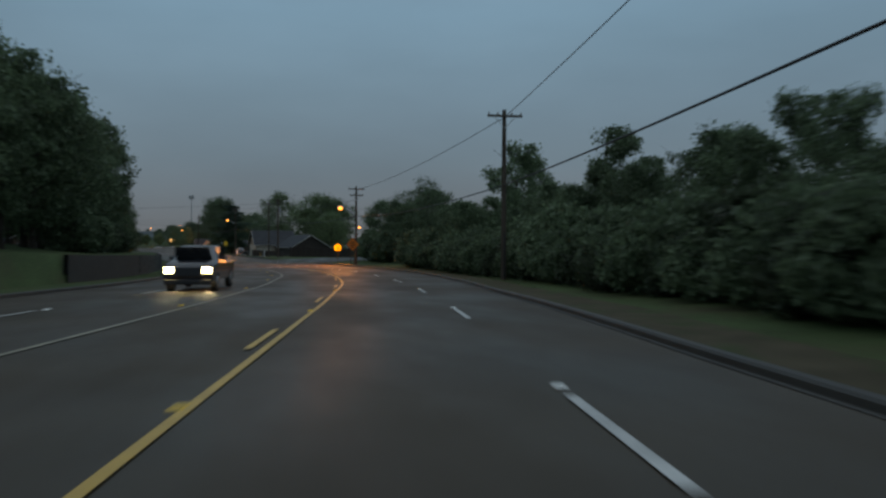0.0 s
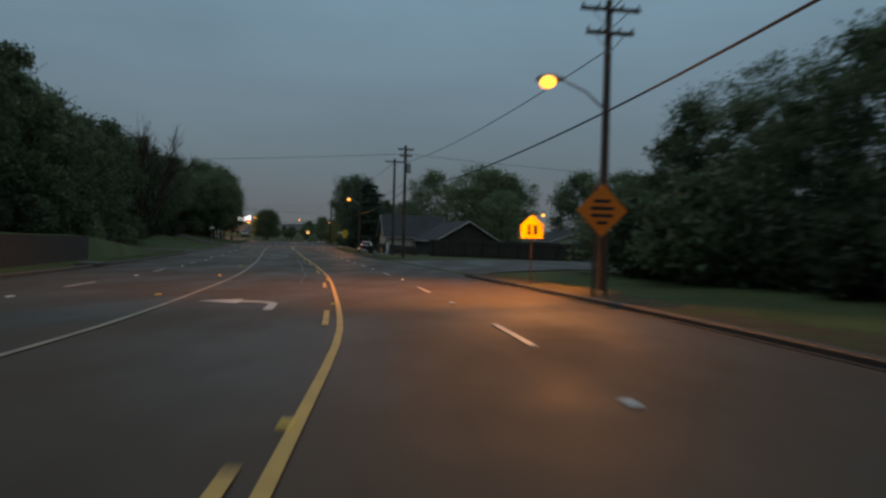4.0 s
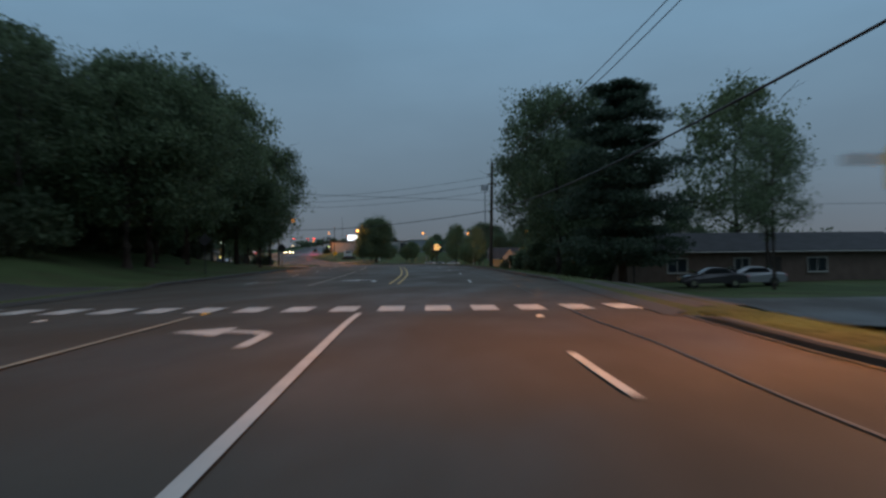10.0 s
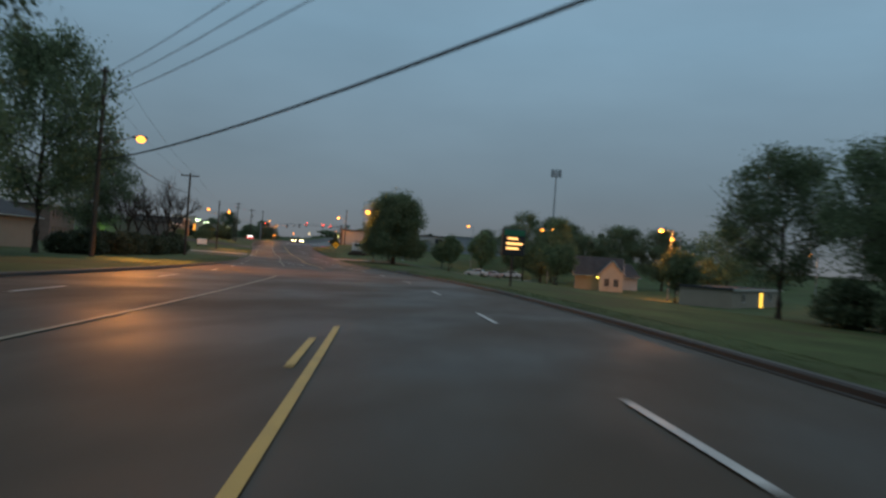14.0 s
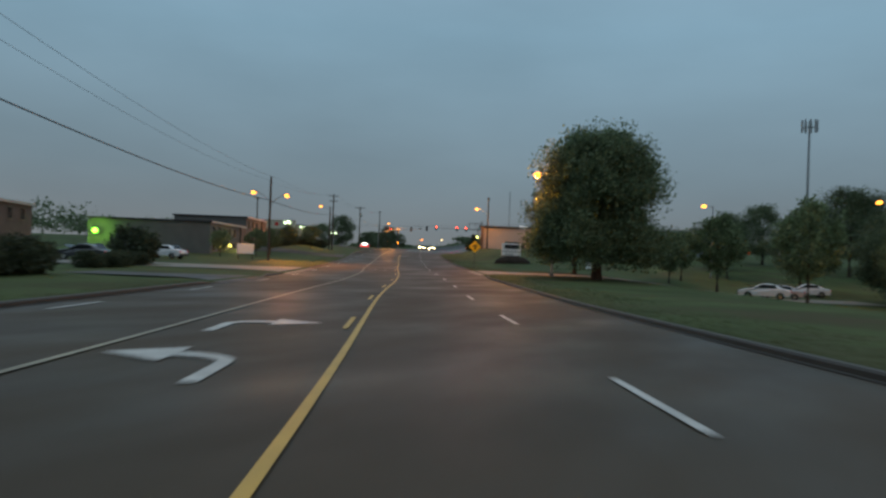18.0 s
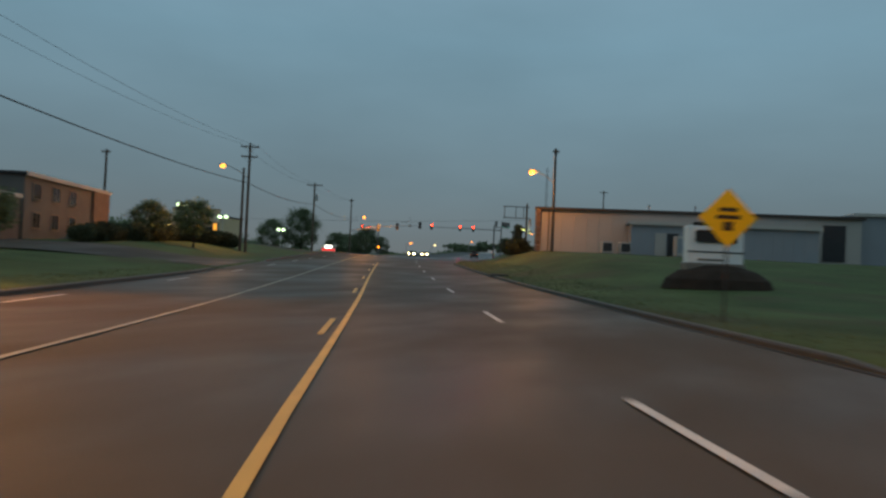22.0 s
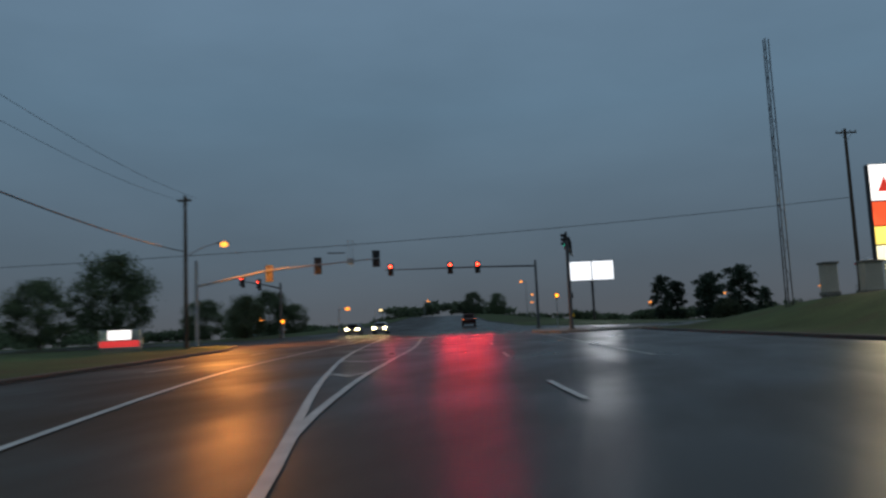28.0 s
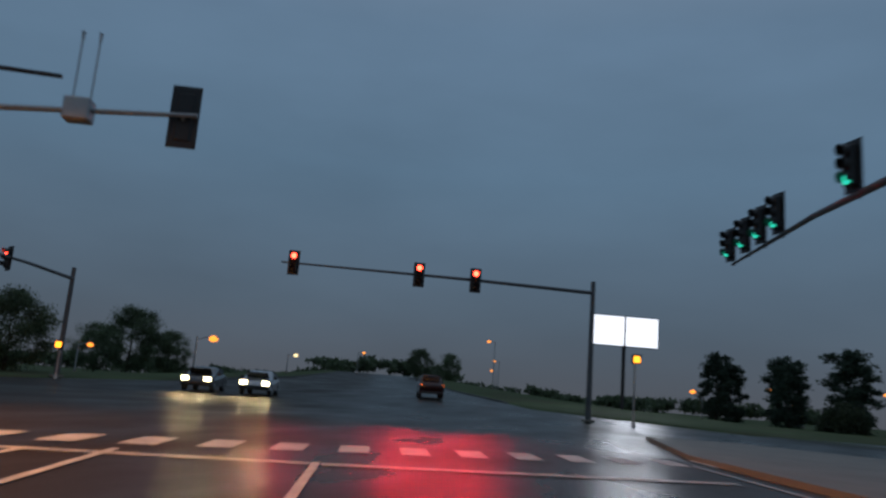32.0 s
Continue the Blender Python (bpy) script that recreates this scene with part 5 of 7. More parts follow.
def gable_house(name, m, label, width, length, eave, ridge, wall_mat, roof_mat, category="house", over=0.45, gable_mat=None, windows=(), doors=()):
    """A house whose gables face -y and +y: walls with gables, a two-slope roof with thickness, trim boards."""
    t = thing(name, m, label, category)
    w, l = width / 2, length / 2
    bm = bmesh.new()
    a = [bm.verts.new(v) for v in ((-w, -l, -0.6), (w, -l, -0.6), (w, -l, eave), (0, -l, ridge), (-w, -l, eave))]
    b = [bm.verts.new(v) for v in ((-w, l, -0.6), (w, l, -0.6), (w, l, eave), (0, l, ridge), (-w, l, eave))]
    bm.faces.new(a)
    bm.faces.new(b[::-1])
    for i in range(5):
        j = (i + 1) % 5
        bm.faces.new((a[j], a[i], b[i], b[j]))
    part("wall", bm, wall_mat, t)
    if gable_mat:
        part("gable", plate([(-w + 0.02, eave), (w - 0.02, eave), (0, ridge - 0.02)], 0.05, m=pose(0, -l - 0.02, 0)), gable_mat, t)
    k = (w + over) / w
    for side in (-1, 1):
        z0 = ridge - (ridge - eave) * k
        bm = bmesh.new()
        vs = []
        for y in (-l - over, l + over):
            for dz in (0.06, 0.24):
                vs += [bm.verts.new((0, y, ridge + dz)), bm.verts.new((side * (w + over), y, z0 + dz))]
        q = vs
        for f in ((0, 1, 5, 4), (2, 6, 7, 3), (0, 2, 3, 1), (4, 5, 7, 6), (1, 3, 7, 5), (0, 4, 6, 2)):
            bm.faces.new([q[i] for i in f])
        rf = part("roof", bm, roof_mat, t)
        bm = tube([(side * (w + over + 0.05), -l - over, z0 + 0.12), (side * (w + over + 0.05), l + over, z0 + 0.12)], 0.06, 6)
        part("gutter", bm, TRIM, rf)
        for y in (-l - over - 0.02, l + over + 0.02):
            bm = tube([(0, y, ridge + 0.1), (side * (w + over), y, z0 + 0.1)], 0.07, 4)
            part("barge_board", bm, TRIM, rf)
    for x, z, ww, hh in windows:
        wall_window(t, x, z, ww, hh, y=-l - 0.02)
    for x, ww, hh in doors:
        dr = part("door", box((ww, 0.08, hh), (x, -l - 0.02, hh / 2), 0.01), FENCE_WOOD, t)
        part("door_handle", tube([(x + ww * 0.36, -l - 0.1, hh * 0.48), (x + ww * 0.36, -l - 0.15, hh * 0.48)], 0.03, 6), CHROME, dr)
    return t


def box_building(name, m, label, width, length, height, mat, category="building", roof_mat=None, seams=0.0, windows=(), fascia_mat=None, trim=None):
    """A flat-roofed block whose front faces -y: walls, roof slab with a lip, seams as proud ribs."""
    t = thing(name, m, label, category)
    part("wall", box((width, length, height + 1.0), (0, 0, height / 2 - 0.5)), mat, t)
    part("roof", box((width + 0.5, length + 0.5, 0.22), (0, 0, height + 0.11), 0.02), roof_mat or SHINGLE, t)
    part("fascia", box((width + 0.56, 0.06, 0.3), (0, -length / 2 - 0.27, height + 0.06)), fascia_mat or TRIM, t)
    if seams:
        n = int(width / seams)
        me = mesh_from("rib", [(x * 0.04, y * 0.03, z) for z in (-0.5, height) for x, y in ((-1, 0), (-0.5, -1), (0.5, -1), (1, 0))], [(0, 1, 5, 4), (1, 2, 6, 5), (2, 3, 7, 6)], mat)
        for i in range(1, n):
            part("rib", me, None, t, "", pose(-width / 2 + i * seams, -length / 2, 0))
    for x, z, ww, hh in windows:
        wall_window(t, x, z, ww, hh, y=-length / 2 - 0.02, trim=trim)
    return t


def fence(s0, s1, d0, d1, height=1.8, label="dark stained board fence"):
    """A board fence: posts, rails and single boards."""
    p, q = land(s0, d0), land(s1, d1)
    way = q - p
    length = Vector((way.x, way.y)).length
    t = thing("fence", pose(p.x, p.y, min(p.z, q.z), 0, 0, math.degrees(math.atan2(way.y, way.x))), label, "fence")
    post = mesh_from("post", *block_mesh(0.1, 0.1, height + 0.3), FENCE_WOOD)
    board = mesh_from("board", *block_mesh(0.143, 0.02, height), FENCE_WOOD)
    for i in range(int(length / 2.4) + 1):
        part("post", post, None, t, "", pose(i * 2.4, 0.07, -0.2))
    for z in (0.35, height - 0.3):
        part("rail", box((length, 0.04, 0.09), (length / 2, 0.03, z)), FENCE_WOOD, t)
    for i in range(int(length / 0.155)):
        part("board", board, None, t, "", pose(i * 0.155 + 0.07, -0.01, 0.03 + 0.02 * math.sin(i * 1.7)))
    return t


def block_mesh(w, l, h):
    v = [(x * w / 2, y * l / 2, z) for z in (0, h) for x, y in ((-1, -1), (1, -1), (1, 1), (-1, 1))]
    f = [(0, 3, 2, 1), (4, 5, 6, 7), (0, 1, 5, 4), (1, 2, 6, 5), (2, 3, 7, 6), (3, 0, 4, 7)]
    return v, f


# first house: its gable faces the road
gable_house("house", at(185.5, 17.0, -90, 0.0), "low house with cream wall, tan gable and dark shingle roof", 9.4, 9.0, 2.9, 6.0, SIDING_CREAM, SHINGLE, gable_mat=SIDING_BROWN, doors=((3.6, 1.0, 2.1),))
gable_house("house_wing", at(172.0, 21.0), "long dark-roofed house wing behind a board fence", 8.0, 17.0, 2.5, 4.9, FENCE_WOOD, SHINGLE)
gable_house("house", at(176.0, 40.0, 0), "low pale house with grey roof beyond a fence", 11.0, 12.0, 2.7, 4.4, SIDING_GREY, SHINGLE, windows=((-2.5, 1.5, 1.2, 1.2), (2.5, 1.5, 1.2, 1.2)))
fence(150, 174.5, 12.0, 10.6, 1.75)
fence(128, 149, 26, 13.0, 1.75)
# low brick house past the side street
ranch = gable_house("house", at(247.5, 29.5, 90), "low brick ranch house with shallow dark roof", 11.0, 26.0, 2.5, 4.0, BRICK, SHINGLE)
for y, w in ((-8.0, 1.6), (-2.5, 1.2), (4.0, 1.6)):
    wall_window(ranch, y, 1.4, w, 1.1, m=pose(-5.52, 0, 0, 0, 0, -90))
part("door", box((0.08, 1.0, 2.1), (-5.52, -0.4, 1.0), 0.01), FENCE_WOOD, ranch)
# houses on the left
gable_house("house", at(326.0, -31.0, 0), "low pale house with shallow grey roof behind trees", 9.0, 22.0, 2.6, 4.4, SIDING, SHINGLE, windows=((-2.4, 1.5, 1.2, 1.2), (2.2, 1.5, 1.2, 1.2)), doors=((0.2, 1.0, 2.1),))
gable_house("house", at(160.0, -32.0, 12), "dark house half hidden by trees on a bank", 8.0, 12.0, 2.6, 5.2, BRICK, SHINGLE, windows=((-2, 1.5, 1.0, 1.2), (2, 1.5, 1.0, 1.2)))
# small lit house down the slope
cot = gable_house("cottage", at(378.6, 49.4, -22), "small pale cottage front gable lit orange by a street lamp", 3.7, 4.0, 2.9, 5.0, SIDING_CREAM, SHINGLE, over=0.3, windows=((-0.75, 1.5, 0.7, 1.2), (0.75, 1.5, 0.7, 1.2)))
gable_house("cottage", at(383.8, 49.6, 68), "pale cottage with a dark shingle roof behind its front gable", 6.5, 7.5, 2.6, 5.4, SIDING, SHINGLE)
part("porch_lamp", box((0.2, 0.2, 0.3), (-2.2, -0.6, 2.2), 0.03), glow("yellow_porch_lamp", (1.0, 0.72, 0.15), 3.0), cot, "glowing yellow porch lamp")
point_lamp("porch_light", cot.matrix_basis @ Vector((-2.6, -1.0, 2.0)), 25, (1.0, 0.72, 0.15), 0.1)
gable_house("cottage", at(392.0, 56.0, 100), "small cottage with grey roof and pale walls", 6.0, 8.0, 2.5, 4.6, SIDING_GREY, SHINGLE)
lamp_pole(389.6, 42.8, 9.8, 2500, "sodium lamp post beside a small cottage")
shed = box_building("long_shed", at(350.0, 54.0, 42), "long low pale shed with a yellow-lit doorway", 27.0, 6.0, 2.2, SIDING, windows=((-8.0, 1.3, 1.2, 0.9), (7.0, 1.3, 1.2, 0.9)))
dr = part("doorway", box((1.3, 0.06, 1.9), (1.5, -3.03, 0.95), 0.01), glow("yellow_lit_doorway", (1.0, 0.62, 0.08), 1.6), shed, "yellow-lit doorway")
part("door_frame", box((1.5, 0.1, 0.1), (1.5, -3.06, 1.95)), TRIM, dr)
lamp_pole(353.0, 46.1, 9.3, 1500, "sodium lamp post beside a low shed")
point_lamp("lamp_post_light", land(353.0, 44.5, 8.75), 4800, SODIUM, 0.2)
lamp_pole(381.0, 63.1, 9.6, 1500, "sodium lamp post behind a small cottage")
# apartments on the left
APT_WIN = [(x, z, 1.1, 1.2) for z in (1.6, 4.3) for x in (-10.5, -7.5, -4.5, -1.5, 1.5, 4.5, 7.5, 10.5)]
box_building("apartment_block", at(405.0, -46.0, 96), "two-storey brown apartment block with flat roof", 30.0, 11.0, 5.4, BRICK, windows=[(x * 1.15, z, w, h) for x, z, w, h in APT_WIN], trim=SIDING_BROWN)
for mid, width, deep, lift in ((450.0, 22.0, 16.5, -0.75), (469.7, 15.8, 12.0, 0.45)):
    block = box_building("apartment_block", pose(*road_point(mid, -26.9 - deep / 2, lift), 0, 0, heading(mid) + 90), "two-storey grey apartment block with brown brick bays", width, deep, 5.0, SIDING_DULL,
                         windows=[(-width / 2 + 1.9 + 3.2 * k, z, 1.1, 1.1) for z in (1.7, 3.9) for k in range(int((width - 4.5) / 3.2))], trim=SIDING_BROWN)
    part("brick_bay", box((3.6, 0.3, 5.9), (width / 2 - 1.75, -deep / 2 - 0.1, 2.0), 0.02), BRICK, block, "brown brick end bay")
shop = box_building("far_shop", at(541.0, -43.5, 0, 0.75), "tan shop building with two orange glowing entrance piers", 14.0, 11.0, 4.7, SIDING, windows=())
# emission stands in for orange light falling on the two entrance piers
PIER_GLOW = glow("orange_pier_glow", (1.0, 0.40, 0.05), 1.0)
part("entrance_parapet", box((8.3, 1.4, 2.1), (2.85, -5.75, 4.75), 0.04), SIDING_CREAM, shop, "cream raised parapet over the entrance")
part("entrance_soffit", box((8.3, 1.3, 0.12), (2.85, -5.75, 3.62)), TRIM, shop)
part("parapet_cap", box((8.5, 1.6, 0.14), (2.85, -5.75, 5.87), 0.02), SIDING_BROWN, shop)
part("logo_board", tube([(2.1, -6.44, 4.85), (2.1, -6.52, 4.85)], 0.55, 24), SIGN_RED, shop, "plain round red board")
for x in (3.5, 6.65):
    col = part("entrance_pier", box((0.85, 0.7, 3.6), (x, -6.0, 1.8), 0.03), SIDING_BROWN, shop, "brown pier with an orange glowing front")
    part("lit_panel", box((0.62, 0.05, 2.9), (x, -6.37, 1.9), 0.01), PIER_GLOW, col, "panel glowing orange in place of light on the pier")
part("glass_front", box((2.2, 0.06, 2.7), (5.1, -5.56, 1.4)), GLASS_DARK, shop)
for x in (4.0, 5.1, 6.2):
    part("mullion", box((0.07, 0.1, 2.7), (x, -5.6, 1.4)), DARKMETAL, shop)
part("shop_window", box((3.6, 0.06, 1.9), (-3.6, -5.56, 1.9)), glow("yellow_lit_shop_window", (0.95, 0.80, 0.22), 0.9), shop, "yellow-lit shop window")
for x in (-5.4, -4.2, -3.0, -1.8):
    part("mullion", box((0.08, 0.1, 1.95), (x, -5.61, 1.9)), DARKMETAL, shop)
t = thing("lit_yard_sign", at(521.0, -37.0, 0), "bright white lit board low beside a shop", "shop sign")
part("cabinet", box((1.5, 0.3, 1.2), (0, 0, 0.95), 0.04), DARKMETAL, t)
part("panel", box((1.36, 0.03, 1.06), (0, -0.16, 0.95)), glow("white_lit_board", (1.0, 0.98, 0.85), 2.2), t, "white lit panel")
part("base", box((1.2, 0.4, 0.4), (0, 0, 0.18), 0.02), CONCRETE, t)
# warehouse on the right
ware = box_building("warehouse", at(480.06, 29.7, -11), "long beige metal-clad warehouse with flat roof", 30.0, 8.0, 4.05, METALWALL, roof_mat=METALWALL_GREY, seams=1.2, fascia_mat=FENCE_WOOD)
part("roller_door", box((2.0, 0.08, 3.4), (12.6, -4.05, 1.7), 0.02), DARKMETAL, ware, "tall dark roller door")
part("downpipe", tube([(-13.9, -4.08, -0.3), (-13.9, -4.08, 4.0)], 0.06, 8), SIDING_BROWN, ware)
for x in (-4.0, 0.5, 2.6):
    part("roof_vent", tube([(x, -1.0, 4.2), (x, -1.0, 4.95), (x, -1.0, 5.05)], [0.09, 0.09, 0.16], 8), GALV, ware)
annex = box_building("warehouse_annex", at(474.0, 30.6, -11), "lower grey metal-clad annex of a warehouse", 16.5, 3.2, 2.9, METALWALL_GREY, roof_mat=METALWALL_GREY, seams=0.9)
part("door", box((1.0, 0.08, 2.1), (-5.6, -1.64, 1.05), 0.01), METALWALL, annex, "pale steel door")
part("door", box((1.0, 0.08, 2.1), (-4.5, -1.64, 1.05), 0.01), DARKMETAL, annex)
box_building("warehouse", at(477.4, 53.6, -11), "taller grey metal-clad warehouse block with flat roof", 18.0, 10.0, 4.6, METALWALL_GREY, roof_mat=METALWALL_GREY, seams=1.2)


def ac_unit(s, d, label="beige air-conditioning unit beside a warehouse", k=1.0):
    t = thing("air_conditioner", at(s, d), label, "air conditioner", "air conditioners")
    part("case", box((1.0 * k, 0.9, 1.1 * k), (0, 0, 0.6 * k), 0.03), METALWALL, t)
    part("grille", box((0.84 * k, 0.03, 0.8 * k), (0, -0.46, 0.62 * k)), DARKMETAL if k < 1 else METALWALL_GREY, t)
    part("pad", box((1.2 * k, 1.1, 0.1), (0, 0, 0.04)), CONCRETE, t)
    return t


ac_unit(471.4, 26.2, k=1.6)
ac_unit(473.0, 19.6, k=0.95)
ac_unit(472.7, 21.2, k=0.95)

# ---- more of the street scene ----
# retaining wall of dark blocks below the left-hand bank
_blk = mesh_from("block", *block_mesh(0.78, 0.22, 0.235), KERB)
RETAIN = material("dark_mossy_wall_block", (0.045, 0.042, 0.036), 0.9, spread=0.4, scale=2.0, fine=30, bump=0.5, random_hue=0.3)
_blk.materials.clear()
_blk.materials.append(RETAIN)
wall = thing("retaining_wall", Matrix.Identity(4), "low dark block retaining wall below a grassy bank", "retaining wall", kind="structure")
strip("wall_core", 40, 116, lambda s: edge_left(s) - 2.72, lambda s: edge_left(s) - 2.62, 1.5, RETAIN, wall)
for i in range(48):
    for k in range(6):
        s = 58.0 + i * 0.8 + (0.4 if k % 2 else 0)
        p = road_point(s, edge_left(s) - 2.6, 0.06 + k * 0.24)
        part("block", _blk, None, wall, "", pose(p.x, p.y, p.z, 0, 0, heading(s) + 90 + 0.6 * math.sin(i * 3.1 + k)))
for a, b in ((40, 57.6), (96.4, 116)):
    n = int((b - a) / 1.6)
    vs, fs = [], []
    for i in range(n + 1):
        s = a + (b - a) * i / n
        vs += [road_point(s, edge_left(s) - 2.5, -0.1), road_point(s, edge_left(s) - 2.5, 1.5), road_point(s, edge_left(s) - 2.72, 1.5), road_point(s, edge_left(s) - 2.72, -0.1)]
    for i in range(n):
        for j in range(3):
            fs.append((4 * i + j, 4 * i + j + 1, 4 * i + j + 5, 4 * i + j + 4))
    part("wall_face", mesh_from("wall_face", vs, fs, RETAIN), RETAIN, wall)

for s, d, h, w, lit in ((417.0, 55.0, 10.9, 1500, GLOW_SODIUM), (429.0, 39.4, 9.4, 1500, GLOW_SODIUM), (696, 21, 9.0, 0, GLOW_SODIUM_FAR), (736, 28, 7.5, 0, GLOW_SODIUM_FAR), (727, -6, 5.0, 0, GLOW_SODIUM_FAR),
                     (641, 39, 3.4, 0, GLOW_SODIUM_FAR), (665, 61, 5.4, 0, GLOW_SODIUM_FAR), (645, 54, 3.0, 0, GLOW_SODIUM_FAR), (674, 86, 6.4, 0, GLOW_SODIUM_FAR), (687, 104, 11.0, 0, GLOW_SODIUM_FAR),
                     (632, -32, 3.0, 0, GLOW_SODIUM_FAR), (607, -14, 3.4, 0, GLOW_SODIUM_FAR), (440.6, 95.9, 9.5, 0, GLOW_SODIUM_FAR), (747, 29, 5.6, 0, GLOW_SODIUM_FAR), (671.6, -15.1, 2.9, 0, GLOW_WARM), (362, 75, 8.0, 900, GLOW_SODIUM)):
    lamp_pole(s, d, h, w, "far sodium lamp post beyond the road", reach=1.2, side=-1 if d > 0 else 1, lit=lit)
GLOW_COOL = glow("greenish_white_lens", (0.75, 1.0, 0.62), 2.2)
for s, d, h in ((518.9, -28.7, 4.2), (544.4, -28.1, 4.0), (501.3, -27.6, 4.6)):
    p = lamp_pole(s, d, h, 0, "lamp post with twin greenish-white heads", twin=True, reach=0.5, lit=GLOW_COOL)
    point_lamp("lamp_post_light", land(s, d, h - 0.5), 1300 if s < 510 else 450, (0.75, 1.0, 0.6), 0.2)
# wall lamps on the apartments: a green one on the end wall, a warm one on the front
for s, d, h, turn, hue, watts, r in ((438.75, -42.2, 2.9, 0, (0.35, 1.0, 0.1), 260, 0.42), (448.6, -26.6, 1.3, 90, (1.0, 0.85, 0.2), 120, 0.25)):
    t = thing("wall_lamp", pose(*road_point(s, d, h), 0, 0, heading(s) + turn), "%s glowing wall lamp on an apartment block" % ("green" if turn == 0 else "yellow"), "wall lamp")
    part("housing", box((0.4, 0.35, 0.3), (0, 0.1, 0.1), 0.03), DARKMETAL, t)
    bm = bmesh.new()
    bmesh.ops.create_uvsphere(bm, u_segments=12, v_segments=8, radius=r, matrix=Matrix.Translation((0, -0.2, -0.1)))
    part("lens", bm, glow("wall_lamp_lens", hue, 1.6), t, "glowing lens")
    point_lamp("wall_lamp_light", t.matrix_basis @ Vector((0, -0.9, -0.1)), watts, hue, 0.2)

# light from the signals themselves
for d in (-5.5, 1.5, 4.7):
    spot_lamp("signal_light", road_point(590.6, d, 7.75), road_point(540, d, 1.0), 2200 if d > 0 else 600, (1.0, 0.02, 0.035), 42, 0.16)
# light from the electronic billboard
data = bpy.data.lights.new("billboard_light", "AREA")
data.energy, data.color, data.shape, data.size, data.size_y = 1000, (0.9, 0.95, 1.0), "RECTANGLE", 7.2, 3.0
ob = new("billboard_light", data)
ob.matrix_world = look(road_point(627.6, 25.0, 7.85), road_point(560.0, 14.0, 2.0))


yard = box_building("far_store", at(713.0, 122.0, 50), "pale store building with a yellow-lit front and red sign", 11.0, 10.0, 6.6, SIDING, roof_mat=METALWALL_GREY, seams=1.4)
part("sign_band", box((6.0, 0.12, 1.3), (0.6, -5.1, 4.7), 0.03), SIGN_RED, yard, "plain red sign band")
part("door", box((2.2, 0.08, 2.6), (-2.6, -5.04, 1.3), 0.02), FENCE_WOOD, yard)
point_lamp("store_lamp_light", yard.matrix_basis @ Vector((2.0, -9.5, 5.6)), 9000, (1.0, 0.66, 0.10), 0.3)
lamp_pole(702.0, 123.8, 6.4, 0, "yard lamp post before a store", lit=GLOW_WARM)


def canopy(s, d, w, l, h, turn=0):
    """A filling station canopy with pumps below."""
    t = thing("filling_station_canopy", at(s, d, turn), "lit filling station canopy on square posts", "canopy")
    part("roof", box((w, l, 0.7), (0, 0, h + 0.35), 0.03), SIGN_WHITE, t)
    part("fascia_stripe", box((w + 0.04, l + 0.04, 0.2), (0, 0, h + 0.4)), SIGN_RED, t)
    for x in (-w * 0.35, w * 0.35):
        for y in (-l * 0.32, l * 0.32):
            part("post", box((0.35, 0.35, h), (x, y, h / 2)), SIGN_WHITE, t)
            part("ceiling_lamp", box((0.6, 0.6, 0.06), (x * 0.6, y, h - 0.02)), glow("canopy_lamp", (1.0, 0.95, 0.75), 4), t)
        pump = part("fuel_pump", box((0.9, 0.5, 1.7), (x, 0, 0.85), 0.05), SIGN_WHITE, t)
        part("pump_display", box((0.6, 0.03, 0.35), (x, -0.26, 1.3)), SIGN_BLACK, pump)
    return t


canopy(572.0, 48.0, 14, 9, 4.6)
point_lamp("canopy_light", land(572.0, 48.0, 4.0), 2200, (1.0, 0.95, 0.7), 1.0)
canopy(556.0, -53.0, 9, 8, 3.4, 0)
point_lamp("canopy_light", land(556.0, -53.0, 2.9), 900, (1.0, 0.95, 0.7), 1.0)

# brick corner of the warehouse, and a dark emblem on its side
quoin = thing("corner_pier", at(478.9, 14.2), "red-brown brick corner pier of a warehouse", "brick pier")
for k in range(7):
    part("brick_panel", box((0.5, 0.6, 0.55), (0.05, 0.0, 0.3 + k * 0.6), 0.02), BRICK, quoin)
emb = thing("wall_emblem", at(483.2, 14.1, -90, 2.2), "dark round emblem on a warehouse wall", "emblem")
bm = bmesh.new()
for i in range(14):
    a0, a1 = math.radians(20 + 150 * i / 14), math.radians(20 + 150 * (i + 1) / 14)
    vs = [bm.verts.new((r * math.cos(a), 0, r * math.sin(a))) for r, a in ((0.8, a0), (1.25, a0), (1.25, a1), (0.8, a1))]
    bm.faces.new(vs)
part("arc", bm, SIGN_BLACK, emb)
part("bar", box((2.2, 0.02, 0.26), (0, 0, -0.2)), SIGN_BLACK, emb)

t = thing("sign_frame", at(492.3, 15.1), "empty steel sign frame on a wooden pole", "sign frame")
part("pole", tube([(0, 0, -0.3), (0, 0, 5.5)], [0.13, 0.10], 9), POLE_WOOD, t)
for z in (5.05, 3.75):
    part("bar", tube([(0.3, -0.12, z), (-2.8, -0.12, z)], 0.055, 6), DARKMETAL, t)
for x in (-2.6, -1.3, -0.4):
    part("upright", tube([(x, -0.12, 3.7), (x, -0.12, 5.1)], 0.04, 6), DARKMETAL, t)
t = thing("wall_lamp", at(486.4, 14.0, 0, 2.4), "greenish-yellow wall lamp above bushes on a warehouse", "wall lamp")
part("housing", box((0.25, 0.4, 0.22), (0.0, 0, 0.12), 0.03), DARKMETAL, t)
bm = bmesh.new()
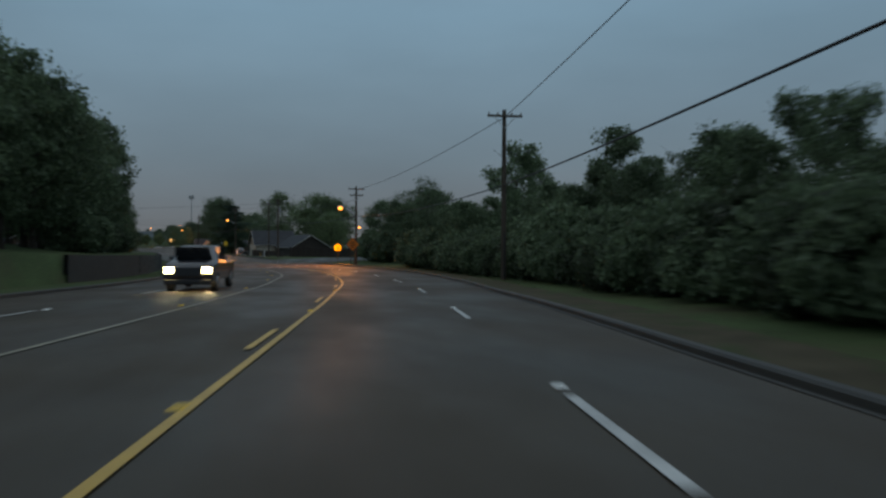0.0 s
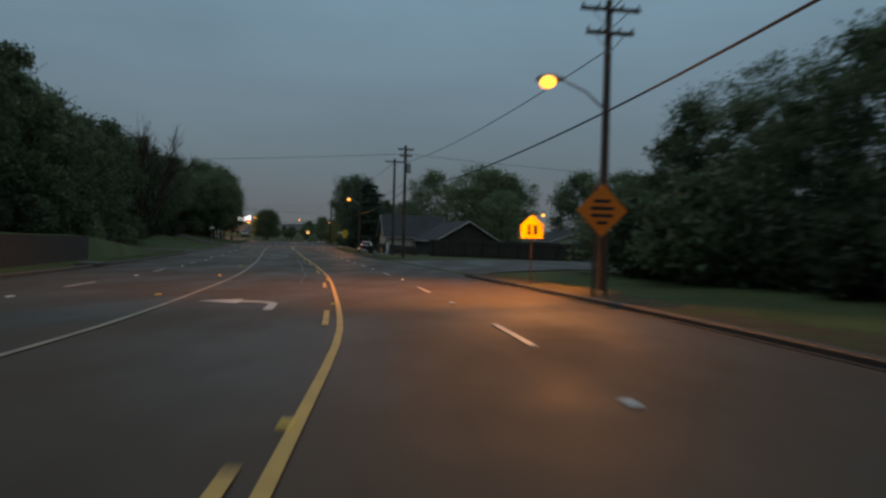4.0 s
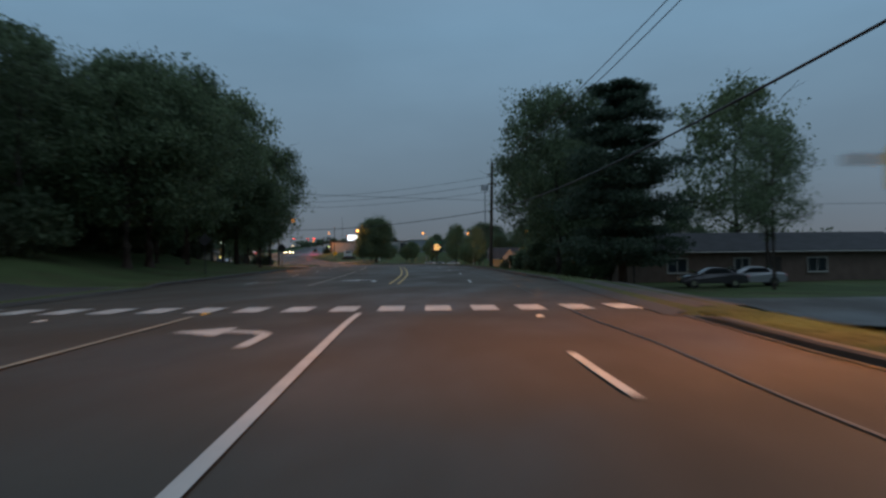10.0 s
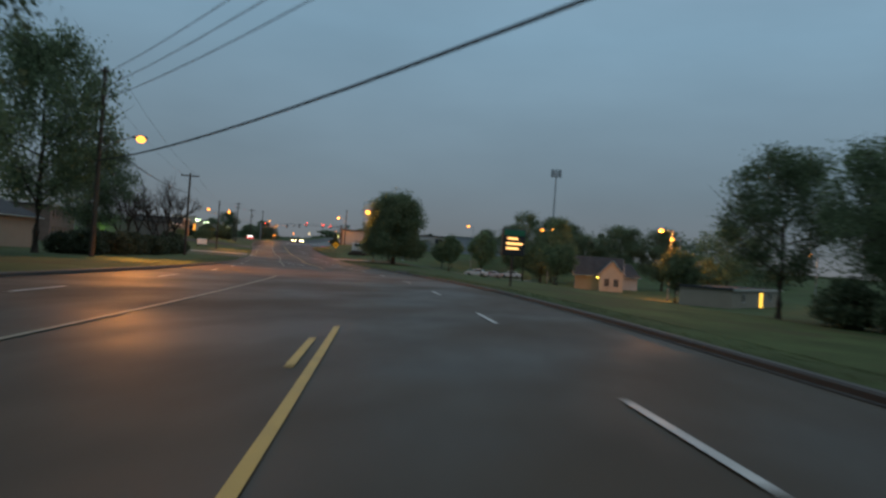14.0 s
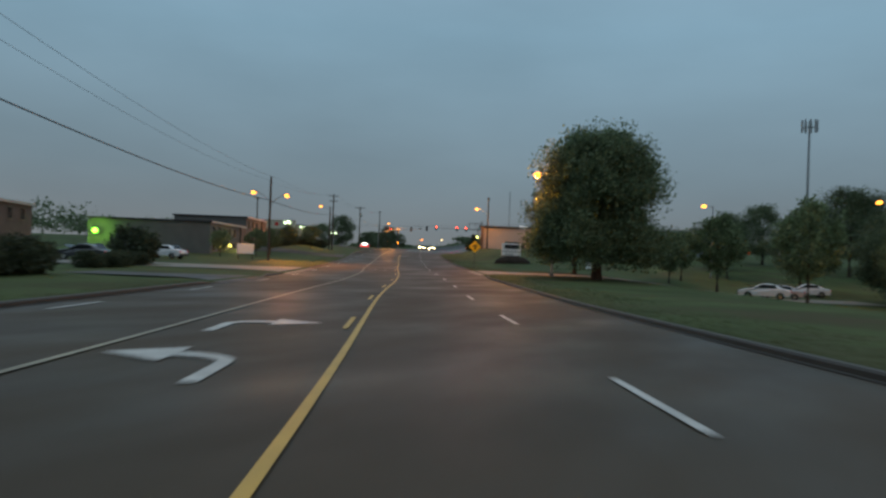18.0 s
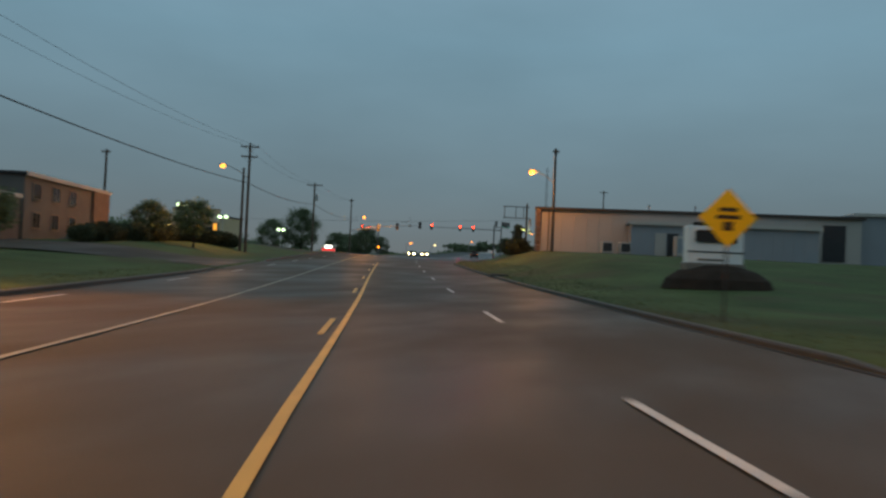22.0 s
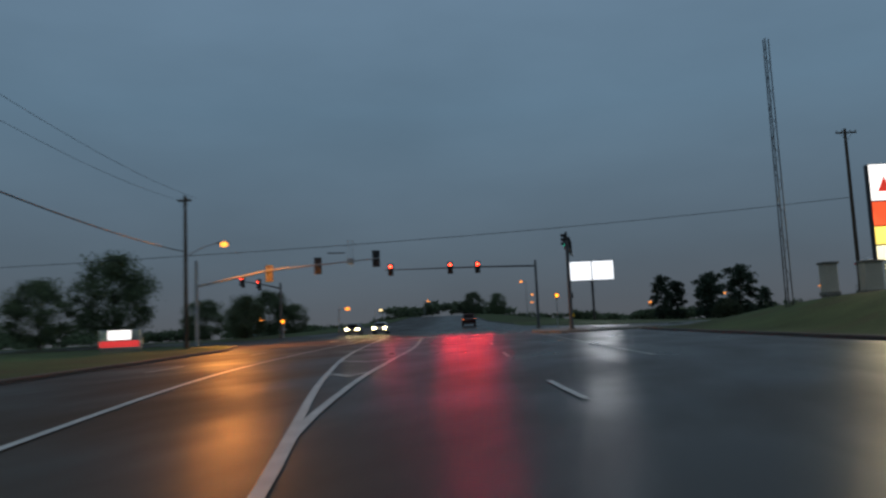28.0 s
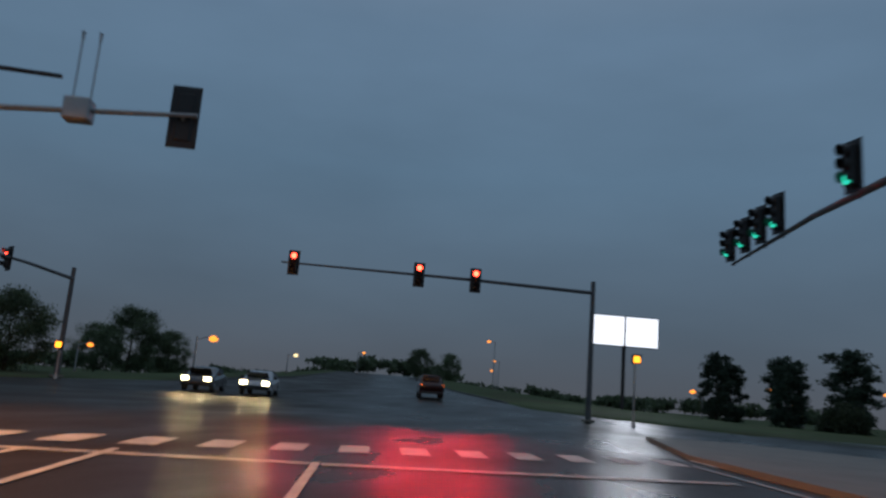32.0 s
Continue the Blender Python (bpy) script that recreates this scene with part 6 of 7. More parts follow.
bmesh.ops.create_uvsphere(bm, u_segments=12, v_segments=8, radius=0.2, matrix=Matrix.Translation((-0.15, 0, -0.05)))
part("lens", bm, glow("greenish_yellow_lens", (0.9, 1.0, 0.35), 2.6), t, "glowing greenish-yellow lens")
point_lamp("wall_lamp_light", t.matrix_basis @ Vector((-0.55, -0.3, -0.05)), 40, (0.85, 1.0, 0.3), 0.15)

# pale yard sign on the left-hand verge
t = thing("yard_sign", at(422.1, -18.6, 10), "pale orange-lit board sign on the verge", "yard sign")
part("board", box((1.9, 0.12, 1.15), (0, 0, 1.25), 0.02), SIGN_WHITE, t)
for x in (-0.8, 0.8):
    part("post", box((0.1, 0.1, 1.8), (x, 0.1, 0.8)), POLE_WOOD, t)
# small white box on the lawn
t = thing("utility_box", at(432.2, 24.2), "small white utility box on a lawn", "utility box")
part("case", box((0.6, 0.5, 0.95), (0, 0, 0.45), 0.06), SIGN_WHITE, t)
part("lid", box((0.64, 0.54, 0.08), (0, 0, 0.93), 0.02), GALV, t)
# dustbins and low wall before the first house
for s, d in ((180.2, 9.9), (178.4, 10.0)):
    t = thing("dustbin", at(s, d, 95), "dark wheeled dustbin against a house wall", "dustbin", "dustbins")
    part("body", tube([(0, 0, 0.08), (0, 0, 1.28)], [0.36, 0.48], 4), BLACKPLASTIC, t)
    part("lid", box((0.74, 0.78, 0.08), (0, 0, 1.32), 0.02), BLACKPLASTIC, t)
    for x in (-0.22, 0.22):
        part("wheel", tube([(x - 0.03, 0.26, 0.1), (x + 0.03, 0.26, 0.1)], 0.1, 10), TYRE, t)
t = thing("garden_wall", at(176.0, 8.9, 0), "low pale concrete garden wall", "garden wall")
part("wall", box((0.22, 9.0, 0.5), (0, 0, 0.2), 0.02), CONCRETE, t)
part("coping", box((0.3, 9.1, 0.06), (0, 0, 0.48), 0.01), CONCRETE, t)
# fire hydrant before the fence
HYDRANT = material("faded_yellow_hydrant_paint", (0.30, 0.19, 0.05), 0.6, spread=0.25, scale=6, fine=40, bump=0.1)
t = thing("fire_hydrant", at(155.0, 8.7), "small yellow fire hydrant on the verge", "fire hydrant")
part("barrel", tube([(0, 0, 0), (0, 0, 0.08), (0, 0, 0.1), (0, 0, 0.55), (0, 0, 0.6)], [0.15, 0.15, 0.09, 0.09, 0.12], 10), HYDRANT, t)
part("bonnet", tube([(0, 0, 0.6), (0, 0, 0.68), (0, 0, 0.74)], [0.12, 0.08, 0.03], 10), HYDRANT, t)
part("outlet", tube([(-0.17, 0, 0.42), (0.17, 0, 0.42)], 0.05, 8), HYDRANT, t)
t = thing("marker_post", at(153.4, 9.1), "thin white marker post with a dark cap", "marker post")
part("post", tube([(0, 0, -0.1), (0, 0, 1.35)], 0.05, 8), SIGN_WHITE, t)
part("cap", tube([(0, 0, 1.35), (0, 0, 1.62), (0, 0, 1.65)], [0.055, 0.055, 0.03], 8), DARKMETAL, t)
# street-name post on the left-hand bank
t = thing("street_name_sign", at(196.0, -14.2), "white street-name plates on a thin post", "street sign")
part("post", tube([(0, 0, -0.1), (0, 0, 2.7)], 0.03, 8), GALV, t)
part("plate", box((0.75, 0.02, 0.2), (0, 0, 2.6)), SIGN_WHITE, t)
part("plate", box((0.02, 0.75, 0.2), (0, 0, 2.82)), SIGN_WHITE, t)
# storm drain inlets in the right-hand kerb
for s, side in ((143.0, 1), (333.0, 1), (452.0, 1), (108.0, -1), (258.0, -1)):
    e = edge_right(s) if side > 0 else edge_left(s)
    p = road_point(s, e + side * 0.45, 0.10)
    t = thing("storm_drain", pose(p.x, p.y, p.z, 0, 0, heading(s)), "concrete storm drain inlet in the kerb", "storm drain", "storm drains", )
    part("slab", box((1.0, 2.4, 0.1), (0, 0, 0.06), 0.02), KERB, t)
    part("mouth", box((0.06, 1.7, 0.12), (-side * 0.51, 0, -0.03)), SIGN_BLACK, t)
# walk signals on short posts at the far corners
def walk_signal(s, d, h):
    t = thing("walk_signal", pose(*road_point(s, d, 0.05), 0, 0, heading(s)), "walk signal with amber light on a short steel post", "walk signal", "walk signals")
    part("post", tube([(0, 0.1, -0.1), (0, 0.1, h + 0.25)], 0.06, 8), GALV, t)
    part("base", tube([(0, 0.1, 0), (0, 0.1, 0.25)], [0.14, 0.1], 8), GALV, t)
    head = part("signal_box", box((0.46, 0.24, 0.46), (0, -0.1, h), 0.04), BLACKPLASTIC, t)
    part("amber_panel", box((0.34, 0.03, 0.34), (0, -0.23, h), 0.02), GLOW_AMBER, head, "lit amber panel")
    part("visor", box((0.48, 0.2, 0.03), (0, -0.3, h + 0.24)), BLACKPLASTIC, head)
    return t


walk_signal(596.3, -19.4, 2.0)
walk_signal(589.4, 13.5, 3.6)
# raised corner island with kerb by the signals
top = 0.14
outline = [(561.0, 8.3), (558.9, 9.4), (558.2, 11.4), (560.8, 14.8), (566.0, 18.6), (573.0, 18.5), (578.5, 14.0), (578.5, 10.4), (569.0, 8.3)]
bm = bmesh.new()
lo = [bm.verts.new(road_point(s, d, -0.05)) for s, d in outline]
hi = [bm.verts.new(road_point(s, d, top)) for s, d in outline]
bm.faces.new(hi)
for i in range(len(outline)):
    j = (i + 1) % len(outline)
    bm.faces.new((lo[i], lo[j], hi[j], hi[i]))
solid("corner_island", bm, CONCRETE, "raised concrete corner island with signal pole", "traffic island", kind="structure")

# ---- intersection ----


def signal_head(parent, m, lit=None, lenses=3, backplate=True):
    """A three-lens signal head that faces -y of m."""
    h = 0.36 * lenses
    body = part("signal_head", box((0.36, 0.24, h), (0, 0.0, 0), 0.03), BLACKPLASTIC, parent, "", m)
    if backplate:
        part("backplate", box((0.62, 0.02, h + 0.3), (0, 0.08, 0), 0.0), BLACKPLASTIC, body)
    for k in range(lenses):
        z = h / 2 - 0.18 - k * 0.36
        on = lit and ((lit == "red" and k == 0) or (lit == "green" and k == lenses - 1) or (lit == "amber" and k == 1))
        mat = {"red": GLOW_RED, "green": GLOW_GREEN, "amber": GLOW_AMBER}[lit] if on else LENS_OFF
        bm = bmesh.new()
        bmesh.ops.create_uvsphere(bm, u_segments=14, v_segments=8, radius=0.15, matrix=Matrix.LocRotScale((0, -0.12, z), None, (1, 0.4, 1)))
        part("lens", bm, mat, body, "lit %s signal lens" % lit if on else "dark unlit signal lens")
        bm = bmesh.new()
        n = 9
        ring = []
        for i in range(n):
            a = math.radians(-30 + 240 * i / (n - 1))
            c, q = math.cos(a) * 0.165, math.sin(a) * 0.165
            ring.append((bm.verts.new((c, -0.12, z + q)), bm.verts.new((c, -0.38 + 0.06 * (1 - math.sin(a)), z + q))))
        for (a0, a1), (b0, b1) in zip(ring, ring[1:]):
            bm.faces.new((a0, b0, b1, a1))
        part("visor", bm, BLACKPLASTIC, body)
    return body


def mast_arm(m, length, height, label, heads, rise_=0.5, metal=GALV, top=None, walk_box=False, aerial=0.0, lift=0.0):
    """A signal pole with an arm along +x; heads are (x along the arm, facing in degrees, lit)."""
    t = thing("traffic_signal", m, label, "traffic light", "traffic signals")
    top = top or height + 0.4
    part("pole", tube([(0, 0, -0.3), (0, 0, top)], [0.17, 0.13], 12), metal, t)
    part("base", box((0.6, 0.6, 0.14), (0, 0, 0.05), 0.02), CONCRETE, t)
    pts = [(0, 0, height - rise_), (length * 0.4, 0, height - rise_ * 0.35), (length, 0, height)]
    part("arm", tube(pts, [0.11, 0.09, 0.05], 10), metal, t)
    for x, facing, lit in heads:
        z = height - rise_ * (1 - x / length) ** 1.3
        signal_head(t, pose(x, -0.22 if abs(facing) < 90 else 0.22, z + lift, 0, 0, facing), lit)
        part("bracket", tube([(x, 0, z - 0.1), (x, -0.2 if abs(facing) < 90 else 0.2, z + lift)], 0.03, 6), metal, t)
    if walk_box:
        box_ = part("walk_signal", box((0.42, 0.3, 0.42), (0.45, -0.1, 2.75), 0.03), BLACKPLASTIC, t, "dark walk signal box")
        part("bracket", tube([(0.1, 0, 2.75), (0.3, -0.05, 2.75)], 0.03, 6), metal, box_)
        part("push_button", box((0.16, 0.12, 0.3), (-0.05, -0.2, 1.15), 0.02), SIGN_YELLOW, t, "yellow push button box")
    if aerial:
        z = height - rise_ * (1 - aerial / length) ** 1.3
        cab = part("detector_box", box((0.55, 0.4, 0.5), (aerial, 0, z), 0.04), GALV, t, "pale detector housing on the arm")
        for dx in (-0.16, 0.2):
            part("aerial_rod", tube([(aerial + dx, 0, z + 0.2), (aerial + dx, 0, z + 1.5), (aerial + dx, 0, z + 1.75)], [0.02, 0.02, 0.045], 6), GALV, cab)
        part("aerial_bar", tube([(aerial - 1.9, 0, z + 0.75), (aerial - 0.45, 0, z + 0.7)], 0.05, 6), DARKMETAL, t)
    return t


# far arm with the red signals, from a pole on the far right
def on_road(s, d, h, turn):
    p = road_point(s, d, h)
    return pose(p.x, p.y, p.z, 0, 0, heading(s) + turn)


ARM_D = 11.5
mast_arm(on_road(591.2, ARM_D, 0.1, 0) @ Matrix.Rotation(math.pi, 4, "Z"), ARM_D + 6.2, 7.45, "galvanised signal mast arm with three red signals lit",
         [(ARM_D - 4.7, 180, "red"), (ARM_D - 1.5, 180, "red"), (ARM_D + 5.5, 180, "red")], rise_=0.25, metal=GALV_DARK)
# near left arm, seen from behind
mast_arm(on_road(563.8, -19.4, -0.35, 0) @ Matrix.Rotation(math.radians(2), 4, "Z"), 15.0, 7.02, "galvanised signal mast arm with signals seen from behind",
         [(14.7, 180, None), (9.9, 180, None), (5.9, 180, None)], rise_=1.7, aerial=12.6)
# right-hand corner arm over the cross street
mast_arm(on_road(563.3, 10.9, 0.12, 0) @ Matrix.Rotation(math.radians(79), 4, "Z"), 15.6, 7.3, "dark signal mast arm with green signals over the cross street",
         [(15.2, -160, "green"), (13.0, -160, "green"), (11.0, -160, "green"), (9.0, -160, "green"), (3.0, -160, "green")], rise_=0.6, metal=GALV_DARK, top=7.2, walk_box=True, lift=0.75)
# far left corner arm, red lit
mast_arm(on_road(598.0, -20.0, 0.1, 0) @ Matrix.Rotation(math.radians(-100), 4, "Z"), 11.0, 6.4, "dark signal mast arm with red signals over the cross street",
         [(10.5, 60, "red"), (6.0, 60, "red")], rise_=0.3, metal=GALV_DARK)


def lit_panels(s, d):
    """Two bright electronic panels side by side on one post."""
    t = thing("electronic_billboard", on_road(s, d, 0.0, 0), "bright white electronic billboard on a dark post", "billboard")
    part("post", tube([(0, 0.1, -0.3), (0, 0.1, 6.6)], 0.2, 12), DARKMETAL, t)
    part("cabinet", box((7.3, 0.5, 3.2), (0, 0.1, 7.85), 0.05), DARKMETAL, t)
    for x in (-1.82, 1.82):
        part("screen", box((3.44, 0.04, 3.05), (x, -0.17, 7.85)), GLOW_PANEL, t, "glowing white screen")
    return t


lit_panels(628.0, 25.0)


def pylon_sign(s, d):
    """A tall lit price sign of a filling station."""
    t = thing("pylon_sign", at(s, d), "tall lit filling station price sign", "pylon sign")
    for x in (-0.55, 0.55):
        part("post", box((0.2, 0.25, 3.1), (x, 0, 1.4), 0.02), SIGN_WHITE, t)
    part("cabinet", box((1.9, 0.45, 6.2), (0, 0.02, 5.4), 0.04), DARKMETAL, t)
    part("logo_panel", box((1.75, 0.03, 2.3), (0, -0.23, 7.3)), glow("white_sign_panel", (1.0, 0.98, 0.92), 2.2), t, "white lit panel")
    part("logo_shape", plate([(-0.45, 6.7), (0.45, 6.7), (0, 7.7)], 0.02, m=pose(0, -0.26, 0)), glow("red_sign_shape", (0.8, 0.05, 0.03), 1.0), t)
    part("price_panel", box((1.75, 0.03, 1.5), (0, -0.23, 5.3)), glow("red_sign_panel", (0.9, 0.10, 0.03), 1.6), t, "orange-red lit panel")
    part("price_panel", box((1.75, 0.03, 1.1), (0, -0.23, 3.9)), glow("yellow_sign_panel", (1.0, 0.75, 0.15), 1.8), t, "yellow lit panel")
    part("price_panel", box((1.75, 0.03, 0.9), (0, -0.23, 2.8)), glow("pale_sign_panel", (1.0, 0.92, 0.6), 1.8), t, "pale lit panel")
    return t


pylon_sign(549.9, 29.1)


def radio_mast(s, d, height):
    t = thing("radio_mast", at(s, d), "tall thin dark steel lattice mast", "mast")
    for k in range(3):
        a = 2 * math.pi * k / 3
        part("leg", tube([(0.22 * math.cos(a), 0.22 * math.sin(a), -0.2), (0.16 * math.cos(a), 0.16 * math.sin(a), height)], 0.035, 5), DARKMETAL, t)
    bm = bmesh.new()
    n = int(height / 0.6)
    for i in range(n):
        a0, a1 = 2 * math.pi * (i % 3) / 3, 2 * math.pi * ((i + 1) % 3) / 3
        tube([(0.2 * math.cos(a0), 0.2 * math.sin(a0), i * 0.6), (0.2 * math.cos(a1), 0.2 * math.sin(a1), i * 0.6 + 0.6)], 0.018, 4, bm)
    part("lattice", bm, DARKMETAL, t)
    return t


radio_mast(546.0, 20.8, 16.0)
for s, d, w in ((545.6, 23.0, 0.75), (545.9, 25.6, 1.05)):
    t = thing("gate_pillar", at(s, d), "pale square stone pillar lit yellow beside a price sign", "pillar", "gate pillars")
    part("shaft", box((w, 0.7, 1.9), (0, 0, 0.85), 0.03), SIDING_CREAM, t)
    part("cap", box((w + 0.16, 0.86, 0.14), (0, 0, 1.87), 0.03), CONCRETE, t)
    part("plinth", box((w + 0.12, 0.82, 0.25), (0, 0, 0.1), 0.02), CONCRETE, t)
data = bpy.data.lights.new("price_sign_light", "AREA")
data.energy, data.color, data.shape, data.size, data.size_y = 700, (1.0, 0.86, 0.5), "RECTANGLE", 1.7, 5.8
ob = new("price_sign_light", data)
ob.matrix_world = look(land(549.4, 29.1, 5.4), land(535.0, 25.0, 2.0))


def cell_tower(s, d, height):
    t = thing("cell_tower", at(s, d), "slim cell tower with panel antennas on top", "cell tower")
    part("mast", tube([(0, 0, -0.5), (0, 0, height)], [0.35, 0.18], 10), GALV, t)
    bm = bmesh.new()
    for k in range(3):
        a, b = math.radians(120 * k), math.radians(120 * (k + 1))
        tube([(1.7 * math.cos(a), 1.7 * math.sin(a), height - 1.2), (1.7 * math.cos(b), 1.7 * math.sin(b), height - 1.2)], 0.06, 5, bm)
        tube([(0, 0, height - 1.2), (1.7 * math.cos(a), 1.7 * math.sin(a), height - 1.2)], 0.06, 5, bm)
    part("platform", bm, GALV, t)
    for k in range(9):
        a = math.radians(40 * k + 10)
        r = 1.35
        part("antenna", box((0.32, 0.16, 2.3), (r * math.cos(a), r * math.sin(a), height - 1.0), 0.03), GALV, t)
    return t


cell_tower(474.4, 75.2, 26.5)


def monument_box(s, d):
    t = thing("illuminated_sign", at(s, d), "low white and red illuminated shop sign", "shop sign")
    part("base", box((2.6, 0.5, 0.3), (0, 0, 0.1), 0.02), CONCRETE, t)
    part("cabinet", box((2.8, 0.4, 1.3), (0, 0, 0.85), 0.03), GALV, t)
    part("panel", box((1.5, 0.03, 0.6), (0, -0.21, 1.15)), glow("pale_lit_panel", (1.0, 0.93, 0.9), 2.5), t, "white lit panel")
    part("panel", box((2.65, 0.03, 0.4), (0, -0.21, 0.55)), glow("red_lit_panel", (0.9, 0.05, 0.05), 0.9), t, "red lit panel")
    return t


monument_box(553.5, -21.2)


# ---- vehicles ----


def car(m, label, paint, kind="car", heads=False, tails=False, group="parked cars"):
    """A car that faces +y: shaped body, glasshouse, wheels with rims, lamps."""
    t = thing(kind, m, label, "car" if kind == "car" else kind.replace("_", " "), group)
    if kind == "car":
        prof = [(-2.2, 0.32), (-2.27, 0.5), (-2.26, 0.72), (-2.16, 0.9), (-1.95, 0.97), (-1.62, 1.0), (-1.3, 1.16), (-1.0, 1.3), (-0.6, 1.4), (-0.1, 1.43), (0.25, 1.4), (0.62, 1.22), (1.02, 0.99), (1.5, 0.92), (1.9, 0.83), (2.15, 0.7), (2.24, 0.52), (2.2, 0.32)]
        w, ht = 0.88, 0.33
    else:
        prof = [(-2.7, 0.5), (-2.75, 1.05), (-2.68, 1.18), (-0.62, 1.2), (-0.5, 1.85), (0.75, 1.88), (1.35, 1.3), (2.45, 1.18), (2.65, 0.95), (2.68, 0.5)]
        w, ht = 0.96, 0.4
    bm = bmesh.new()
    rows = []
    belt = 1.0 if kind == "car" else 1.32
    for x, k in ((-w, 0.90), (-w * 0.97, 0.955), (-w * 0.86, 1.0), (0, 1.012), (w * 0.86, 1.0), (w * 0.97, 0.955), (w, 0.90)):
        rows.append([bm.verts.new((x * (1.0 - 0.24 * min(1.0, max(0.0, (z - belt) / 0.4))), y * (1 - (1 - k) * 0.35), 0.3 + (z - 0.3) * k)) for y, z in prof])
    for r0, r1 in zip(rows, rows[1:]):
        for i in range(len(prof) - 1):
            bm.faces.new((r0[i], r0[i + 1], r1[i + 1], r1[i]))
    bm.faces.new(rows[0][::-1])
    bm.faces.new(rows[-1])
    bm.faces.new([r[0] for r in rows])
    bm.faces.new([r[-1] for r in rows][::-1])
    body = part("body", bm, paint, t)
    for f in body.data.polygons:
        f.use_smooth = abs(f.normal.x) < 0.9
    if kind == "car":
        part("windscreen", plate([(-0.66, 0), (0.66, 0), (0.6, 0.62), (-0.6, 0.62)], 0.02, m=pose(0, 1.02, 0.99, 61, 0, 180) @ pose(0, 0.02, 0)), CARGLASS, t)
        part("rear_window", plate([(-0.64, 0), (0.64, 0), (0.58, 0.55), (-0.58, 0.55)], 0.02, m=pose(0, -1.55, 1.0, 56 - 90 + 0, 0, 0) @ pose(0, -0.02, 0)), CARGLASS, t)
        for x in (-1, 1):
            part("side_window", plate([(-1.15, 1.02), (0.75, 1.02), (0.15, 1.36), (-0.9, 1.33)], 0.02, m=pose(x * 0.815, 0, 0, 0, 0, 90)), CARGLASS, t)
    else:
        part("windscreen", plate([(-0.72, 0), (0.72, 0), (0.66, 0.74), (-0.66, 0.74)], 0.02, m=pose(0, 1.36, 1.32, 46, 0, 180) @ pose(0, -0.03, 0)), CARGLASS, t)
        part("rear_window", plate([(-0.7, 1.3), (0.7, 1.3), (0.66, 1.76), (-0.66, 1.76)], 0.02, m=pose(0, -0.6, 0)), CARGLASS, t)
        for x in (-1, 1):
            part("side_window", plate([(-0.4, 1.28), (1.1, 1.28), (0.7, 1.8), (-0.35, 1.8)], 0.02, m=pose(x * 0.90, 0, 0, 0, 0, 90)), CARGLASS, t)
        part("grille", box((1.1, 0.06, 0.34), (0, 2.68, 0.86), 0.01), DARKMETAL, t)
    front = 2.2 if kind == "car" else 2.66
    for x in (-1, 1):
        bm = box((0.38, 0.08, 0.21), (x * w * 0.72, front, 0.70 if kind == "car" else 0.92), 0.02)
        part("headlight", bm, GLOW_HEAD if heads else CHROME, t)
        bm = box((0.3, 0.08, 0.16), (x * w * 0.76, -front - 0.04, 0.80 if kind == "car" else 1.0), 0.02)
        part("tail_lamp", bm, GLOW_TAIL if tails else SIGN_RED, t)
        for y in (-0.62, 0.62):
            wh = part("wheel", tube([(x * (w - 0.2), y * front, ht), (x * (w + 0.02), y * front, ht)], ht, 16), TYRE, t)
            part("rim", tube([(x * (w + 0.0), y * front, ht), (x * (w + 0.035), y * front, ht)], [ht * 0.62, ht * 0.55], 12), CHROME, wh)
        part("mirror", box((0.2, 0.1, 0.14), (x * (w + 0.08), 0.75, 1.02 if kind == "car" else 1.35), 0.02), BLACKPLASTIC, t)
    part("bumper", box((w * 1.9, 0.12, 0.2), (0, front + 0.02, 0.45), 0.03), BLACKPLASTIC, t)
    part("bumper", box((w * 1.9, 0.12, 0.2), (0, -front - 0.06, 0.45), 0.03), BLACKPLASTIC, t)
    return t


WHITEPAINT = material("white_car_paint", (0.62, 0.63, 0.64), 0.25, spread=0.05, bump=0, coat=0.6)
DARKPAINT = material("dark_car_paint", (0.03, 0.03, 0.035), 0.25, spread=0.05, bump=0, coat=0.6)
REDPAINT = material("dark_red_car_paint", (0.035, 0.008, 0.008), 0.25, spread=0.05, bump=0, coat=0.6)
SILVERPAINT = material("silver_car_paint", (0.35, 0.36, 0.38), 0.3, 0.4, spread=0.05, bump=0, coat=0.6)

car(at(193.0, 10.6, 172), "white pickup truck parked on a driveway", WHITEPAINT, "pickup_truck")
car(on_road(33.6, -6.6, 0.0, 180), "dark oncoming pickup truck with headlights on", DARKPAINT, "pickup_truck", heads=True, group="traffic")
car(on_road(596.0, -10.6, 0.0, 180), "dark waiting car with headlights on", DARKPAINT, heads=True, group="traffic")
car(on_road(596.0, -7.3, 0.0, 180), "silver waiting car with headlights on", SILVERPAINT, heads=True, group="traffic")
car(on_road(612.0, 3.9, 0.0, 0), "dark red pickup truck with tail lamps lit", REDPAINT, "pickup_truck", tails=True, group="traffic")
car(at(414.5, -25.5, 75), "white car parked before apartments", WHITEPAINT)
car(at(428.0, -33.0, 75), "dark car parked before apartments", DARKPAINT)
car(at(398.0, -27.0, 80), "dark car parked beside a hedge", DARKPAINT)
car(at(401.0, 33.0, 60), "white car parked under trees", WHITEPAINT)
car(at(408.0, 38.0, 60), "silver car parked under trees", SILVERPAINT)
car(at(414.0, 44.0, 70), "white car parked beyond a lawn", WHITEPAINT)
car(at(183.6, 9.6, 168), "small dark car parked beside a low garden wall", DARKPAINT)
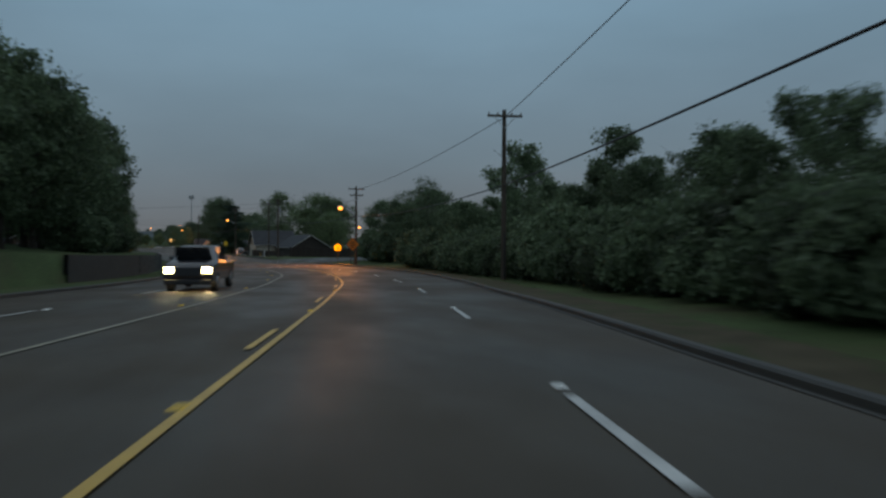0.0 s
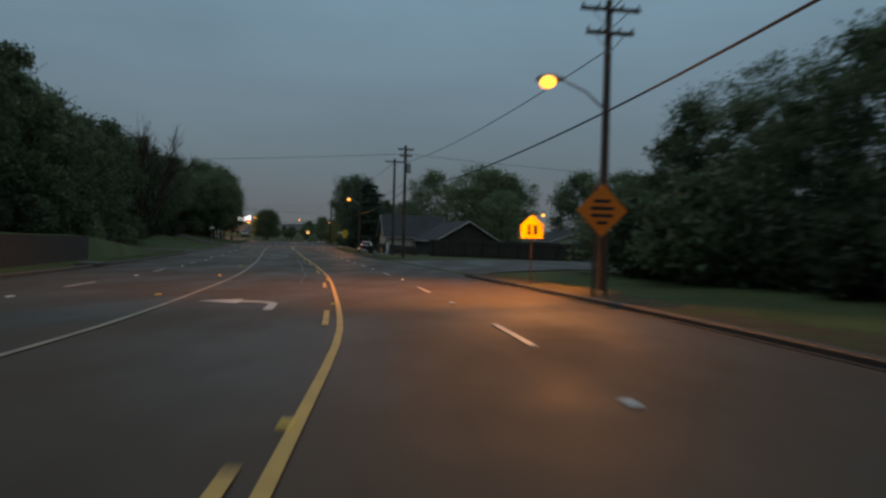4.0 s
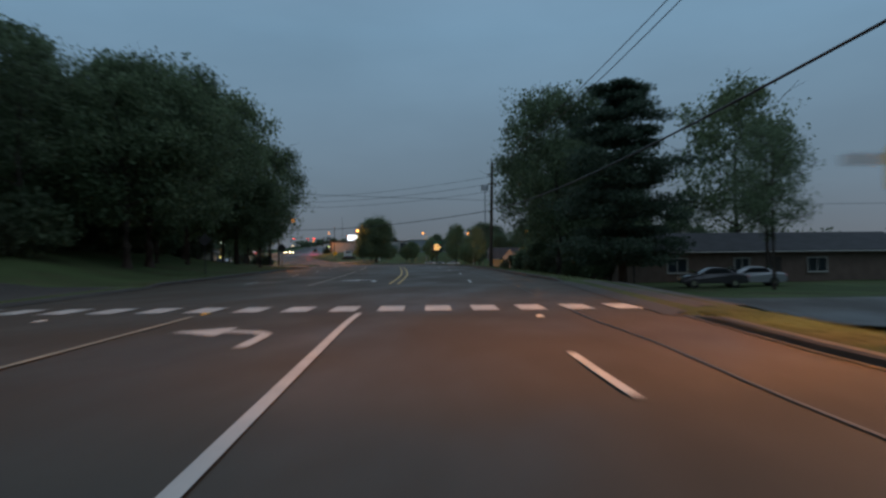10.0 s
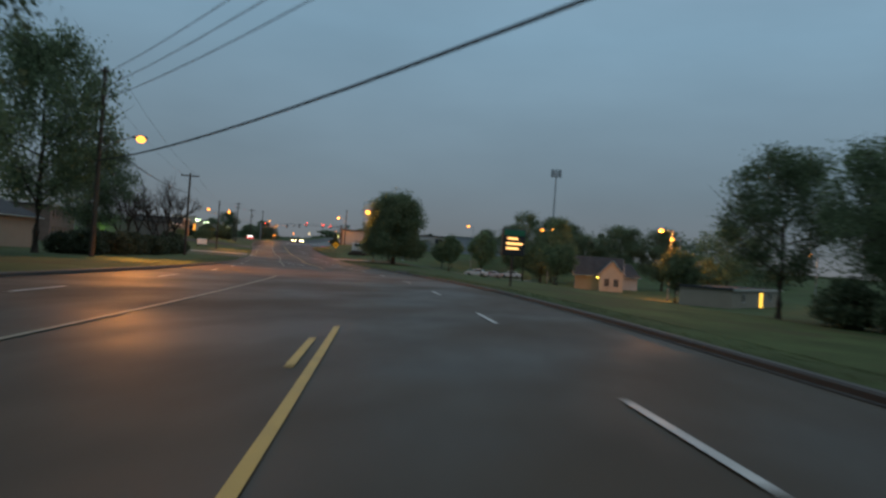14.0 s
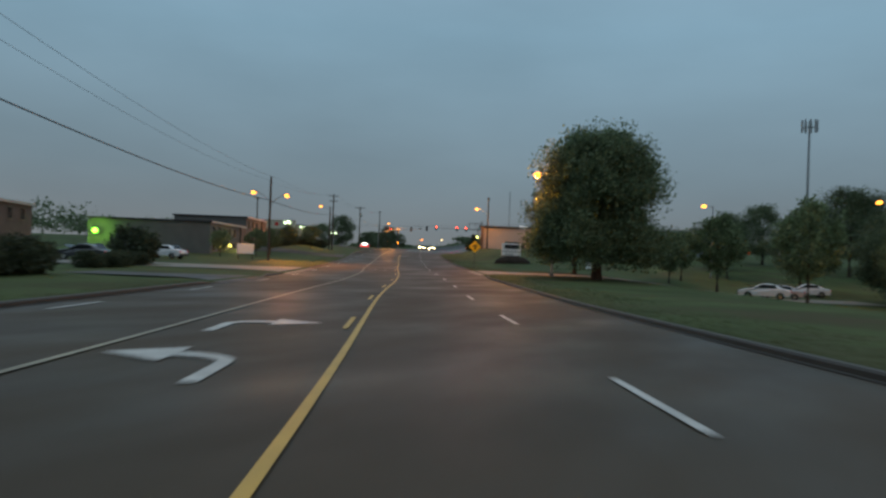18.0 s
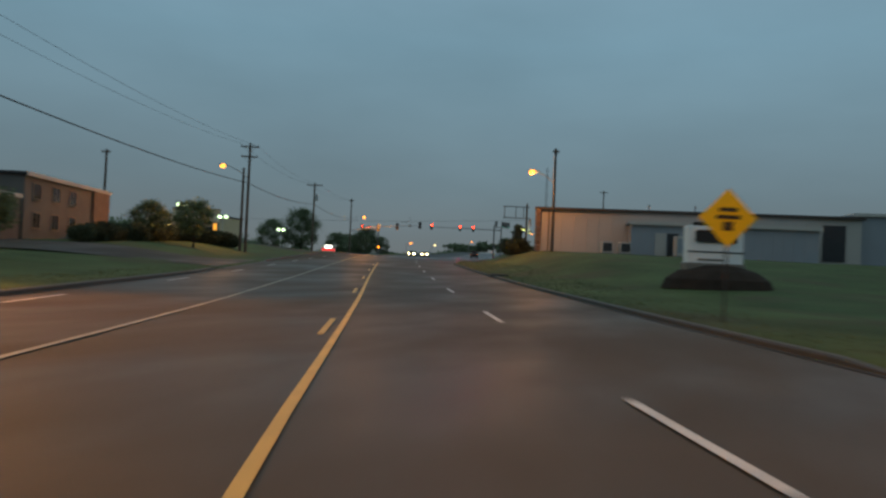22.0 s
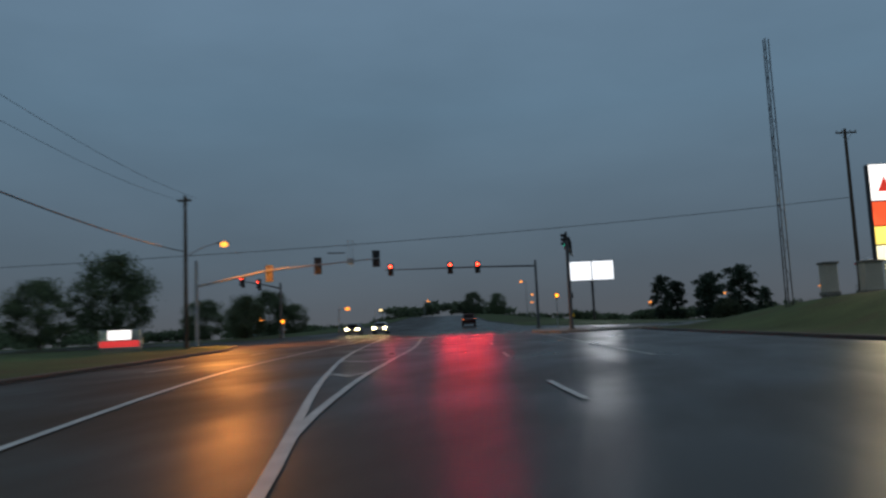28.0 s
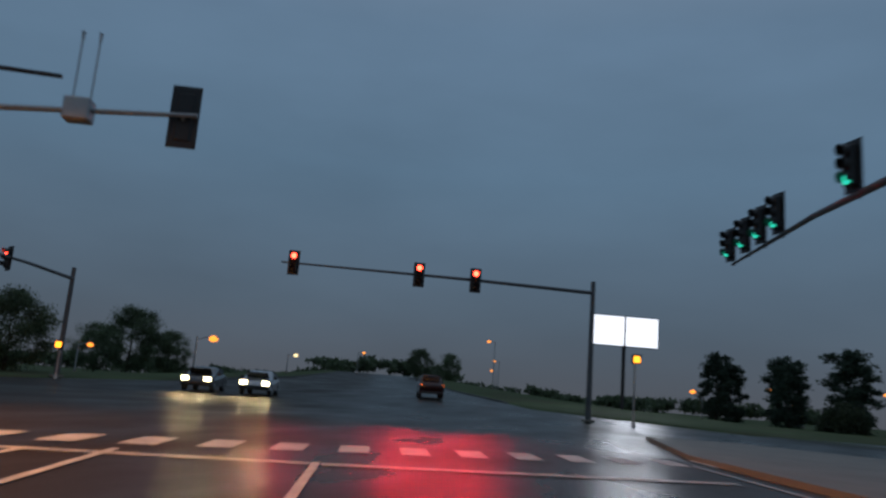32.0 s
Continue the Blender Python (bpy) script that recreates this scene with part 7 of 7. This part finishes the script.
car(at(233.0, 20.5, 80), "dark car parked beside a brick house", DARKPAINT)
car(at(234.5, 24.0, 80), "silver car parked beside a brick house", SILVERPAINT)
for s, d in ((35.0, -6.6), (596.0, -10.6), (596.0, -7.3)):
    for x in (-0.6, 0.6):
        spot_lamp("headlight_beam", road_point(s - 2.9, d + x, 0.8), road_point(s - 30, d + x, -0.2), 350, (1.0, 0.75, 0.38), 60, 0.1)

# ---- far woods on the skyline ----
def far_wood(places, seed, label, leaf=0.5):
    """A distant belt of trees as one object: clumps of leaves of uneven height."""
    rng = np.random.RandomState(seed)
    chunks = []
    for s, d, h, w in places:
        p = np.array(land(s, d))
        n = 420
        c = p + rng.normal(size=(9, 3)) * np.array([w * 0.3, w * 0.3, 0.0]) + np.array([0, 0, 1.0]) * (rng.uniform(0.25, 0.8, 9) * h)[:, None]
        pos = c[rng.randint(0, 9, n)] + np.clip(rng.normal(size=(n, 3)), -1.8, 1.8) * np.array([w * 0.16, w * 0.16, h * 0.13])
        pos[:, 2] = np.maximum(pos[:, 2], p[2])
        chunks.append(pos)
    pos = np.concatenate(chunks)
    n = len(pos)
    a, b = rng.normal(size=(n, 3)), rng.normal(size=(n, 3))
    a /= np.linalg.norm(a, axis=1)[:, None]
    b /= np.linalg.norm(b, axis=1)[:, None]
    vs = np.empty((n * 3, 3))
    vs[0::3], vs[1::3], vs[2::3] = pos - a * leaf, pos + (a * 0.6 + b * 0.8) * leaf, pos + (a * 0.6 - b * 0.8) * leaf
    me = mesh_from("far_wood", [tuple(v) for v in vs], [(3 * i, 3 * i + 1, 3 * i + 2) for i in range(n)], LEAF_DARK)
    return solid("far_wood", me, LEAF_DARK, label, "woods", kind="stuff")


_fr = random.Random(77)
far_wood([(s + _fr.uniform(-5, 5), 95 + _fr.uniform(0, 40), _fr.uniform(6, 11), _fr.uniform(9, 14)) for s in range(130, 700, 11)], 81, "distant dark belt of trees on the skyline")
far_wood([(s + _fr.uniform(-5, 5), -80 - _fr.uniform(0, 40), _fr.uniform(5, 9), _fr.uniform(9, 14)) for s in range(240, 720, 12)], 82, "distant dark belt of trees on the skyline")
far_wood([(820 + _fr.uniform(0, 50), d, _fr.uniform(4, 7), _fr.uniform(10, 16)) for d in range(-200, 220, 13)], 83, "far low belt of trees beyond the hill", 1.3)

# ---- single trees and planting ----
# taller trees that stand out of the thicket
for k, s, d, top, w in (("wood_b", 65.4, 17.1, 12.0, 6.5), ("wood_b", 70.5, 21.0, 11.4, 5.5), ("wood_c", 76.7, 12.2, 10.0, 3.4), ("wood_b", 41.0, 15.0, 9.6, 5.5)):
    grow(k, s, d, top, w)
# trees behind the first house
plant("bare", 176, -20.5, 1.45, 1.4, label="tall bare tree above the wood")
for s, d, sc in ((209, 33.2, 1.33), (208, 38.5, 1.22), (128, 62, 1.0), (120, 66, 1.0), (140, 58, 1.0)):
    plant("light", s, d, sc)
for s, d, k, sc in ((208, 30, "light", 1.0), (196, 34, "light", 0.9), (166, 44, "light", 1.0), (172, 48, "light", 1.0), (150, 52, "light", 0.9)):
    plant(k, s, d, sc)
grow("light", 259.5, -17.5, land(259.5, -17.5).z + 16.5, 11.0)
grow("big_a", 266.0, -22.5, land(266.0, -22.5).z + 18.0, 13.0)
grow("big_a", 249.1, 13.2, land(249.1, 13.2).z + 17.0, 12.4)
make_cedar(at(233.4, 14.3), "dark broad conifer with level boughs before a brick house", 61, 14.6, 5.7, 44000)
grow("light", 256.5, 33.5, land(256.5, 33.5).z + 19.5, 14.0)
plant("wood_c", 241.0, 17.5, 0.55, label="young half-bare tree under a large oak")
plant("wood_a", 244.0, 16.5, 0.55, label="low leafy tree under a large oak")
grow("big_b", 185.0, 44.5, land(185.0, 44.5).z + 13.5, 11.0)
plant("wood_a", 251.0, 18.0, 1.0)
plant("light", 222.0, 40.0, 1.3)
plant("wood_c", 236.0, 26.0, 0.9)
plant("wood_c", 229.0, 23.0, 0.8)
plant("big_a", 263.0, 17.0, 1.0)
plant("big_b", 268.0, 20.0, 0.95)
plant("big_b", 275.0, 26.0, 0.9)
plant("wood_b", 259.0, 22.0, 1.0)
shrubs(246, 280, 15.0, 3.0, 4.0, 0.8, 1.2)
# right side beyond, around the cottages
for s, d, k, sc in ((308, 42, "big_b", 0.8), (318, 50, "big_a", 0.8), (300, 50, "big_b", 0.8), (372, 66, "light", 1.0), (405, 64, "big_a", 0.8), (398, 70, "big_b", 0.9), (410, 58, "big_b", 0.75), (360, 56, "small", 1.0), (346, 44, "small", 0.9), (330, 64, "pine", 0.7), (425, 34, "small", 1.0), (430, 42, "small", 1.0), (418, 30, "small", 0.9), (440, 46, "big_b", 0.6), (450, 56, "big_b", 0.7), (436, 62, "big_a", 0.8), (445, 70, "big_b", 0.8)):
    plant(k, s, d, sc)
for k, s, d, top, w in (("big_a", 305, 35, 12.5, 11.0), ("big_b", 299, 39, 11.0, 10.0), ("big_b", 421, 47, 8.5, 9.0), ("big_b", 409, 51, 9.0, 9.0), ("big_b", 402, 46, 7.5, 8.0), ("light", 396, 44, 7.0, 7.0)):
    grow(k, s, d, land(s, d).z + top, w)
shrubs(300, 308, 32.0, 2.0, 1.8, 0.8, 1.15)
# the big oak on the lawn and its neighbour
make_tree("oak_tree", at(394.8, 15.7), "large round dense oak on a lawn", 41, 12.5, 1.7, 5.5, 0.40, LEAF_OAK, 90000, 0.13, 20, spread=1.0, clumps=150, category="tree", dome=True)
make_tree("broadleaf_tree", at(411.9, 17.7), "dense leafy lawn tree lit orange by a street lamp", 43, 11.5, 1.8, 5.2, 0.32, LEAF_OAK, 54000, 0.13, 16, spread=1.0, group="broadleaf trees", clumps=130, dome=True)
for k, s, d, top, w in (("big_a", 312, -19.3, 12.6, 9.0), ("big_a", 285, -16.5, 15.0, 11.0), ("light", 381, 35, 8.7, 6.5), ("light", 376, 38.5, 7.9, 6.5), ("big_a", 318, 36, 11.5, 10.5), ("big_a", 312, 45, 13.0, 12.0), ("small", 346.5, 43.4, 3.6, 5.0), ("small", 337.7, 24.1, 3.1, 4.2), ("small", 388, 30, 5.5, 5.0), ("small", 395, 26, 4.5, 4.6), ("small", 475, -22, 4.9, 3.8), ("small", 473, -17.5, 5.0, 3.8),
                       ("wood_c", 221, -21, 13.0, 7.0), ("wood_c", 214, -24, 13.0, 7.0), ("big_a", 258, -15.0, 8.2, 6.5)):
    grow(k, s, d, top, w)
# left of the road after the bend
for s, d, k, sc in ((274, -24, "big_a", 0.8), (292, -20, "light", 0.8), (300, -21, "light", 0.75), (305, -30, "big_a", 0.8), (356, -17.6, "bare", 1.12), (350, -20.5, "bare", 1.0), (347, -24, "big_a", 0.7), (330, -44, "big_b", 0.8), (318, -44, "big_b", 0.8)):
    plant(k, s, d, sc)
shrubs(316, 340, -17.5, 1.5, 2.2, 0.5, 0.8, ("shrub_b",))
shrubs(340, 368, -17.2, 0.6, 1.4, 1.0, 1.25, ("hedge",))
shrubs(380, 392, -19.5, 1.0, 2.0, 0.5, 0.7, ("hedge",))
plant("hedge", 393.2, -21.3, 1.5, 1.2)
for s, d, k, sc in ((436, -20, "small", 0.6), (441, -19, "small", 0.6), (433, -24, "small", 0.55)):
    plant(k, s, d, sc)
for k in range(16):
    plant("hedge", 484.6 + 0.5 * noise.noise(Vector((k * 0.7, 5, 0))), -17.2 - 0.92 * k, 0.95 + 0.12 * noise.noise(Vector((k * 0.9, 1, 0))))
shrubs(462, 500, -22.0, 1.0, 1.9, 0.7, 1.0, ("hedge",))
# far trees round the intersection
plant("cypress", 590, 66, 0.9)
for k, s, d, top, w in (("big_b", 591, -38, 12.6, 11.0), ("big_b", 584, -43, 9.5, 8.0), ("big_b", 604, -26, 8.0, 6.5), ("big_b", 612, -34, 8.0, 7.0), ("big_b", 664, -37, 12.0, 9.5), ("big_b", 670, -33, 9.4, 6.5), ("big_b", 676, -46, 10.0, 9.0),
                       ("big_b", 739, 9, 13.6, 7.0), ("big_b", 738, 16, 12.9, 6.0), ("cypress", 635.6, 38.4, 10.7, 4.0), ("cypress", 640, 42, 9.8, 4.2), ("cypress", 638, 48, 11.0, 5.2), ("cypress", 626, 48.4, 11.3, 6.0), ("hedge", 620, 44, 5.0, 5.0), ("cypress", 630, 44, 9.6, 4.2), ("cypress", 617, 64, 7.5, 3.0), ("cypress", 640, 58, 8.0, 3.2)):
    grow(k, s, d, top, w, 0.9)
shrubs(480, 487, 12.6, 0.4, 1.4, 0.5, 0.72, ("shrub_b",))
plant("cypress", 483.5, 12.9, 0.40)
for p in proto.values():
    for o in (*p.children_recursive, p):
        bpy.data.objects.remove(o)

# ---- grass blades along the verges ----
def grass_band(s0, s1, side, width, per_metre, seed):
    """Uneven tufts of short grass beside the kerb, as one object."""
    rng = random.Random(seed)
    vs, fs = [], []
    for _ in range(int((s1 - s0) * per_metre)):
        s = rng.uniform(s0, s1)
        e = edge_right(s) if side > 0 else edge_left(s)
        d = e + side * (0.10 + width * rng.random() ** 1.9)
        p = land(s, d, 0.0)
        for _ in range(4):
            q = p + Vector((rng.gauss(0, 0.07), rng.gauss(0, 0.07), -0.02))
            h, a = rng.uniform(0.03, 0.085), rng.uniform(0, 6.28)
            u = Vector((math.cos(a), math.sin(a), 0)) * 0.014
            tip = q + Vector((rng.gauss(0, 0.04), rng.gauss(0, 0.04), h))
            k = len(vs)
            vs += [q - u, q + u, tip]
            fs.append((k, k + 1, k + 2))
    return solid("grass", mesh_from("grass", vs, fs, BLADE), BLADE, "uneven tufts of damp verge grass beside the kerb", "grass", kind="stuff")


for a, b, w, n, sd_ in ((30, 104, 2.2, 55, 1), (131, 196, 2.0, 55, 2), (214, 398, 4.0, 60, 3), (413, 492, 4.0, 60, 4)):
    grass_band(a, b, 1, w, n, sd_)
for a, b, w, n, sd_ in ((50, 146, 2.2, 30, 5), (212, 266, 3.5, 30, 6), (300, 366, 3.0, 30, 7), (402, 446, 3.0, 30, 8)):
    grass_band(a, b, -1, w, n, sd_)
